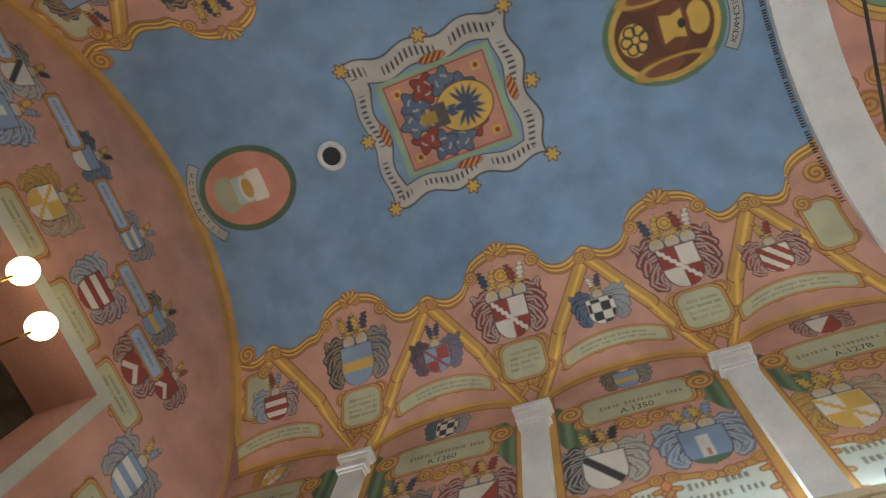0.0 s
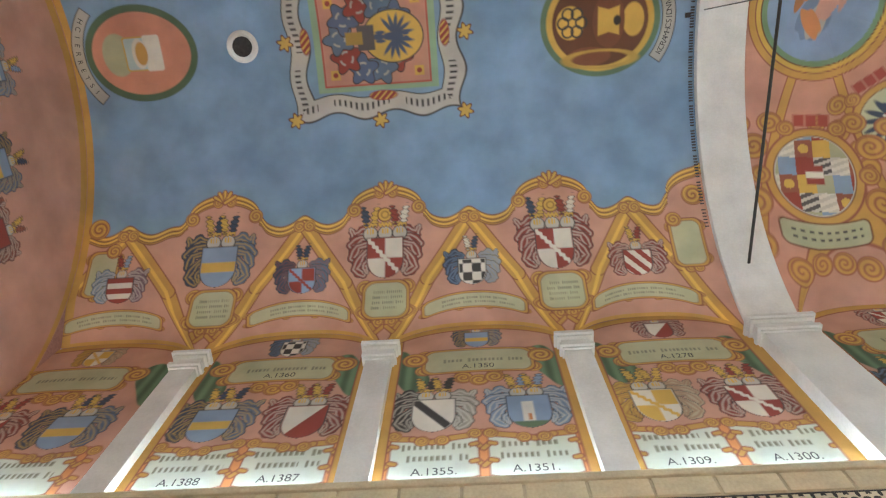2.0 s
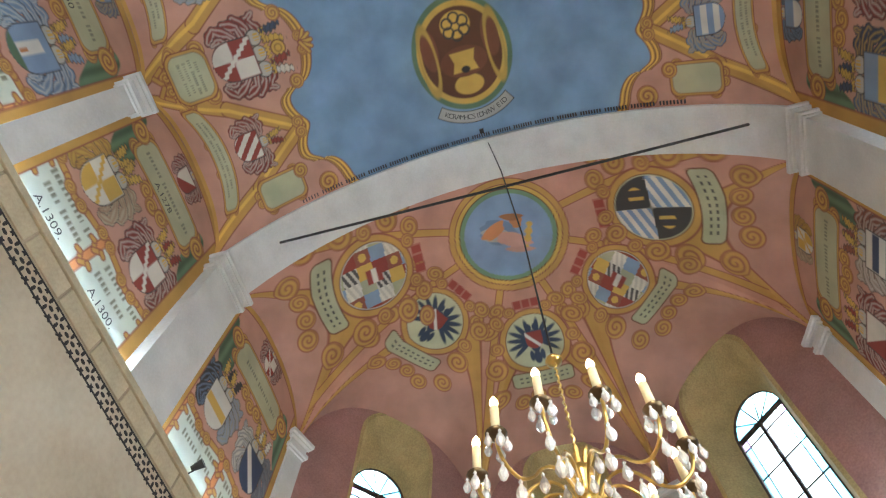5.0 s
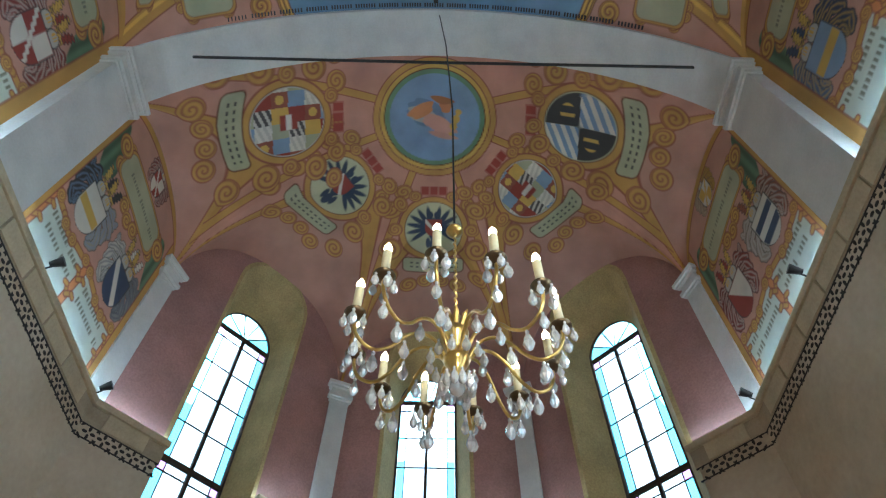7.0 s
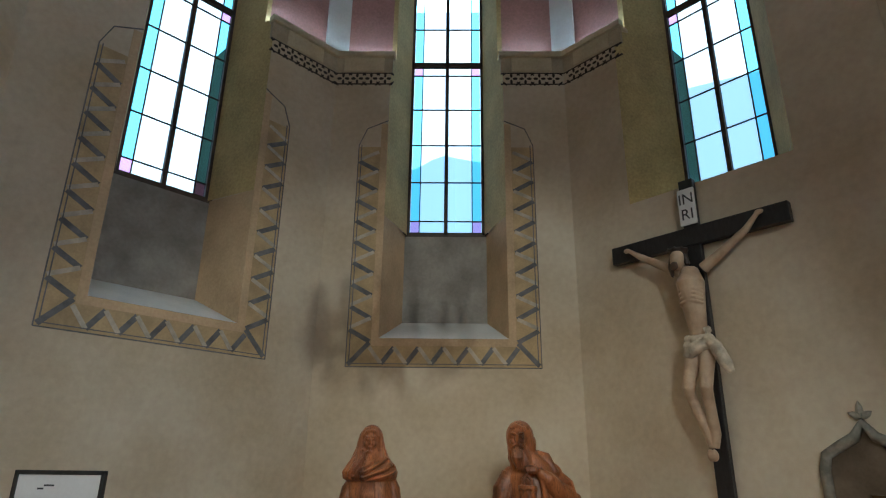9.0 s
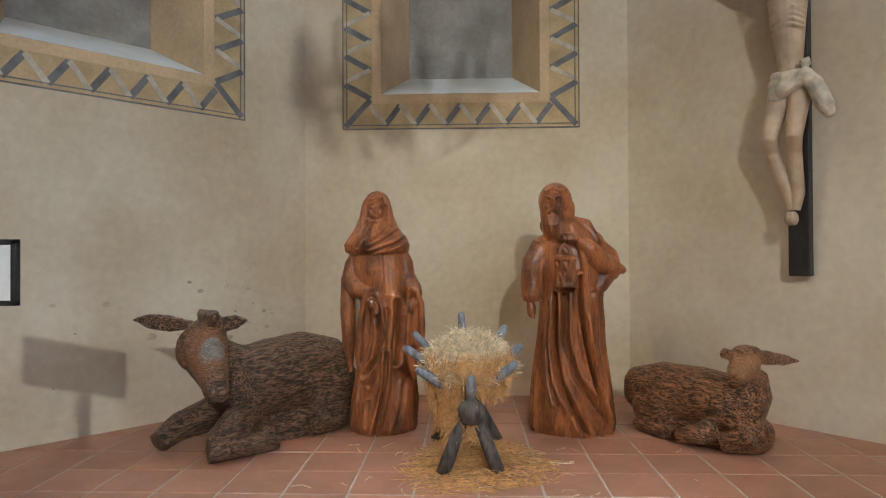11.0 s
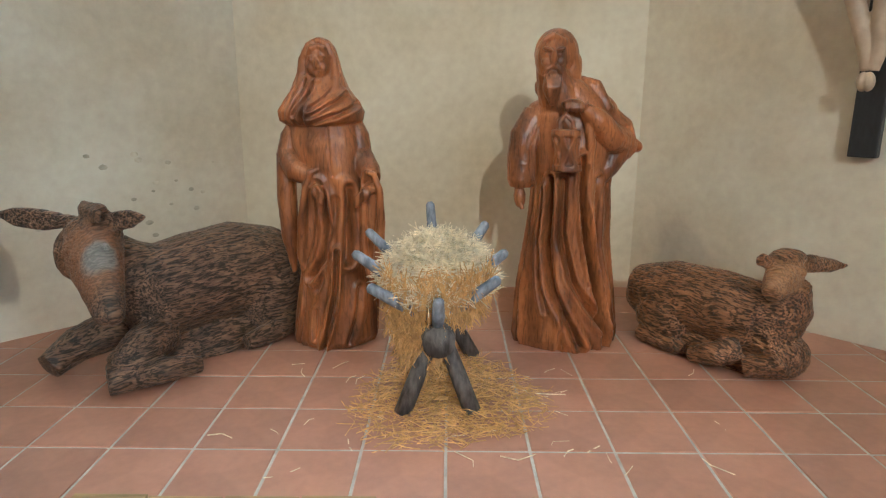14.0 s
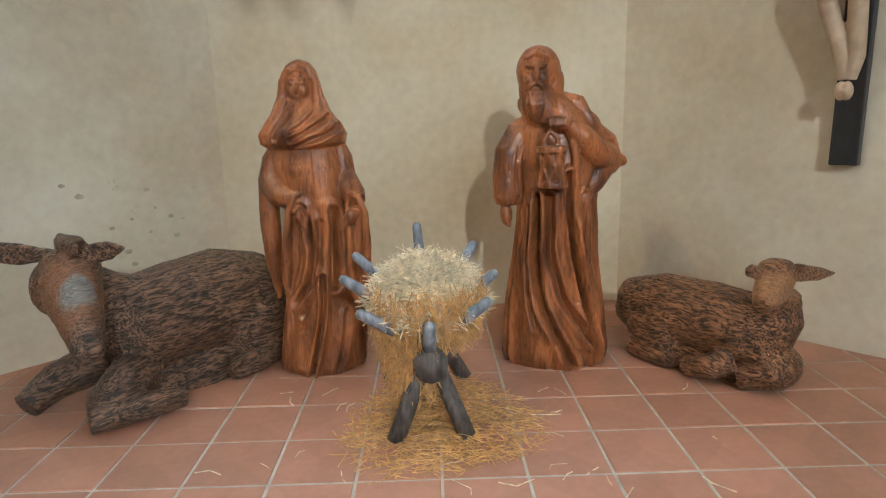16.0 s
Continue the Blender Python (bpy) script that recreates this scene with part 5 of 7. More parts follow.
        for a, b, z0, z1 in ((-bo, -hw - 0.07, zb, ztop - 0.32), (hw + 0.07, bo, zb, ztop - 0.32), (-hw - 0.07, hw + 0.07, zb, sill - 0.07)):
            box(bm5, c0 + a, c0 + b, -0.0015, 0.004, z0, z1, f)
        part("painted_ground", bm5, M_RIBG, w_, "sand coloured ground of the painted ribbon")
    # the window
    win = struct(new("window"), "tall leaded window with clear, turquoise and violet panes", "window")
    z_sp = zs_w + 0.02
    d0 = deep + 0.03
    def bar(nm, a, b, z0, z1, w=0.02, dep=0.03):
        return part(nm, box(bmesh.new(), c0 + a, c0 + b, d0 - dep / 2, d0 + dep / 2, z0, z1, f, 0.003), M_FRAME, win)
    zm = 5.86
    for nm, a, b, z0, z1 in (("window_frame", -whw - 0.02, -whw + 0.03, wz, z_sp), ("window_frame", whw - 0.03, whw + 0.02, wz, z_sp), ("window_sill", -whw - 0.05, whw + 0.05, wz - 0.06, wz + 0.035), ("transom", -whw, whw, zm - 0.03, zm + 0.03),
                             ("transom", -whw, whw, z_sp - 0.025, z_sp + 0.025), ("mullion", -0.022, 0.022, wz, z_sp)):
        bar(nm, a, b, z0, z1, dep=0.05)
    cols = [-whw + 0.03, -whw + 0.135, 0.0, whw - 0.135, whw - 0.03]
    rows = []
    for z0, z1 in ((wz + 0.035, zm - 0.03), (zm + 0.03, z_sp - 0.025)):
        hh = z1 - z0
        first = [z0, z0 + 0.14] if z0 < 5 else [z0]
        last = [z1 - 0.14, z1] if z1 > zm else [z1 - 0.12, z1]
        n = 4
        m0, m1 = first[-1], last[0]
        zz = first[:-1] + [m0 + (m1 - m0) * k / n for k in range(n + 1)] + last[1:]
        rows += list(zip(zz, zz[1:]))
    for z0, z1 in rows:
        bar("glazing_bar", -whw + 0.02, whw - 0.02, z1 - 0.006, z1 + 0.006, dep=0.02)
    for a in (cols[1], cols[3]):
        bar("glazing_bar", a - 0.006, a + 0.006, wz, z_sp, dep=0.02)
    for r, (z0, z1) in enumerate(rows):
        for k in range(4):
            sidep = k in (0, 3)
            mt = (M_ROSE if (z1 - z0) < 0.16 else M_TURQ) if sidep else M_GLASS
            ob = part("pane", box(bmesh.new(), c0 + cols[k] + 0.005, c0 + cols[k + 1] - 0.005, d0 - 0.002, d0 + 0.002, z0 + 0.005, z1 - 0.005, f), mt, win)
            ob.visible_shadow = False
    n = 5
    for k in range(n):
        a0, a1 = math.pi * k / n, math.pi * (k + 1) / n
        bm = bmesh.new()
        lo = [(-math.cos(a) * 0.02, z_sp + 0.03 + 0.02 * math.sin(a)) for a in (a0, a1)]
        hi = [(-math.cos(a) * (whw - 0.01), z_sp + (whw - 0.01) * 1.12 * math.sin(a)) for a in (a1, (a0 + a1) / 2, a0)]
        vs = [[bm.verts.new(f @ Vector((c0 + s, d0 + o, z))) for s, z in lo + hi] for o in (-0.002, 0.002)]
        bm.faces.new(vs[0])
        bm.faces.new(vs[1][::-1])
        for j in range(5):
            bm.faces.new((vs[0][j], vs[0][(j + 1) % 5], vs[1][(j + 1) % 5], vs[1][j]))
        bmesh.ops.recalc_face_normals(bm, faces=bm.faces)
        ob = part("pane", bm, M_TURQ if k in (0, 4) else M_TURQL, win)
        ob.visible_shadow = False
        if k:
            part("glazing_bar", tube(bmesh.new(), [f @ Vector((c0, d0, z_sp)), f @ Vector((c0 - math.cos(a0) * whw, d0, z_sp + whw * 1.12 * math.sin(a0)))], 0.01, 6), M_FRAME, win)
    part("window_arch", tube(bmesh.new(), [f @ Vector((c0 - math.cos(math.pi * k / 16) * whw, d0, z_sp + whw * 1.12 * math.sin(math.pi * k / 16))) for k in range(17)], 0.025, 8), M_FRAME, win)
    # sky light that falls steeply through the opening
    area("standin_daylight", look(f @ Vector((c0, 3.4, 11.2)), f @ Vector((c0, -1.2, 4.2))), 2.4, 3.4, APSE_W, (0.90, 0.96, 1.0))
    return w_

M_STEELP = mat("slate_paint", (0.17, 0.165, 0.17), 0.85, 0.2, 8, 0.1)
M_PALEP = mat("pale_ribbon_paint", (0.52, 0.46, 0.36), 0.85, 0.15, 8, 0.1)
M_RIBG = mat("sand_paint", (0.50, 0.37, 0.20), 0.9, 0.12, 5, 0.1)
M_TURQL = glassy("pale_turquoise_glass", (0.62, 0.90, 0.95), 0.05)
apse_wall("wall_east", F_E, 2 * S_E, 1.295, 0.62, 2.35, 3.62, 0.43, 0.57, True, 0.4)
apse_wall("wall_northeast", F_NE, WALL_L, 1.41, 0.60, 2.35, 3.62, 0.43, 0.57, True, 0.4)
apse_wall("wall_southeast", F_SE, WALL_L, 1.37, 0.72, 3.54, 3.62, 0.43, 0.57, False, 0.4)

# far hills and bright sky outside
bm = bmesh.new()
rng = np.random.default_rng(5)
pr = []
for k in range(81):
    y = -160 + 4 * k
    z = 104 - 0.55 * y + 5 * math.sin(y * 0.09) + 3 * math.sin(y * 0.23 + 1)
    pr.append((y, max(50, min(z, 112))))
lo = [bm.verts.new((190 - abs(y) * 0.5, y, -20)) for y, z in pr]
hi = [bm.verts.new((200 - abs(y) * 0.5, y, z)) for y, z in pr]
for k in range(80):
    bm.faces.new((lo[k], lo[k + 1], hi[k + 1], hi[k]))
tagged(part("backdrop", bm, M_HILL), "mountain slope far outside the windows, glowing in a blue haze colour", "backdrop", "", "structure")
bm = bmesh.new()
lo = [bm.verts.new((330 - abs(y) * 0.6, y * 2.2, -30)) for y in range(-200, 201, 20)]
hi = [bm.verts.new((330 - abs(y) * 0.6, y * 2.2, 420)) for y in range(-200, 201, 20)]
for k in range(20):
    bm.faces.new((lo[k], lo[k + 1], hi[k + 1], hi[k]))
tagged(part("backdrop_sky", bm, M_SKYB), "bright hazy white sky outside the windows", "sky", "", "structure")
bm = bmesh.new()
box(bm, -400, 400, -400, 400, -0.6, -0.4)
tagged(part("ground", bm, M_GREEN_G), "green meadow round the church", "ground", "", "structure")

# ---- floor ----
struct(part("floor", box(bmesh.new(), X_W - 0.7, X_E + 0.9, C - 4.2, C + 4.2, -0.3, -0.0035), M_GROUT), "terracotta tile floor with pale joints", "floor")
floor = bpy.data.objects["floor"]
TS = 0.30
tile = box(bmesh.new(), -TS / 2 + 0.005, TS / 2 - 0.005, -TS / 2 + 0.005, TS / 2 - 0.005, -0.02, 0.0)
es = [e for e in tile.edges if all(v.co.z > -0.01 for v in e.verts)]
bmesh.ops.bevel(tile, geom=es, offset=0.003, segments=1, affect="EDGES")
me_tile = bpy.data.meshes.new("tile")
tile.to_mesh(me_tile)
tile.free()
me_tile.materials.append(M_TILE)
rest = []
rt = random.Random(4)
for i in range(-37, 9):
    for j in range(-12, 14):
        x, y = 5.20 + TS * (i + 0.5), 1.146 + TS * (j + 0.5)
        if x > X_E + 0.15 or abs(y - C) > H_LO + 0.15:
            continue
        if x > 4.2:
            ob = new("tile", me_tile)
            ob.parent = floor
            ob.location = (x, y, rt.uniform(-0.0015, 0.001))
            ob.rotation_euler = (rt.uniform(-0.002, 0.002), rt.uniform(-0.002, 0.002), rt.choice((0, 1, 2, 3)) * math.pi / 2)
        else:
            rest.append((x, y))
vs, fs = [], []
for x, y in rest:
    b = len(vs)
    e = TS / 2 - 0.003
    vs += [(x - e, y - e, 0), (x + e, y - e, 0), (x + e, y + e, 0), (x - e, y + e, 0)]
    fs.append((b, b + 1, b + 2, b + 3))
me = bpy.data.meshes.new("far_tiles")
me.from_pydata(vs, [], fs)
me.materials.append(M_TILE)
ob = new("far_tiles", me)
ob.parent = floor
ob["kind"] = "stuff"

# low wooden platform edge in front
plat = tagged(new("wooden_platform"), "low worn oak plank platform with nail heads on the tiles", "platform")
for k in range(10):
    y0 = -0.66 + k * 0.236
    part("plank", box(bmesh.new(), 4.05, 4.905 - 0.004 * (k % 3), y0 + 0.002, y0 + 0.232, 0.0, 0.022, None, 0.003), M_PLANK, plat)
    for x, y in ((4.86, y0 + 0.06), (4.86, y0 + 0.17)):
        part("nail", cone(bmesh.new(), (x, y, 0.02), (x, y, 0.025), 0.009, 0.008, 8), M_IRON, plat)

# ---- statues ----
def loft_body(bm, rings, seg=150, cuts=()):
    """Rings of (z, half width, half depth, x, y, fold depth, folds, twist); cuts are carved lines of ((turn from front, z), ...), depth, width."""
    g = np.array(rings)
    A = np.linspace(0, 2 * math.pi, seg, endpoint=False)
    aa, zz = np.meshgrid(A, g[:, 0])
    am, nf, tw = (g[:, j:j + 1] for j in (5, 6, 7))
    r = 1 + am * (2.6 * abs(np.sin(np.round(nf) * aa / 2 + tw)) - 1.6) + am * 0.9 * (abs(np.sin(np.round(nf) * aa + 2 * tw + 1)) - 0.6)
    dep = np.zeros_like(r)
    for pts, d, w in cuts:
        best = np.full(r.shape, 9.0)
        for (a0, z0), (a1, z1) in zip(pts, pts[1:]):
            px, pz = (aa - math.pi - a0) * 0.19, zz - z0
            vx, vz = (a1 - a0) * 0.19, z1 - z0
            t = np.clip((px * vx + pz * vz) / (vx * vx + vz * vz), 0, 1)
            best = np.minimum(best, np.hypot(px - t * vx, pz - t * vz))
        dep += 1.35 * d * (np.exp(-(best / w) ** 2) - 0.45 * np.exp(-((best - 2.2 * w) / (1.3 * w)) ** 2))
    X = g[:, 3:4] + (g[:, 2:3] * r - dep) * np.cos(aa)
    Y = g[:, 4:5] + (g[:, 1:2] * r - dep) * np.sin(aa)
    loops = [[bm.verts.new((X[i, k], Y[i, k], g[i, 0])) for k in range(seg)] for i in range(len(g))]
    for p, q in zip(loops, loops[1:]):
        for k in range(seg):
            bm.faces.new((p[k], p[(k + 1) % seg], q[(k + 1) % seg], q[k]))
    bm.faces.new(loops[0][::-1])
    bm.faces.new(loops[-1])

def interp(rings, n=130):
    out = []
    zs = [r[0] for r in rings]
    for k in range(n):
        z = zs[0] + (zs[-1] - zs[0]) * k / (n - 1)
        out.append([z] + [float(np.interp(z, zs, [r[j] for r in rings])) for j in range(1, 8)])
    return out

def fused(name, bm, material, voxel, at, turn, rough=0.0, rscale=30, smooth=2):
    ob = part(name, bm, material, smooth=True)
    ob.matrix_world = pose(*at, 0, 0, turn)
    r = ob.modifiers.new("fuse", "REMESH")
    r.mode, r.voxel_size, r.use_smooth_shade = "VOXEL", voxel, True
    s = ob.modifiers.new("soften", "SMOOTH")
    s.iterations, s.factor = smooth, 0.5
    if rough:
        tx = bpy.data.textures.new(name + "_grain", "CLOUDS")
        tx.noise_scale, tx.noise_depth = rscale, 3
        d = ob.modifiers.new("carve", "DISPLACE")
        d.texture, d.strength, d.mid_level = tx, rough, 0.5
    return ob

def ell(bm, p, s, rx=0, ry=0, rz=0):
    ball(bm, p, s, 24, 16, Euler((radians(rx), radians(ry), radians(rz))).to_matrix().to_4x4())

# woman with a shawl; she looks towards -x and leans a little
bm = bmesh.new()
loft_body(bm, interp([(0.0, 0.20, 0.19, 0, 0.012, 0.015, 5, 0), (0.04, 0.212, 0.205, 0, 0.012, 0.02, 5, 0.2), (0.2, 0.205, 0.19, 0, 0.012, 0.014, 5, 0.4), (0.36, 0.185, 0.165, 0, 0.02, 0.01, 5, 0.5), (0.55, 0.175, 0.145, 0, 0.03, 0.006, 5, 0.6), (0.75, 0.172, 0.14, 0.0, 0.045, 0.0, 5, 0.8),
                      (0.9, 0.168, 0.16, 0, 0.068, 0.0, 5, 0.8), (1.0, 0.175, 0.155, 0, 0.09, 0, 5, 0.8), (1.1, 0.172, 0.13, 0.01, 0.11, 0, 5, 0.8), (1.2, 0.15, 0.11, 0.02, 0.12, 0, 5, 0.8), (1.26, 0.075, 0.075, 0.02, 0.125, 0, 5, 0.8)]), cuts=(
    (((0.12, 0.50), (0.10, 0.30), (-0.02, 0.12), (-0.12, 0.0)), 0.045, 0.008), (((0.22, 1.10), (0.15, 0.95), (0.12, 0.86)), 0.008, 0.005),
    (((-0.3, 0.82), (-0.1, 0.6), (-0.25, 0.45), (-0.6, 0.36)), 0.035, 0.014), (((0.5, 0.80), (0.45, 0.62), (0.42, 0.45)), 0.04, 0.018), (((0.1, 0.75), (0.0, 0.5), (-0.4, 0.3)), 0.012, 0.012),
    (((-0.9, 0.4), (-0.8, 0.2), (-0.9, 0.0)), 0.018, 0.010), (((0.75, 0.3), (0.65, 0.14), (0.5, 0.03)), 0.012, 0.012), (((-0.4, 0.2), (-0.35, 0.05)), 0.014, 0.008), (((1.3, 0.8), (1.25, 0.4), (1.5, 0.0)), 0.025, 0.012)))
# shawl and hood
loft_body(bm, interp([(1.095, 0.17, 0.15, 0.015, 0.118, 0, 5, 0), (1.115, 0.20, 0.175, 0.012, 0.118, 0, 5, 0), (1.16, 0.207, 0.178, 0.012, 0.12, 0, 5, 0), (1.21, 0.178, 0.155, 0.015, 0.122, 0, 5, 0), (1.27, 0.135, 0.122, 0.02, 0.126, 0, 5, 0),
                      (1.33, 0.11, 0.100, 0.028, 0.13, 0, 5, 0), (1.40, 0.094, 0.098, 0.034, 0.134, 0, 5, 0), (1.455, 0.076, 0.083, 0.036, 0.134, 0, 5, 0), (1.49, 0.045, 0.055, 0.036, 0.134, 0, 5, 0), (1.503, 0.012, 0.02, 0.036, 0.134, 0, 5, 0)], 90), cuts=(
    (((1.3, 1.20), (0.6, 1.15), (-0.05, 1.105)), 0.02, 0.009), (((1.0, 1.24), (0.4, 1.19), (-0.1, 1.135)), 0.02, 0.008), (((0.75, 1.28), (0.3, 1.225), (-0.12, 1.17)), 0.018, 0.008),
    (((-0.12, 1.28), (-0.25, 1.2), (-0.35, 1.10)), 0.022, 0.008), (((-0.4, 1.3), (-0.55, 1.2), (-0.7, 1.11)), 0.02, 0.008), (((-0.7, 1.32), (-0.95, 1.22), (-1.1, 1.12)), 0.018, 0.009), (((-0.2, 1.24), (-0.5, 1.14)), 0.014, 0.007), (((1.2, 1.42), (1.1, 1.28)), 0.012, 0.009), (((-1.1, 1.42), (-1.15, 1.28)), 0.012, 0.009)))
for sd, ys, hy, hz in ((1, 0.262, 0.115, 0.81), (-1, -0.055, -0.125, 0.80)):
    # arm, raised cuff and the long hanging sleeve with its open mouth
    hx = -0.165
    yo = ys + sd * 0.012
    tube(bm, [(0.015, ys - sd * 0.05, 1.12), (0.0, ys, 1.03), (-0.02, yo, 0.95), (-0.09, (yo + hy) / 2 + sd * 0.03, 0.875), (hx + 0.035, hy + sd * 0.018, hz + 0.045)], [0.058, 0.062, 0.064, 0.056, 0.044], 18)
    tube(bm, [(hx + 0.02, hy - sd * 0.012, hz + 0.085), (hx + 0.005, hy + sd * 0.03, hz + 0.07), (hx + 0.005, hy + sd * 0.055, hz + 0.0), (hx + 0.03, hy + sd * 0.07, hz - 0.16), (hx + 0.05, hy + sd * 0.07, hz - 0.33), (hx + 0.05, hy + sd * 0.05, hz - 0.47)], [0.012, 0.015, 0.017, 0.024, 0.026, 0.008], 12)
    tube(bm, [(hx + 0.02, hy - sd * 0.018, hz + 0.085), (hx + 0.03, hy - sd * 0.028, hz + 0.03), (hx + 0.035, hy - sd * 0.014, hz - 0.11), (hx + 0.04, hy - sd * 0.008, hz - 0.27), (hx + 0.045, hy + sd * 0.03, hz - 0.42), (hx + 0.05, hy + sd * 0.05, hz - 0.48)], [0.010, 0.013, 0.018, 0.02, 0.018, 0.008], 12)
    tube(bm, [(hx + 0.075, hy + sd * 0.03, hz - 0.02), (hx + 0.085, hy + sd * 0.03, hz - 0.2), (hx + 0.075, hy + sd * 0.035, hz - 0.42)], [0.04, 0.045, 0.02], 14)
    tube(bm, [(-0.02, yo + sd * 0.02, 0.96), (-0.03, yo + sd * 0.015, 0.75), (-0.04, yo - sd * 0.01, 0.55), (-0.04, yo - sd * 0.04, 0.36)], [0.045, 0.05, 0.042, 0.012], 14)
    tube(bm, [(hx + 0.06, hy + sd * 0.015, hz + 0.01), (hx - 0.0, hy + sd * 0.006, hz - 0.005)], 0.026, 12)
    ell(bm, (hx - 0.022, hy - sd * 0.006, hz - 0.018), (0.042, 0.024, 0.036), 0, 20, -sd * 18)
    for q in range(4):
        tube(bm, [(hx - 0.045, hy - sd * 0.012, hz + 0.008 - q * 0.016), (hx - 0.07, hy - sd * 0.03, hz - 0.014 - q * 0.016), (hx - 0.066, hy - sd * 0.046, hz - 0.03 - q * 0.013)], 0.0082, 8)
FY = 0.125
ell(bm, (-0.03, FY, 1.375), (0.074, 0.060, 0.092))               # head
tube(bm, [(-0.01, FY, 1.20), (-0.015, FY, 1.33)], [0.075, 0.05], 14)
for sd in (1, -1):
    tube(bm, [(-0.055, FY, 1.482), (-0.058, FY + sd * 0.045, 1.46), (-0.05, FY + sd * 0.076, 1.40), (-0.045, FY + sd * 0.082, 1.33), (-0.065, FY + sd * 0.08, 1.26), (-0.105, FY - 0.02 + sd * 0.03, 1.19)], [0.014, 0.015, 0.017, 0.02, 0.026, 0.022], 12)
    tube(bm, [(-0.078, FY, 1.455), (-0.08, FY + sd * 0.03, 1.443), (-0.068, FY + sd * 0.052, 1.41)], [0.012, 0.014, 0.006], 8)
ell(bm, (-0.112, FY - 0.003, 1.372), (0.014, 0.010, 0.026), 0, -15)  # nose
ell(bm, (-0.104, FY - 0.003, 1.333), (0.008, 0.018, 0.005))
ell(bm, (-0.102, FY - 0.003, 1.323), (0.008, 0.014, 0.005))
ell(bm, (-0.092, FY, 1.298), (0.018, 0.02, 0.014))
for sd in (-1, 1):
    ell(bm, (-0.098, FY + sd * 0.026, 1.390), (0.008, 0.012, 0.005))
    ell(bm, (-0.099, FY + sd * 0.027, 1.407), (0.009, 0.018, 0.005))
    ell(bm, (-0.084, FY + sd * 0.03, 1.355), (0.02, 0.018, 0.024))
for v_ in bm.verts:
    v_.co.y -= 0.07 * min(v_.co.z / 0.8, 1) + 0.035 * max(0, v_.co.z - 0.9)
mary = fused("wooden_statue_woman", bm, M_WOODW, 0.005, (6.30, 1.12, 0), 0, 0.004, 0.025, 1)
tagged(mary, "reddish carved wooden statue of a shawled woman in a long gown", "statue")

# bearded man with a lantern
bm = bmesh.new()
pleats = tuple((((0.02 + k * 0.07, 0.90), (0.05 + k * 0.065, 0.62), (0.30 + k * 0.06, 0.34 + k * 0.02)), 0.010, 0.006) for k in range(5))
loft_body(bm, interp([(0.0, 0.25, 0.2, 0, -0.0, 0.01, 5, 0), (0.05, 0.262, 0.21, 0, -0.0, 0.012, 5, 0.3), (0.3, 0.238, 0.19, 0, 0.0, 0.012, 5, 0.6), (0.55, 0.205, 0.165, 0, 0.0, 0.01, 5, 1.0), (0.8, 0.188, 0.155, 0, -0.01, 0.01, 5, 1.4),
                      (1.0, 0.20, 0.15, 0, -0.03, 0.0, 5, 1.5), (1.14, 0.195, 0.14, 0.01, -0.035, 0.0, 5, 1.5), (1.22, 0.16, 0.12, 0.015, -0.03, 0.0, 5, 1.5), (1.28, 0.115, 0.10, 0.01, -0.01, 0.0, 5, 1.5), (1.33, 0.06, 0.07, 0.0, 0.02, 0, 5, 1.5)]), cuts=pleats + (
    (((0.12, 0.95), (0.16, 0.75), (0.45, 0.4), (0.80, 0.0)), 0.045, 0.012), (((-0.30, 0.85), (-0.28, 0.6), (0.02, 0.35), (0.65, 0.12)), 0.036, 0.011), (((-0.62, 0.85), (-0.60, 0.55), (-0.38, 0.32), (0.22, 0.02)), 0.04, 0.012),
    (((-0.85, 0.8), (-0.85, 0.55), (-0.7, 0.35), (-0.5, 0.2)), 0.02, 0.009), (((0.6, 0.85), (0.6, 0.5), (1.0, 0.1)), 0.02, 0.012), (((1.2, 0.9), (1.3, 0.4), (1.5, 0.0)), 0.025, 0.012), (((-1.3, 0.8), (-1.35, 0.3), (-1.2, 0.0)), 0.022, 0.010), (((-0.1, 0.2), (-0.2, 0.0)), 0.012, 0.008)))
ell(bm, (0.02, 0.125, 1.13), (0.075, 0.07, 0.085))
tube(bm, [(0.02, 0.14, 1.15), (0.0, 0.205, 1.04), (-0.02, 0.228, 0.93), (-0.03, 0.235, 0.83), (-0.03, 0.235, 0.80)], [0.066, 0.072, 0.07, 0.066, 0.055], 18)
for k in range(3):
    tube(bm, [(-0.05, 0.13 + k * 0.035, 1.12 - k * 0.01), (-0.075, 0.17 + k * 0.03, 1.0), (-0.08, 0.18 + k * 0.03, 0.84)], [0.006, 0.014, 0.008], 8)
ell(bm, (-0.05, 0.245, 0.755), (0.035, 0.03, 0.06))
for q in range(4):
    tube(bm, [(-0.065 + q * 0.02, 0.245, 0.745), (-0.075 + q * 0.02, 0.235, 0.695)], 0.011, 8)
ell(bm, (0.03, -0.17, 1.16), (0.09, 0.085, 0.085))
ell(bm, (0.02, -0.255, 1.02), (0.095, 0.085, 0.09))
tube(bm, [(0.03, -0.18, 1.15), (0.03, -0.245, 1.07), (0.0, -0.25, 1.01), (-0.08, -0.19, 1.04), (-0.15, -0.11, 1.13), (-0.17, -0.05, 1.18)], [0.07, 0.092, 0.092, 0.075, 0.055, 0.03], 18)
tube(bm, [(0.0, -0.24, 1.0), (-0.06, -0.18, 0.9), (-0.12, -0.09, 0.79)], [0.085, 0.055, 0.015], 14)
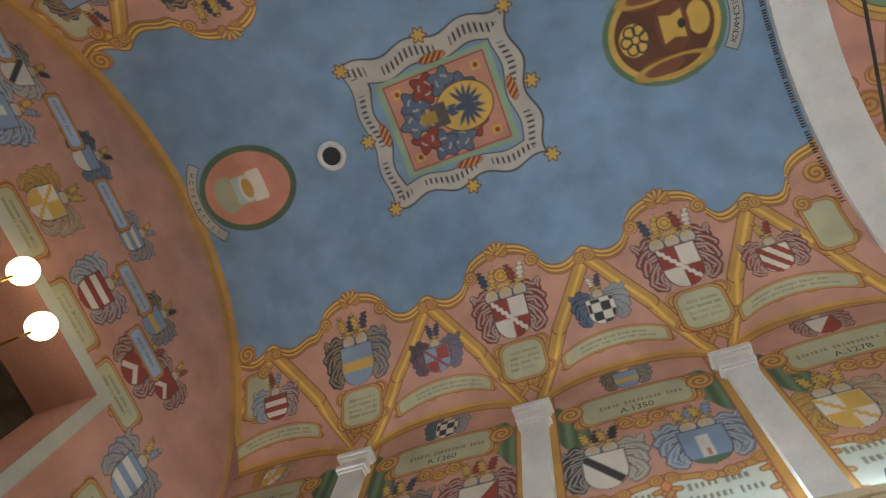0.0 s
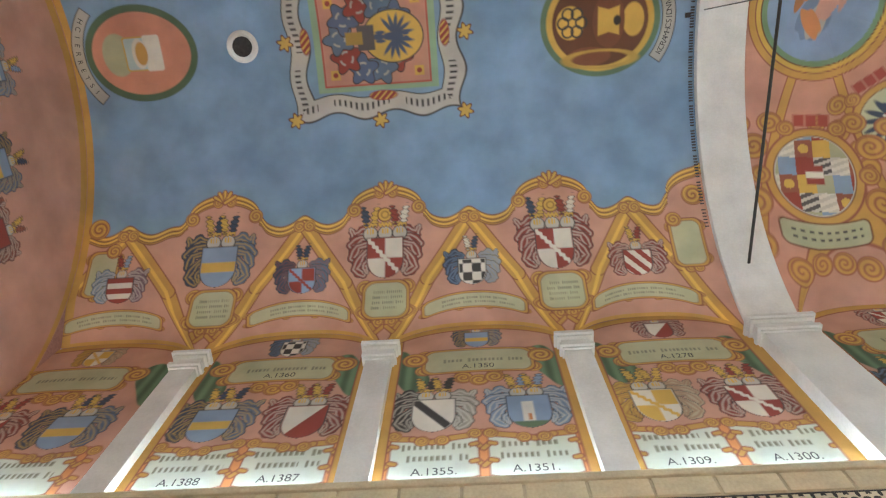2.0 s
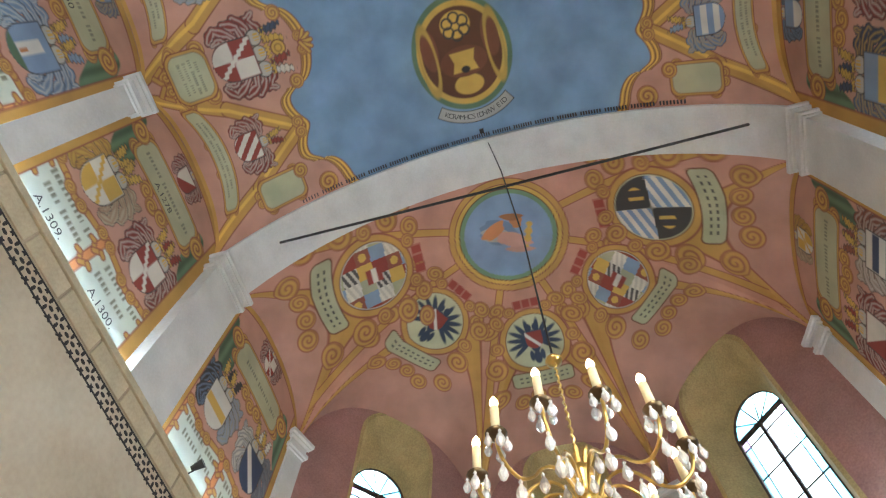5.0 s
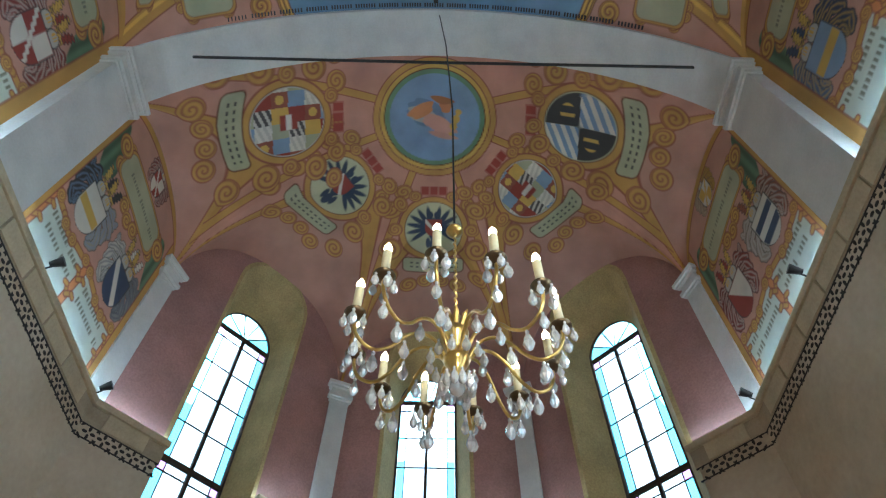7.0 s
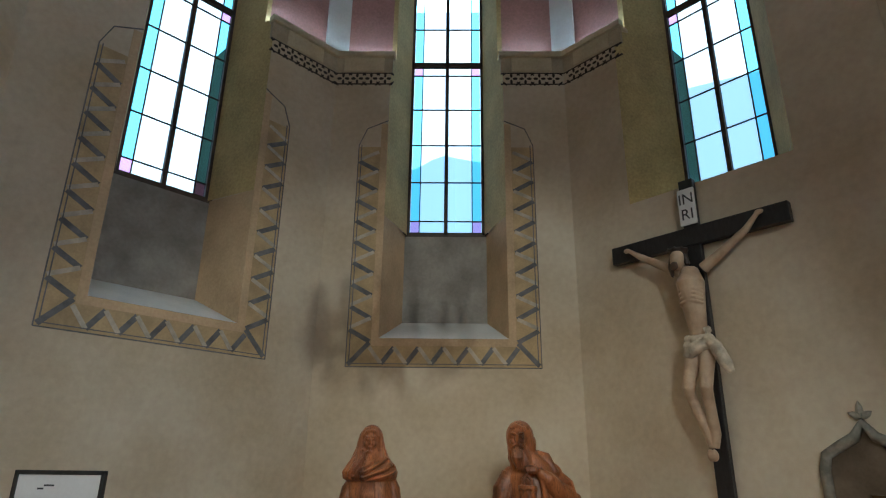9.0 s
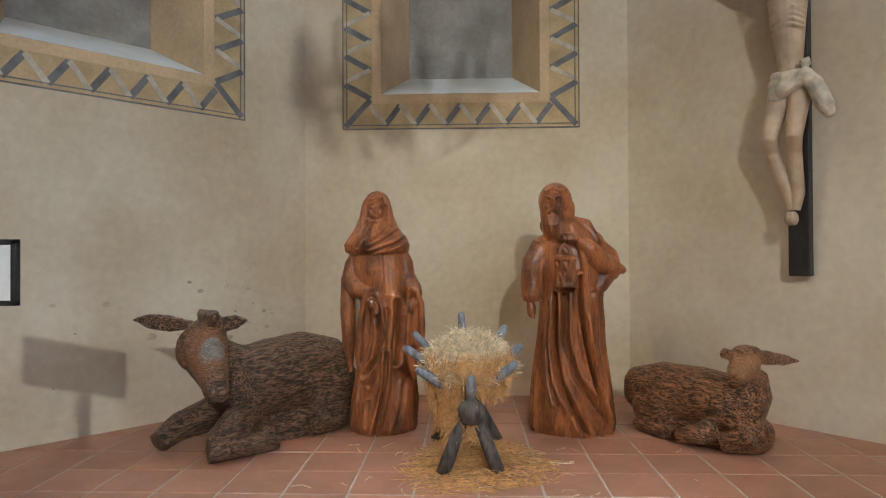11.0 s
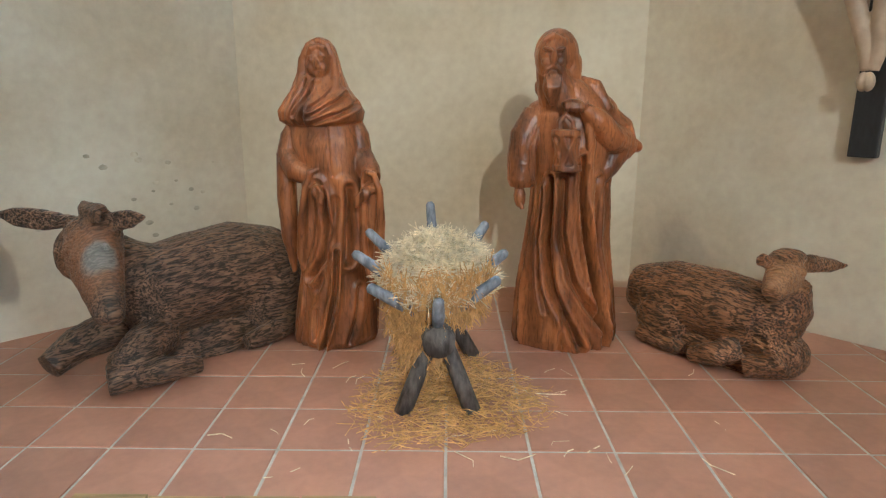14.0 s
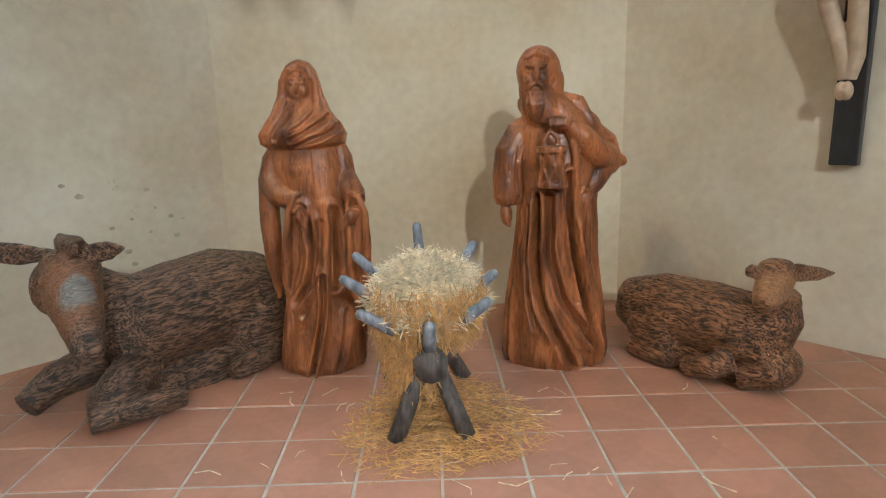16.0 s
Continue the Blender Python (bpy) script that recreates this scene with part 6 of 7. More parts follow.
tube(bm, [(-0.16, -0.06, 1.17), (-0.16, -0.085, 1.03), (-0.15, -0.075, 0.9), (-0.14, -0.07, 0.79)], [0.018, 0.022, 0.02, 0.01], 10)
for k in range(4):
    tube(bm, [(-0.03, -0.14 - k * 0.03, 1.2 - k * 0.02), (-0.08 + k * 0.01, -0.2 - k * 0.025, 1.1 - k * 0.015), (-0.10 + k * 0.02, -0.2 - k * 0.03, 0.98)], [0.006, 0.015, 0.008], 8)
ell(bm, (0.02, -0.33, 1.0), (0.05, 0.045, 0.035), 20)
ell(bm, (-0.18, 0.0, 1.195), (0.035, 0.055, 0.025), 0, 0, 10)
for q in range(4):
    tube(bm, [(-0.205, 0.035 - q * 0.022, 1.205), (-0.215, 0.035 - q * 0.022, 1.18), (-0.195, 0.035 - q * 0.022, 1.165)], 0.0105, 8)
bmesh.ops.create_cone(bm, cap_ends=True, segments=6, radius1=0.054, radius2=0.054, depth=0.15, matrix=Matrix.Translation((-0.215, 0.04, 0.99)))
for z in (0.91, 1.07):
    bmesh.ops.create_cone(bm, cap_ends=True, segments=12, radius1=0.069, radius2=0.067, depth=0.028, matrix=Matrix.Translation((-0.215, 0.04, z)))
for k in range(6):
    a = math.pi / 6 + k * math.pi / 3
    p = (-0.215 + 0.058 * math.cos(a), 0.04 + 0.058 * math.sin(a))
    p2 = (-0.215 + 0.058 * math.cos(a + math.pi / 3), 0.04 + 0.058 * math.sin(a + math.pi / 3))
    tube(bm, [(*p, 0.92), (*p2, 1.06)], 0.009, 6)
    tube(bm, [(*p2, 0.92), (*p, 1.06)], 0.009, 6)
tube(bm, [(-0.215, 0.072, 1.08), (-0.215, 0.07, 1.12), (-0.21, 0.04, 1.15), (-0.215, 0.01, 1.12), (-0.215, 0.008, 1.08)], 0.013, 8)
hx, hy = -0.06, 0.085
ell(bm, (hx, hy, 1.40), (0.09, 0.072, 0.112))
tube(bm, [(0.0, 0.0, 1.15), (-0.03, 0.05, 1.26), (hx + 0.01, hy, 1.37)], [0.12, 0.095, 0.07], 16)
ell(bm, (hx + 0.055, hy - 0.035, 1.425), (0.10, 0.105, 0.118))
ell(bm, (hx + 0.06, hy - 0.105, 1.355), (0.07, 0.05, 0.085), 14)
tube(bm, [(0.03, 0.10, 1.22), (0.02, -0.02, 1.30), (-0.01, -0.14, 1.27), (-0.05, -0.2, 1.17)], [0.03, 0.05, 0.045, 0.02], 12)
for a, l in ((-0.09, 0.18), (-0.06, 0.2)):
    tube(bm, [(hx + 0.02, hy + a, 1.44), (hx + 0.03, hy + a * 1.25, 1.36), (hx + 0.05, hy + a * 1.35, 1.44 - l)], [0.035, 0.04, 0.03], 12)
tube(bm, [(hx - 0.07, hy + 0.05, 1.475), (hx - 0.06, hy + 0.01, 1.50), (hx - 0.03, hy - 0.06, 1.47)], [0.010, 0.018, 0.018], 10)
ell(bm, (hx - 0.100, hy, 1.40), (0.020, 0.014, 0.034), 0, -12)
for sd in (-1, 1):
    ell(bm, (hx - 0.078, hy + sd * 0.03, 1.415), (0.010, 0.013, 0.007))
    ell(bm, (hx - 0.088, hy + sd * 0.03, 1.438), (0.018, 0.026, 0.010), sd * 12)
    tube(bm, [(hx - 0.09, hy + sd * 0.006, 1.365), (hx - 0.088, hy + sd * 0.03, 1.352), (hx - 0.075, hy + sd * 0.045, 1.325)], [0.010, 0.012, 0.006], 8)
    ell(bm, (hx - 0.065, hy + sd * 0.036, 1.385), (0.024, 0.018, 0.02))
tube(bm, [(hx - 0.045, hy, 1.345), (hx - 0.075, hy + 0.003, 1.27), (hx - 0.06, hy + 0.0, 1.195)], [0.03, 0.045, 0.016], 14)
tube(bm, [(0.05, 0.12, 1.26), (0.10, 0.0, 1.3), (0.06, -0.14, 1.27), (-0.02, -0.16, 1.2)], 0.045, 12)
for k in range(7):                                   # combed strands of hair and beard
    a = -0.02 - k * 0.014
    tube(bm, [(hx - 0.045 + k * 0.022, hy + 0.01 + a, 1.508 - k * 0.004), (hx - 0.03 + k * 0.02, hy - 0.05 + a * 0.6, 1.47), (hx + k * 0.02, hy - 0.095, 1.38), (hx + 0.01 + k * 0.018, hy - 0.105, 1.28)], [0.005, 0.008, 0.009, 0.005], 6)
for k in range(5):
    tube(bm, [(hx - 0.10, hy - 0.036 + k * 0.018, 1.33), (hx - 0.122, hy - 0.024 + k * 0.013, 1.27), (hx - 0.085, hy - 0.012 + k * 0.006, 1.19)], [0.006, 0.008, 0.005], 6)
for v_ in bm.verts:
    v_.co.y += 0.015 + 0.04 * min(max((v_.co.z - 0.7) / 0.6, 0), 1)
jos = fused("wooden_statue_man", bm, M_WOODW, 0.005, (6.30, -0.07, 0), 0, 0.005, 0.02, 1)
tagged(jos, "reddish carved wooden statue of a bearded man holding a lantern", "statue")

# lying donkey: head near the camera, rump towards the woman
bm = bmesh.new()
tube(bm, [(0.0, 0, 0.24), (0.12, 0, 0.32), (0.36, 0, 0.345), (0.58, 0.0, 0.35), (0.75, 0, 0.32), (0.85, 0, 0.24)], [0.12, 0.225, 0.235, 0.25, 0.235, 0.13], 24)
tube(bm, [(0.08, 0, 0.05), (0.42, 0, 0.04), (0.78, 0, 0.05)], [0.14, 0.2, 0.17], 16)
ell(bm, (0.70, -0.15, 0.24), (0.20, 0.12, 0.22), 0, 20)
ell(bm, (0.72, 0.13, 0.22), (0.19, 0.13, 0.2))
tube(bm, [(0.80, -0.2, 0.08), (0.62, -0.25, 0.06), (0.46, -0.25, 0.045)], [0.075, 0.058, 0.04], 12)
tube(bm, [(0.16, 0.02, 0.36), (0.02, 0.03, 0.46), (-0.10, 0.06, 0.58)], [0.2, 0.155, 0.12], 18)     # neck
def dk(x, y, z):
    """World place to the donkey's own axes."""
    q = pose(0, 0, 0, 0, 0, 38) @ Vector((x - 5.87, y - 1.99, 0))
    return Vector((q.x, q.y, z))
tube(bm, [dk(5.87, 2.03, 0.68), dk(5.79, 2.03, 0.635), dk(5.69, 1.975, 0.54), dk(5.60, 1.90, 0.425), dk(5.56, 1.868, 0.36), dk(5.55, 1.86, 0.335)], [0.085, 0.118, 0.108, 0.074, 0.058, 0.04], 18)
ell(bm, dk(5.76, 2.10, 0.57), (0.08, 0.06, 0.115))                # cheek
ell(bm, dk(5.555, 1.862, 0.372), (0.05, 0.058, 0.046))            # muzzle
tube(bm, [dk(5.71, 1.99, 0.66), dk(5.62, 1.91, 0.53), dk(5.555, 1.865, 0.42)], [0.03, 0.04, 0.03], 12)
for k in range(7):                                               # tuft of combed mane
    tube(bm, [dk(5.84 - k * 0.01, 2.05 - k * 0.018, 0.72), dk(5.80 - k * 0.012, 2.055 - k * 0.018, 0.775), dk(5.755 - k * 0.01, 2.045 - k * 0.016, 0.76), dk(5.73 - k * 0.008, 2.03 - k * 0.016, 0.715)], [0.018, 0.02, 0.017, 0.006], 8)
for p_, q_, w_ in (((5.80, 2.11, 0.70), (5.78, 2.43, 0.735), 0.052), ((5.79, 1.96, 0.70), (5.74, 1.77, 0.735), 0.045)):
    p_, q_ = dk(*p_), dk(*q_)
    tube(bm, [p_, p_.lerp(q_, 0.3), p_.lerp(q_, 0.65), q_], [0.032, w_ * 0.55, w_ * 0.5, 0.008], 12)
    for o_ in (-1, 1):                                           # two rims leave the ear hollow
        tube(bm, [p_, p_.lerp(q_, 0.35) + Vector((-0.012, 0, o_ * w_ * 0.55)), p_.lerp(q_, 0.7) + Vector((-0.012, 0, o_ * w_ * 0.5)), q_], [0.022, 0.02, 0.016, 0.006], 10)
for yy, zz in ((2.075, 0.595), (1.905, 0.60)):
    ell(bm, dk(5.675, yy, zz), (0.026, 0.024, 0.018))
    tube(bm, [dk(5.69, yy + 0.02, zz + 0.03), dk(5.655, yy - 0.005, zz + 0.03), dk(5.63, yy - 0.02, zz + 0.015)], [0.006, 0.013, 0.005], 8)
for yy in (1.888, 1.838):
    ell(bm, dk(5.515, yy, 0.378), (0.013, 0.012, 0.016))
tube(bm, [(0.10, -0.12, 0.17), (-0.03, -0.2, 0.16), (-0.13, -0.21, 0.10)], [0.11, 0.085, 0.068], 14)
tube(bm, [(-0.18, -0.21, 0.068), (0.02, -0.28, 0.066), (0.18, -0.32, 0.05)], [0.068, 0.062, 0.036], 12)
tube(bm, [(0.05, 0.15, 0.16), (-0.15, 0.16, 0.12), (-0.28, 0.13, 0.066)], [0.10, 0.08, 0.06], 14)
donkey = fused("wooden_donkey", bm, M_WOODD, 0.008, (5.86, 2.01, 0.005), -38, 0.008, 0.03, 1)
tagged(donkey, "dark carved wooden donkey lying on the tiles", "donkey statue")

# lying sheep
bm = bmesh.new()
tube(bm, [(-0.02, 0, 0.16), (0.08, 0, 0.24), (0.30, 0, 0.245), (0.55, 0.0, 0.24), (0.71, 0, 0.21), (0.78, 0, 0.15)], [0.09, 0.17, 0.178, 0.175, 0.155, 0.07], 22)
tube(bm, [(0.02, 0, 0.055), (0.35, 0, 0.05), (0.62, 0, 0.06)], [0.12, 0.15, 0.12], 14)
tube(bm, [(0.08, -0.01, 0.22), (0.01, -0.03, 0.34), (0.0, -0.03, 0.44)], [0.165, 0.125, 0.085], 16)
tube(bm, [(0.05, -0.08, 0.485), (0.01, 0.0, 0.485), (-0.01, 0.09, 0.455), (-0.02, 0.15, 0.425), (-0.022, 0.175, 0.415)], [0.05, 0.078, 0.066, 0.05, 0.034], 16)
ell(bm, (0.02, -0.02, 0.545), (0.07, 0.095, 0.036))
tube(bm, [(0.0, -0.06, 0.51), (-0.02, -0.14, 0.505), (-0.05, -0.27, 0.485), (-0.07, -0.42, 0.465)], [0.03, 0.042, 0.033, 0.005], 12)
tube(bm, [(0.05, 0.06, 0.52), (0.06, 0.12, 0.545), (0.055, 0.14, 0.53)], [0.028, 0.03, 0.02], 10)
ell(bm, (-0.066, 0.01, 0.495), (0.014, 0.018, 0.011))
tube(bm, [(-0.055, 0.04, 0.515), (-0.068, 0.01, 0.515), (-0.055, -0.025, 0.505)], [0.005, 0.009, 0.005], 8)
ell(bm, (0.52, 0.13, 0.15), (0.15, 0.07, 0.13))
tube(bm, [(0.62, 0.15, 0.05), (0.42, 0.17, 0.045), (0.36, 0.165, 0.04)], [0.05, 0.045, 0.03], 12)
tube(bm, [(0.12, 0.12, 0.12), (0.18, 0.19, 0.085), (0.30, 0.2, 0.045)], [0.07, 0.06, 0.04], 12)
tube(bm, [(0.02, 0.05, 0.14), (-0.05, 0.10, 0.08), (0.07, 0.14, 0.05)], [0.09, 0.075, 0.05], 12)
ell(bm, (-0.03, 0.0, 0.10), (0.1, 0.13, 0.1))
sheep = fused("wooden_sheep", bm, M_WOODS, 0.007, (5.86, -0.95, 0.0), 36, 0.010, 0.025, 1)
tagged(sheep, "brown carved wooden sheep lying on the tiles", "sheep statue")

# ---- manger ----
man = thing("manger", "rough log manger with splayed sticks holding straw", "manger", at=(0, 0, 0))
part("log", tube(bmesh.new(), [(5.42, 0.575, 0.315), (5.5, 0.578, 0.32), (6.05, 0.60, 0.355), (6.10, 0.60, 0.355)], [0.062, 0.068, 0.068, 0.06], 16), M_GREYW, man, smooth=True)
for p, q in (((5.52, 0.60, 0.31), (5.47, 0.72, 0.0)), ((5.52, 0.56, 0.31), (5.48, 0.44, 0.0)), ((6.0, 0.62, 0.31), (6.05, 0.78, 0.0)), ((6.0, 0.58, 0.31), (6.05, 0.42, 0.0))):
    part("leg", tube(bmesh.new(), [p, Vector(p).lerp(Vector(q), 0.5), q], [0.03, 0.034, 0.036], 12), M_GREYW, man, smooth=True)
for p, q in (((5.46, 0.58, 0.36), (5.38, 0.575, 0.50)), ((6.06, 0.60, 0.38), (6.13, 0.63, 0.745)), ((5.55, 0.62, 0.37), (5.50, 0.85, 0.515)), ((5.72, 0.62, 0.38), (5.70, 0.935, 0.60)), ((5.9, 0.63, 0.38), (5.92, 0.905, 0.65)),
             ((5.55, 0.56, 0.37), (5.50, 0.345, 0.55)), ((5.72, 0.56, 0.38), (5.70, 0.30, 0.61)), ((5.9, 0.57, 0.38), (5.94, 0.37, 0.685))):
    d = Vector(q) - Vector(p)
    part("stick", tube(bmesh.new(), [p, Vector(p) + d * 0.5, Vector(p) + d * 0.96, q], [0.022, 0.026, 0.021, 0.011], 10), M_BLUEW, man, "weathered blue-grey stick", smooth=True)

def straw(name, n, place, material, label, seed, long=(0.05, 0.16)):
    rng = random.Random(seed)
    vs, fs = [], []
    for _ in range(n):
        p, d = place(rng)
        l, w = rng.uniform(*long), rng.uniform(0.0011, 0.003)
        d = d.normalized()
        bend = Vector((rng.gauss(0, 1), rng.gauss(0, 1), rng.gauss(0, 0.5))) * l * 0.12
        a, b, c = p - d * l / 2, p + bend, p + d * l / 2
        s = d.orthogonal().normalized() * w
        u = d.cross(s).normalized() * w
        k = len(vs)
        for q in (a, b, c):
            vs += [q + s, q + u, q - s * 0.6 - u * 0.6]
        for r in (0, 3):
            for j in range(3):
                fs.append((k + r + j, k + r + (j + 1) % 3, k + r + 3 + (j + 1) % 3, k + r + 3 + j))
    me = bpy.data.meshes.new(name)
    me.from_pydata([tuple(v) for v in vs], [], fs)
    me.materials.append(material)
    return tagged(new(name, me), label, "straw", "", "stuff")

def heap(r):
    a, q = r.uniform(0, 6.283), math.sqrt(r.random())
    x, y = 5.74 + 0.27 * q * math.cos(a), 0.585 + 0.235 * q * math.sin(a)
    z = 0.50 + 0.15 * (1 - q ** 2.5) + (x - 5.74) * 0.16 + r.uniform(-0.03, 0.012)
    return Vector((x, y, z)), Vector((r.gauss(0, 1), r.gauss(0, 1), r.gauss(0, 0.3) - 0.2))
def hang(r):
    a = r.uniform(1.2, 5.1)
    q = r.uniform(0, 1) ** 0.8
    x, y = 5.70 + (0.25 - 0.05 * q) * math.cos(a), 0.585 + (0.225 - 0.07 * q) * math.sin(a)
    if a > 3.3:
        q *= 0.45
    return Vector((x, y, 0.53 - 0.32 * q)), Vector((r.gauss(0, 0.45), r.gauss(0, 0.45), -1))
def strewn(r):
    a, q = r.uniform(0, 6.283), r.random() ** 0.6
    q *= 1 + 0.3 * math.sin(3 * a + 1) * r.random()
    x, y = 5.66 + 0.46 * q * math.cos(a), 0.55 + 0.37 * q * math.sin(a)
    return Vector((x, y, 0.004 + 0.03 * r.random() * max(0, 1 - q))), Vector((r.gauss(0, 1), r.gauss(0, 1), r.gauss(0, 0.06)))
def loose(r):
    return Vector((r.uniform(5.0, 5.95), r.gauss(0.45, 0.55), 0.004)), Vector((r.gauss(0, 1), r.gauss(0, 1), 0))
bm = bmesh.new()
ball(bm, (5.74, 0.585, 0.50), (0.245, 0.205, 0.10), 20, 12)
part("straw_core", bm, M_STRAW, man, "packed golden straw", smooth=True)
straw("straw_heap", 3400, heap, M_STRAWL, "heap of pale golden straw filling the manger", 1)
straw("straw_fringe", 1500, hang, M_STRAW, "golden straw hanging from the manger front", 2, (0.07, 0.2))
straw("straw_on_floor", 1500, strewn, M_STRAW, "golden straw strewn on the tiles under the manger", 3)
straw("loose_straw", 40, loose, M_STRAWL, "a few loose straws on the tiles", 4, (0.05, 0.13))

# ---- crucifix on the south-east wall ----
cx = thing("crucifix", "black wooden wall cross with a pale carved figure", "crucifix")
FC = F_SE @ Matrix.Translation((1.235, -0.02, 0)) 
part("upright", box(bmesh.new(), -0.062, 0.062, -0.06, 0.0, 0.95, 3.56, FC, 0.006), M_CROSS, cx)
part("crossbeam", box(bmesh.new(), -0.76, 0.77, -0.075, -0.005, 2.96, 3.12, FC, 0.006), M_CROSS, cx)
part("title_board", box(bmesh.new(), -0.075, 0.075, -0.082, -0.064, 3.14, 3.47, FC, 0.012), M_PAPER, cx, "white curled title board")
for txt, z in (("IN", 3.33), ("RI", 3.19)):
    cu = bpy.data.curves.new("title_lettering", "FONT")
    cu.body, cu.size, cu.align_x, cu.extrude = txt, 0.135, "CENTER", 0.001
    tmp = bpy.data.objects.new("title_lettering", cu)
    me = bpy.data.meshes.new_from_object(tmp)
    bpy.data.objects.remove(tmp)
    me.materials.append(M_INK)
    ob = new("title_lettering", me)
    ob.parent = cx
    o = FC @ Vector((0, -0.0845, z))
    right = (FC.to_3x3() @ Vector((1, 0, 0))).normalized()
    back = (FC.to_3x3() @ Vector((0, -1, 0))).normalized()
    ob.matrix_basis = Matrix(((right.x, 0, back.x, o.x), (right.y, 0, back.y, o.y), (0, 1, back.z, o.z), (0, 0, 0, 1)))
bm = bmesh.new()
Y = -0.13
tube(bm, [(0.0, Y, 2.10), (-0.01, Y - 0.005, 2.25), (-0.015, Y - 0.02, 2.45), (-0.015, Y - 0.03, 2.62), (-0.01, Y - 0.01, 2.74)], [0.078, 0.07, 0.092, 0.11, 0.06], 18)
for k in range(5):                                   # ribs
    for sd in (-1, 1):
        tube(bm, [(-0.015, Y - 0.125 + k * 0.004, 2.60 - k * 0.035), (-0.015 + sd * 0.06, Y - 0.105, 2.585 - k * 0.035), (-0.015 + sd * 0.10, Y - 0.04, 2.55 - k * 0.03)], [0.006, 0.011, 0.007], 8)
for sd, hz in ((-1, 3.03), (1, 3.06)):
    tube(bm, [(sd * 0.09, Y, 2.72), (sd * 0.28, Y + 0.01, 2.84), (sd * 0.46, Y + 0.015, 2.96), (sd * 0.55, Y + 0.02, hz)], [0.048, 0.037, 0.028, 0.018], 12)
    ell(bm, (sd * 0.575, Y + 0.01, hz + 0.01), (0.035, 0.016, 0.022))
    tube(bm, [(sd * 0.055 - 0.01, Y - 0.01, 2.08), (sd * 0.07 - 0.04, Y - 0.08, 1.78), (sd * 0.062 - 0.045, Y - 0.035, 1.70), (sd * 0.025, Y - 0.01, 1.45), (sd * 0.012, Y - 0.01, 1.35)], [0.066, 0.047, 0.042, 0.04, 0.026], 14)
    ell(bm, (sd * 0.012, Y - 0.045, 1.30), (0.026, 0.04, 0.045), 25)
ell(bm, (-0.075, Y - 0.07, 2.82), (0.062, 0.07, 0.088), 15, 12)
fig = fused("carved_figure", bm, M_FLESH, 0.006, (0, 0, 0), 0, smooth=1)
fig.parent = cx
fig.matrix_basis = FC
bm = bmesh.new()
tube(bm, [(-0.095, Y - 0.04, 2.12), (-0.03, Y - 0.085, 2.07), (0.05, Y - 0.075, 2.11), (0.10, Y - 0.02, 2.17)], [0.04, 0.055, 0.05, 0.035], 12)
tube(bm, [(-0.10, Y - 0.02, 2.17), (-0.02, Y - 0.075, 2.15), (0.09, Y - 0.04, 2.16)], 0.035, 10)
tube(bm, [(0.07, Y - 0.08, 2.16), (0.14, Y - 0.07, 2.08), (0.19, Y - 0.05, 1.95), (0.22, Y - 0.04, 1.88)], [0.045, 0.05, 0.05, 0.025], 12)
tube(bm, [(-0.05, Y - 0.08, 2.1), (-0.085, Y - 0.07, 2.02)], [0.05, 0.04], 10)
tube(bm, [(0.08, Y - 0.09, 2.2), (0.12, Y - 0.07, 2.22)], [0.03, 0.025], 10)
cl = fused("loincloth", bm, M_CLOTH, 0.007, (0, 0, 0), 0, 0.008, 0.03)
cl.parent = cx
cl.matrix_basis = FC
bm = bmesh.new()
ell(bm, (-0.075, Y - 0.05, 2.87), (0.072, 0.075, 0.062), 15)
tube(bm, [(-0.13, Y - 0.06, 2.84), (-0.14, Y - 0.075, 2.76), (-0.13, Y - 0.08, 2.68)], [0.026, 0.024, 0.012], 10)
tube(bm, [(-0.02, Y - 0.06, 2.84), (0.0, Y - 0.06, 2.76)], [0.028, 0.02], 10)
ell(bm, (-0.085, Y - 0.125, 2.755), (0.035, 0.02, 0.04))
for k in range(9):
    a = k * 0.7
    tube(bm, [(-0.075 + 0.075 * math.cos(a), Y - 0.06 + 0.075 * math.sin(a), 2.89), (-0.075 + 0.085 * math.cos(a + 0.8), Y - 0.06 + 0.085 * math.sin(a + 0.8), 2.905)], 0.012, 6)
hr = fused("hair_and_crown", bm, M_HAIR, 0.008, (0, 0, 0), 0)
hr.parent = cx
hr.matrix_basis = FC

# wall niche with a carved stone surround
nic = thing("stone_wall_niche", "grey trefoil stone niche with a leaf finial in the wall", "niche")
FN = F_SE @ Matrix.Translation((2.17, 0, 0.04))
pts = [(-0.27, 0.86), (-0.27, 1.16), (-0.245, 1.26), (-0.15, 1.32), (-0.06, 1.37), (0, 1.46)]
full = pts + [(-s, z) for s, z in pts[-2::-1]]
part("surround", tube(bmesh.new(), [FN @ Vector((s, -0.012, z)) for s, z in full], 0.036, 8), M_STONE, nic, smooth=True)
# no hollow here: a flat sheet carries the recess shade as colour
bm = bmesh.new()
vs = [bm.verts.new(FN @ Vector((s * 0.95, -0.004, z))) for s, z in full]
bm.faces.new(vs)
part("recess", bm, M_NICHE_SHADE, nic, "flat dark sheet painted as the shade of a recess")
part("sill", box(bmesh.new(), -0.33, 0.33, -0.05, 0.0, 0.82, 0.87, FN, 0.008), M_STONE, nic)
bm = bmesh.new()
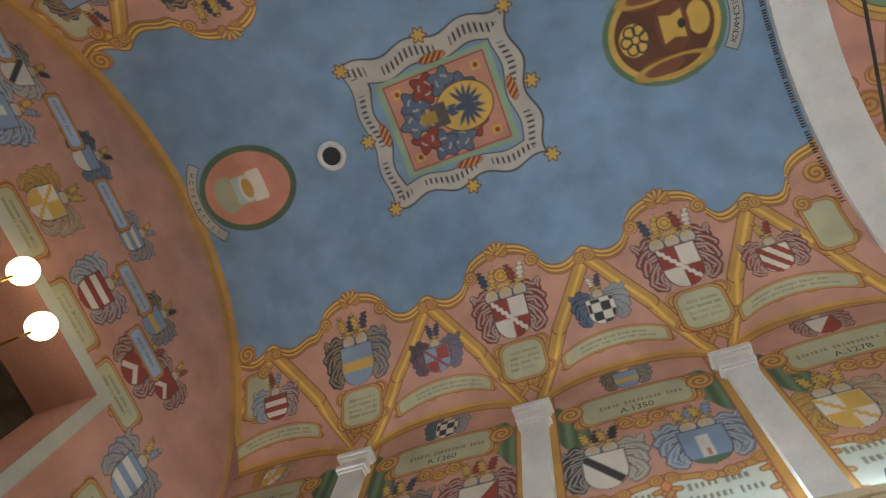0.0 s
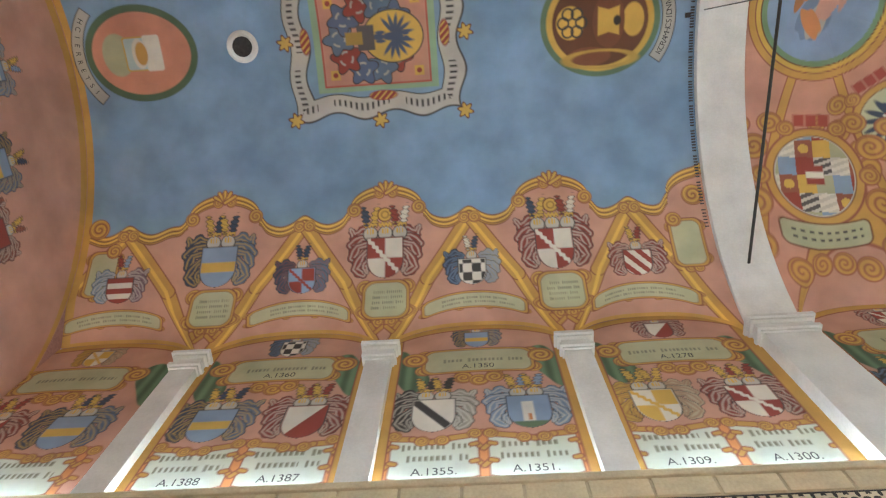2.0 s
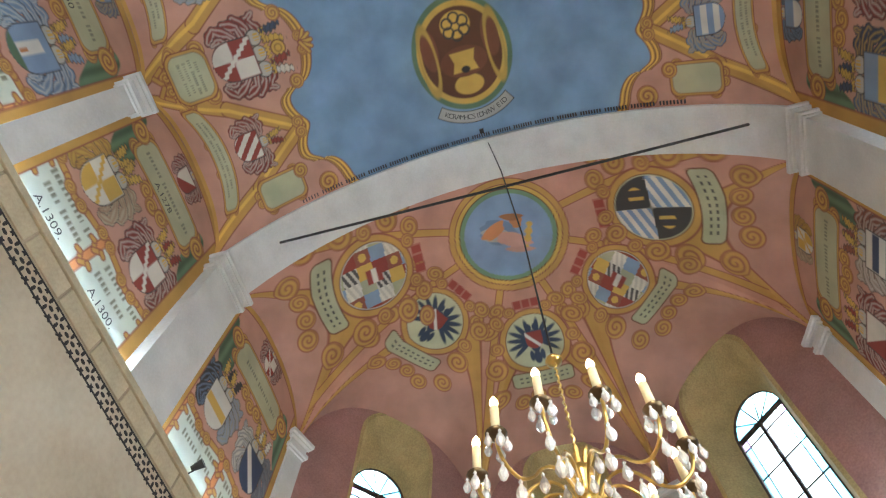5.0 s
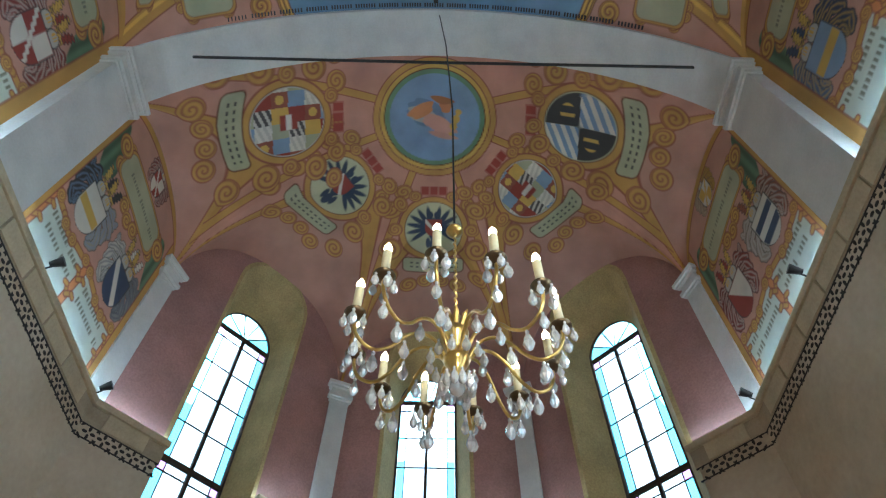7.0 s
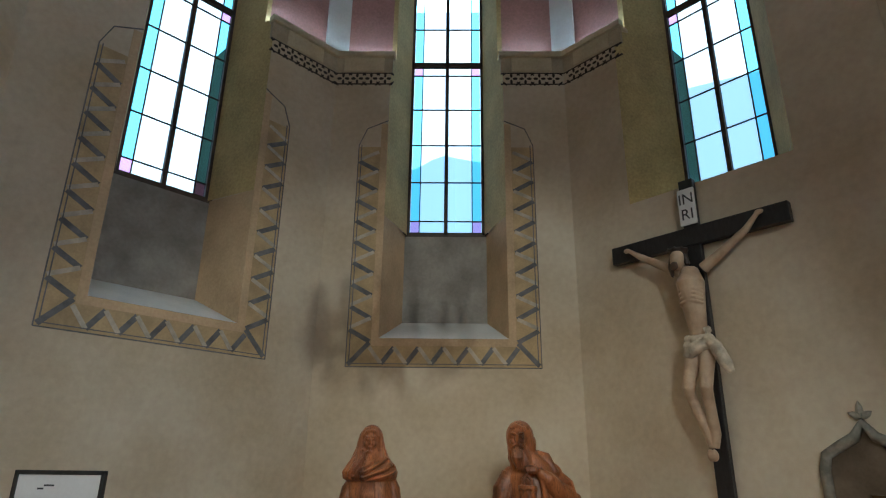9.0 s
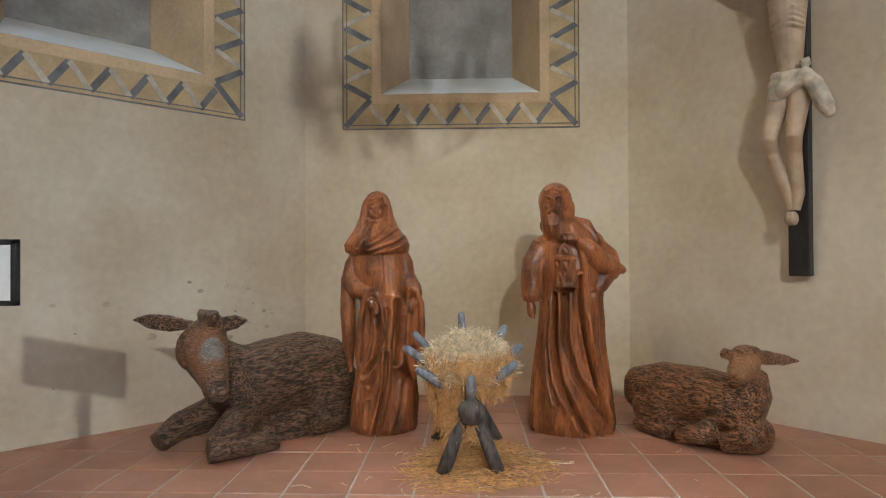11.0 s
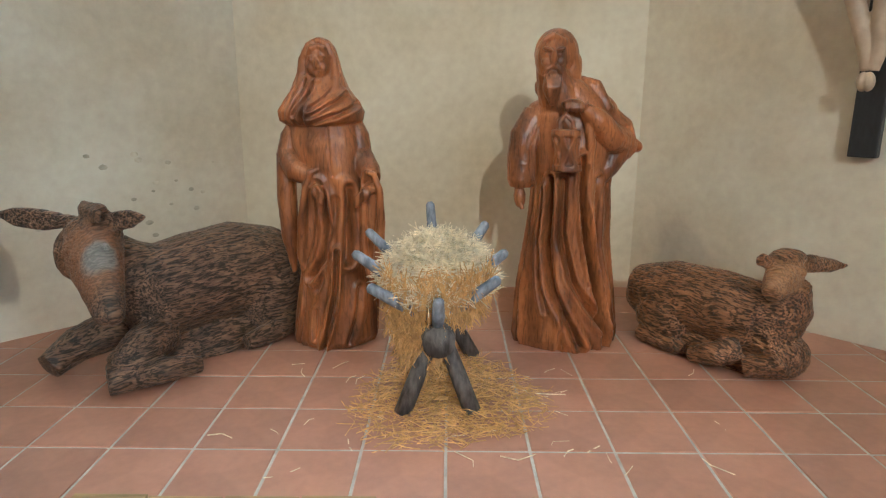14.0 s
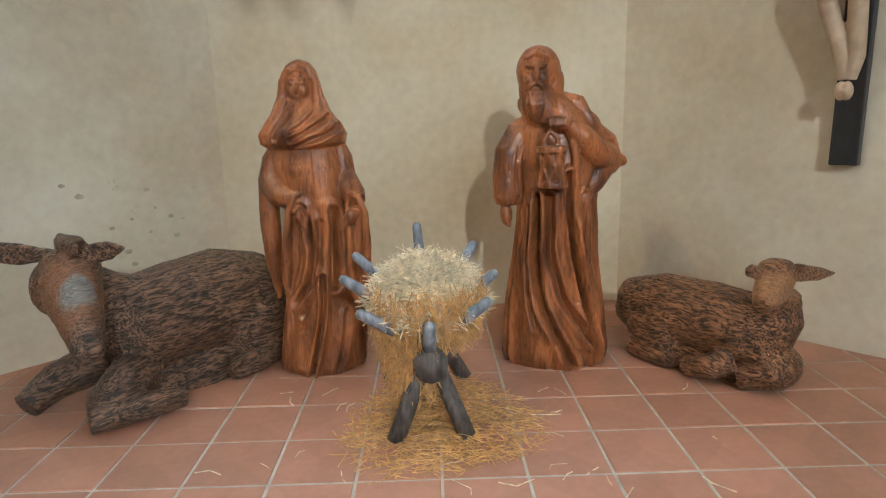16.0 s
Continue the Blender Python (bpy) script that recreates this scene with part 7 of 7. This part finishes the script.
for a, l in ((90, 0.11), (150, 0.08), (30, 0.08)):
    d = Vector((math.cos(radians(a)), 0, math.sin(radians(a))))
    p = Vector((0, -0.015, 1.49))
    tube(bm, [FN @ (p + d * t * l) for t in (0, 0.35, 0.7, 1.0)], [0.008, 0.026, 0.02, 0.003], 8)
part("leaf_finial", bm, M_STONE, nic)
for sx in (-1, 1):
    bm = bmesh.new()
    for k in range(4):
        a = k * math.pi / 2 + 0.78
        tube(bm, [FN @ Vector((sx * 0.36 + t * 0.06 * math.cos(a), -0.012, 0.80 + t * 0.06 * math.sin(a))) for t in (0.1, 0.6, 1.0)], [0.006, 0.018, 0.004], 6)
    part("rosette", bm, M_STONE, nic)
part("chalice", lathe(bmesh.new(), [(0.05, 0), (0.045, 0.01), (0.012, 0.03), (0.012, 0.07), (0.05, 0.11), (0.055, 0.15)], FN @ Vector((0.02, -0.05 + 0.03, 0.87)), 16), M_DBRASS, nic, "dark metal vessel on the sill")

# information stand
sg = thing("information_stand", "steel post stand with a framed white notice", "sign stand")
SX, SY = 4.60, 2.47
part("post", tube(bmesh.new(), [(SX, SY - 0.03, 0.02), (SX, SY - 0.03, 0.90)], 0.024, 16), M_CHROME, sg, smooth=True)
part("base", lathe(bmesh.new(), [(0.16, 0), (0.16, 0.012), (0.05, 0.03), (0.03, 0.05)], (SX, SY - 0.03, 0), 24), M_CHROME, sg, smooth=True)
part("clip", box(bmesh.new(), SX - 0.04, SX + 0.03, SY - 0.06, SY + 0.0, 0.80, 0.87, None, 0.006), M_IRON, sg)
part("neck", tube(bmesh.new(), [(SX, SY - 0.03, 0.88), (SX, SY - 0.03, 0.93)], 0.011, 10), M_CHROME, sg)
part("board", box(bmesh.new(), SX - 0.008, SX + 0.01, SY - 0.215, SY + 0.215, 0.92, 1.145, None, 0.002), M_PAPER, sg)
for a, b, z0, z1 in ((-0.225, 0.225, 1.135, 1.155), (-0.225, 0.225, 0.91, 0.93), (-0.225, -0.205, 0.91, 1.155), (0.205, 0.225, 0.91, 1.155)):
    part("frame", box(bmesh.new(), SX - 0.016, SX + 0.012, SY + a, SY + b, z0, z1, None, 0.003), M_IRON, sg)
bm = bmesh.new()
for y0, y1, z in ((0.07, 0.10, 1.07), (0.02, 0.07, 1.085), (0.0, 0.06, 1.0), (-0.09, 0.06, 0.985), (-0.15, 0.10, 0.955)):
    box(bm, SX - 0.0105, SX - 0.0085, SY + y0, SY + y1, z - 0.004, z + 0.004)
part("printed_lines", bm, M_INK, sg, "plain dark bars of small print")

# small spotlights on the ledge
for f, s in ((F_N, 0.1), (F_N, 1.55), (F_S, 0.15), (F_S, 1.6)):
    sp = thing("spotlight", "small black spotlight clamped on the ledge", "spotlight", "ledge spotlights")
    part("bracket", tube(bmesh.new(), [f @ Vector((s, -0.03, Z_LEDGE)), f @ Vector((s, -0.08, Z_LEDGE + 0.03)), f @ Vector((s, -0.10, Z_LEDGE + 0.07))], 0.008, 8), M_IRON, sp)
    part("head", cone(bmesh.new(), f @ Vector((s, -0.05, Z_LEDGE + 0.06)), f @ Vector((s, -0.15, Z_LEDGE + 0.11)), 0.025, 0.045, 14), M_IRON, sp)

# round opening in the vault, small black box at the arch
vh = thing("vault_opening", "round bell-rope opening with a white rim, its dark a painted disc", "opening")
part("rim", lathe(bmesh.new(), [(0.20, 0.03), (0.205, 0.0), (0.17, -0.012), (0.13, 0.0), (0.13, 0.05)], (-3.32, C, Z_TOP - 0.01), 28), M_WHITE, vh, smooth=True)
# flat black disc instead of a shaft; the hole's shade is its colour
part("shaft", lathe(bmesh.new(), [(0.128, -0.005), (0.128, 0.0)], (-3.32, C, Z_TOP - 0.012), 24), M_BLACK, vh)
tagged(part("junction_box", box(bmesh.new(), 2.34, 2.40, C - 0.03, C + 0.03, Z_TOP - 0.05, Z_TOP, None, 0.004), M_IRON), "small black junction box on the vault", "box")

# ---- chandelier ----
ch = thing("chandelier", "gilt twelve-arm chandelier with lit candles and crystal drops", "chandelier")
CX, CY, CZ = 2.49, 0.40, 3.43
part("cable", tube(bmesh.new(), [(CX, CY, CZ + 1.06), (CX + 0.01, CY, 6.5), (CX + 0.02, CY + 0.06, 8.5), (CX + 0.05, C - 0.05, Z_TOP - 0.1)], 0.007, 6), M_IRON, ch)
part("canopy", lathe(bmesh.new(), [(0.015, 0.03), (0.045, 0.02), (0.05, 0.0), (0.02, -0.02)], (CX, CY, CZ + 1.06), 16), M_BRASS, ch, smooth=True)
part("chain", tube(bmesh.new(), [(CX + 0.006 * math.sin(k * 1.9), CY + 0.006 * math.cos(k * 1.9), CZ + 0.30 + 0.76 * k / 40) for k in range(41)], 0.007, 6), M_BRASS, ch)
part("stem", lathe(bmesh.new(), [(0.012, -0.22), (0.03, -0.20), (0.018, -0.17), (0.05, -0.12), (0.062, -0.09), (0.03, -0.05), (0.022, -0.02), (0.03, 0.0), (0.055, 0.06), (0.06, 0.09), (0.03, 0.13), (0.018, 0.17), (0.022, 0.21), (0.01, 0.23)], (CX, CY, CZ + 0.08), 24), M_BRASS, ch, smooth=True)
bm = bmesh.new()
for k in range(8):
    a = k * math.pi / 4
    tube(bm, [(CX + 0.035 * math.cos(a), CY + 0.035 * math.sin(a), CZ + 0.20), (CX + 0.06 * math.cos(a), CY + 0.06 * math.sin(a), CZ + 0.26), (CX + 0.075 * math.cos(a), CY + 0.075 * math.sin(a), CZ + 0.28)], [0.012, 0.014, 0.003], 6)
part("leaf_crown", bm, M_BRASS, ch)
part("finial", ball(bmesh.new(), (CX, CY, CZ - 0.175), 0.034, 14, 10), M_CRYSTAL, ch, smooth=True)
def drop_mesh(nm, prof):
    bm = lathe(bmesh.new(), prof, (0, 0, 0), 8)
    me = bpy.data.meshes.new(nm)
    bm.to_mesh(me)
    bm.free()
    me.materials.append(M_CRYSTAL)
    return me
me_drop = drop_mesh("crystal_drop", [(0.002, 0.0), (0.006, -0.008), (0.004, -0.016), (0.012, -0.035), (0.016, -0.052), (0.010, -0.068), (0.002, -0.076)])
def hung(parent, p, s=1.0):
    ob = new("crystal_drop", me_drop)
    ob.parent = parent
    ob.location, ob.scale, ob.rotation_euler = p, (s, s, s), (0, 0, random.random() * 6)
RA = 0.475
for k in range(12):
    a = 2 * math.pi * (k + 0.5) / 12 + 0.06
    ux, uy = math.cos(a), math.sin(a)
    def P3(r, z):
        return (CX + ux * r, CY + uy * r, CZ + z)
    ctrl = [(0.05, -0.01), (0.10, 0.08), (0.17, 0.105), (0.24, 0.055), (0.30, -0.03), (0.37, -0.075), (0.435, -0.04), (0.47, 0.03), (RA, 0.10)]
    fine = []
    for q in range(len(ctrl) - 1):
        for t in (0, 0.25, 0.5, 0.75):
            p0, p1, p2, p3 = ctrl[max(q - 1, 0)], ctrl[q], ctrl[q + 1], ctrl[min(q + 2, len(ctrl) - 1)]
            fine.append(tuple(0.5 * (2 * p1[j] + (p2[j] - p0[j]) * t + (2 * p0[j] - 5 * p1[j] + 4 * p2[j] - p3[j]) * t * t + (3 * p1[j] - p0[j] - 3 * p2[j] + p3[j]) * t ** 3) for j in (0, 1)))
    fine.append(ctrl[-1])
    arm = part("arm", tube(bmesh.new(), [P3(r, z) for r, z in fine], 0.0085, 8), M_BRASS, ch, smooth=True)
    cup = part("drip_cup", lathe(bmesh.new(), [(0.01, -0.02), (0.035, 0.0), (0.05, 0.012), (0.047, 0.016), (0.02, 0.012), (0.018, 0.04)], P3(RA, 0.105), 16), M_DBRASS, ch, smooth=True)
    can = part("candle", lathe(bmesh.new(), [(0.0205, 0), (0.0205, 0.15), (0.016, 0.156)], P3(RA, 0.145), 14), M_CANDLE, ch, smooth=True)
    part("bulb", lathe(bmesh.new(), [(0.007, 0.0), (0.017, 0.012), (0.020, 0.028), (0.015, 0.05), (0.006, 0.07), (0.001, 0.078)], P3(RA, 0.300), 12), M_BULB, can, "glowing flame bulb", smooth=True)
    for q in range(5):
        b_ = a + q * 1.2566
        c_ = P3(RA, 0.10)
        hung(ch, (c_[0] + 0.046 * math.cos(b_), c_[1] + 0.046 * math.sin(b_), c_[2] - 0.0), 1.15 + 0.25 * (q % 2))
    hung(ch, P3(0.37, -0.085), 1.6)
    hung(ch, P3(0.455, -0.035), 1.4)
    hung(ch, P3(0.24, 0.03), 1.5)
    hung(ch, P3(0.12, 0.03), 1.3)
    hung(ch, P3(0.065, -0.11), 1.3)

# painted twig on the north-east wall and hollow patches of missing plaster
def patch(f, s, z, r, seed):
    rng = random.Random(seed)
    bm = bmesh.new()
    n = 16
    c_ = bm.verts.new(f @ Vector((s, -0.0022, z)))
    rim = [bm.verts.new(f @ Vector((s + r * rng.uniform(0.8, 1.05) * math.cos(2 * math.pi * k / n), -0.002, z + r * rng.uniform(0.55, 0.72) * math.sin(2 * math.pi * k / n)))) for k in range(n)]
    for k in range(n):
        bm.faces.new((c_, rim[k], rim[(k + 1) % n]))
    tagged(part("plaster_patch", bm, M_STAIN), "worn patch of stained bare plaster on the wall", "plaster patch")
M_STAIN = mat("damp_stained_plaster", (0.50, 0.42, 0.30), 0.95, 0.2, 14, 0.4, 40)
rs = random.Random(9)
for k in range(26):
    patch(F_NE, rs.gauss(0.55, 0.3) if k % 2 else rs.uniform(0.1, 2.4), min(1.2, abs(rs.gauss(0.55, 0.22)) + 0.1), rs.uniform(0.006, 0.026) * (1.6 if k % 9 == 0 else 1), k)
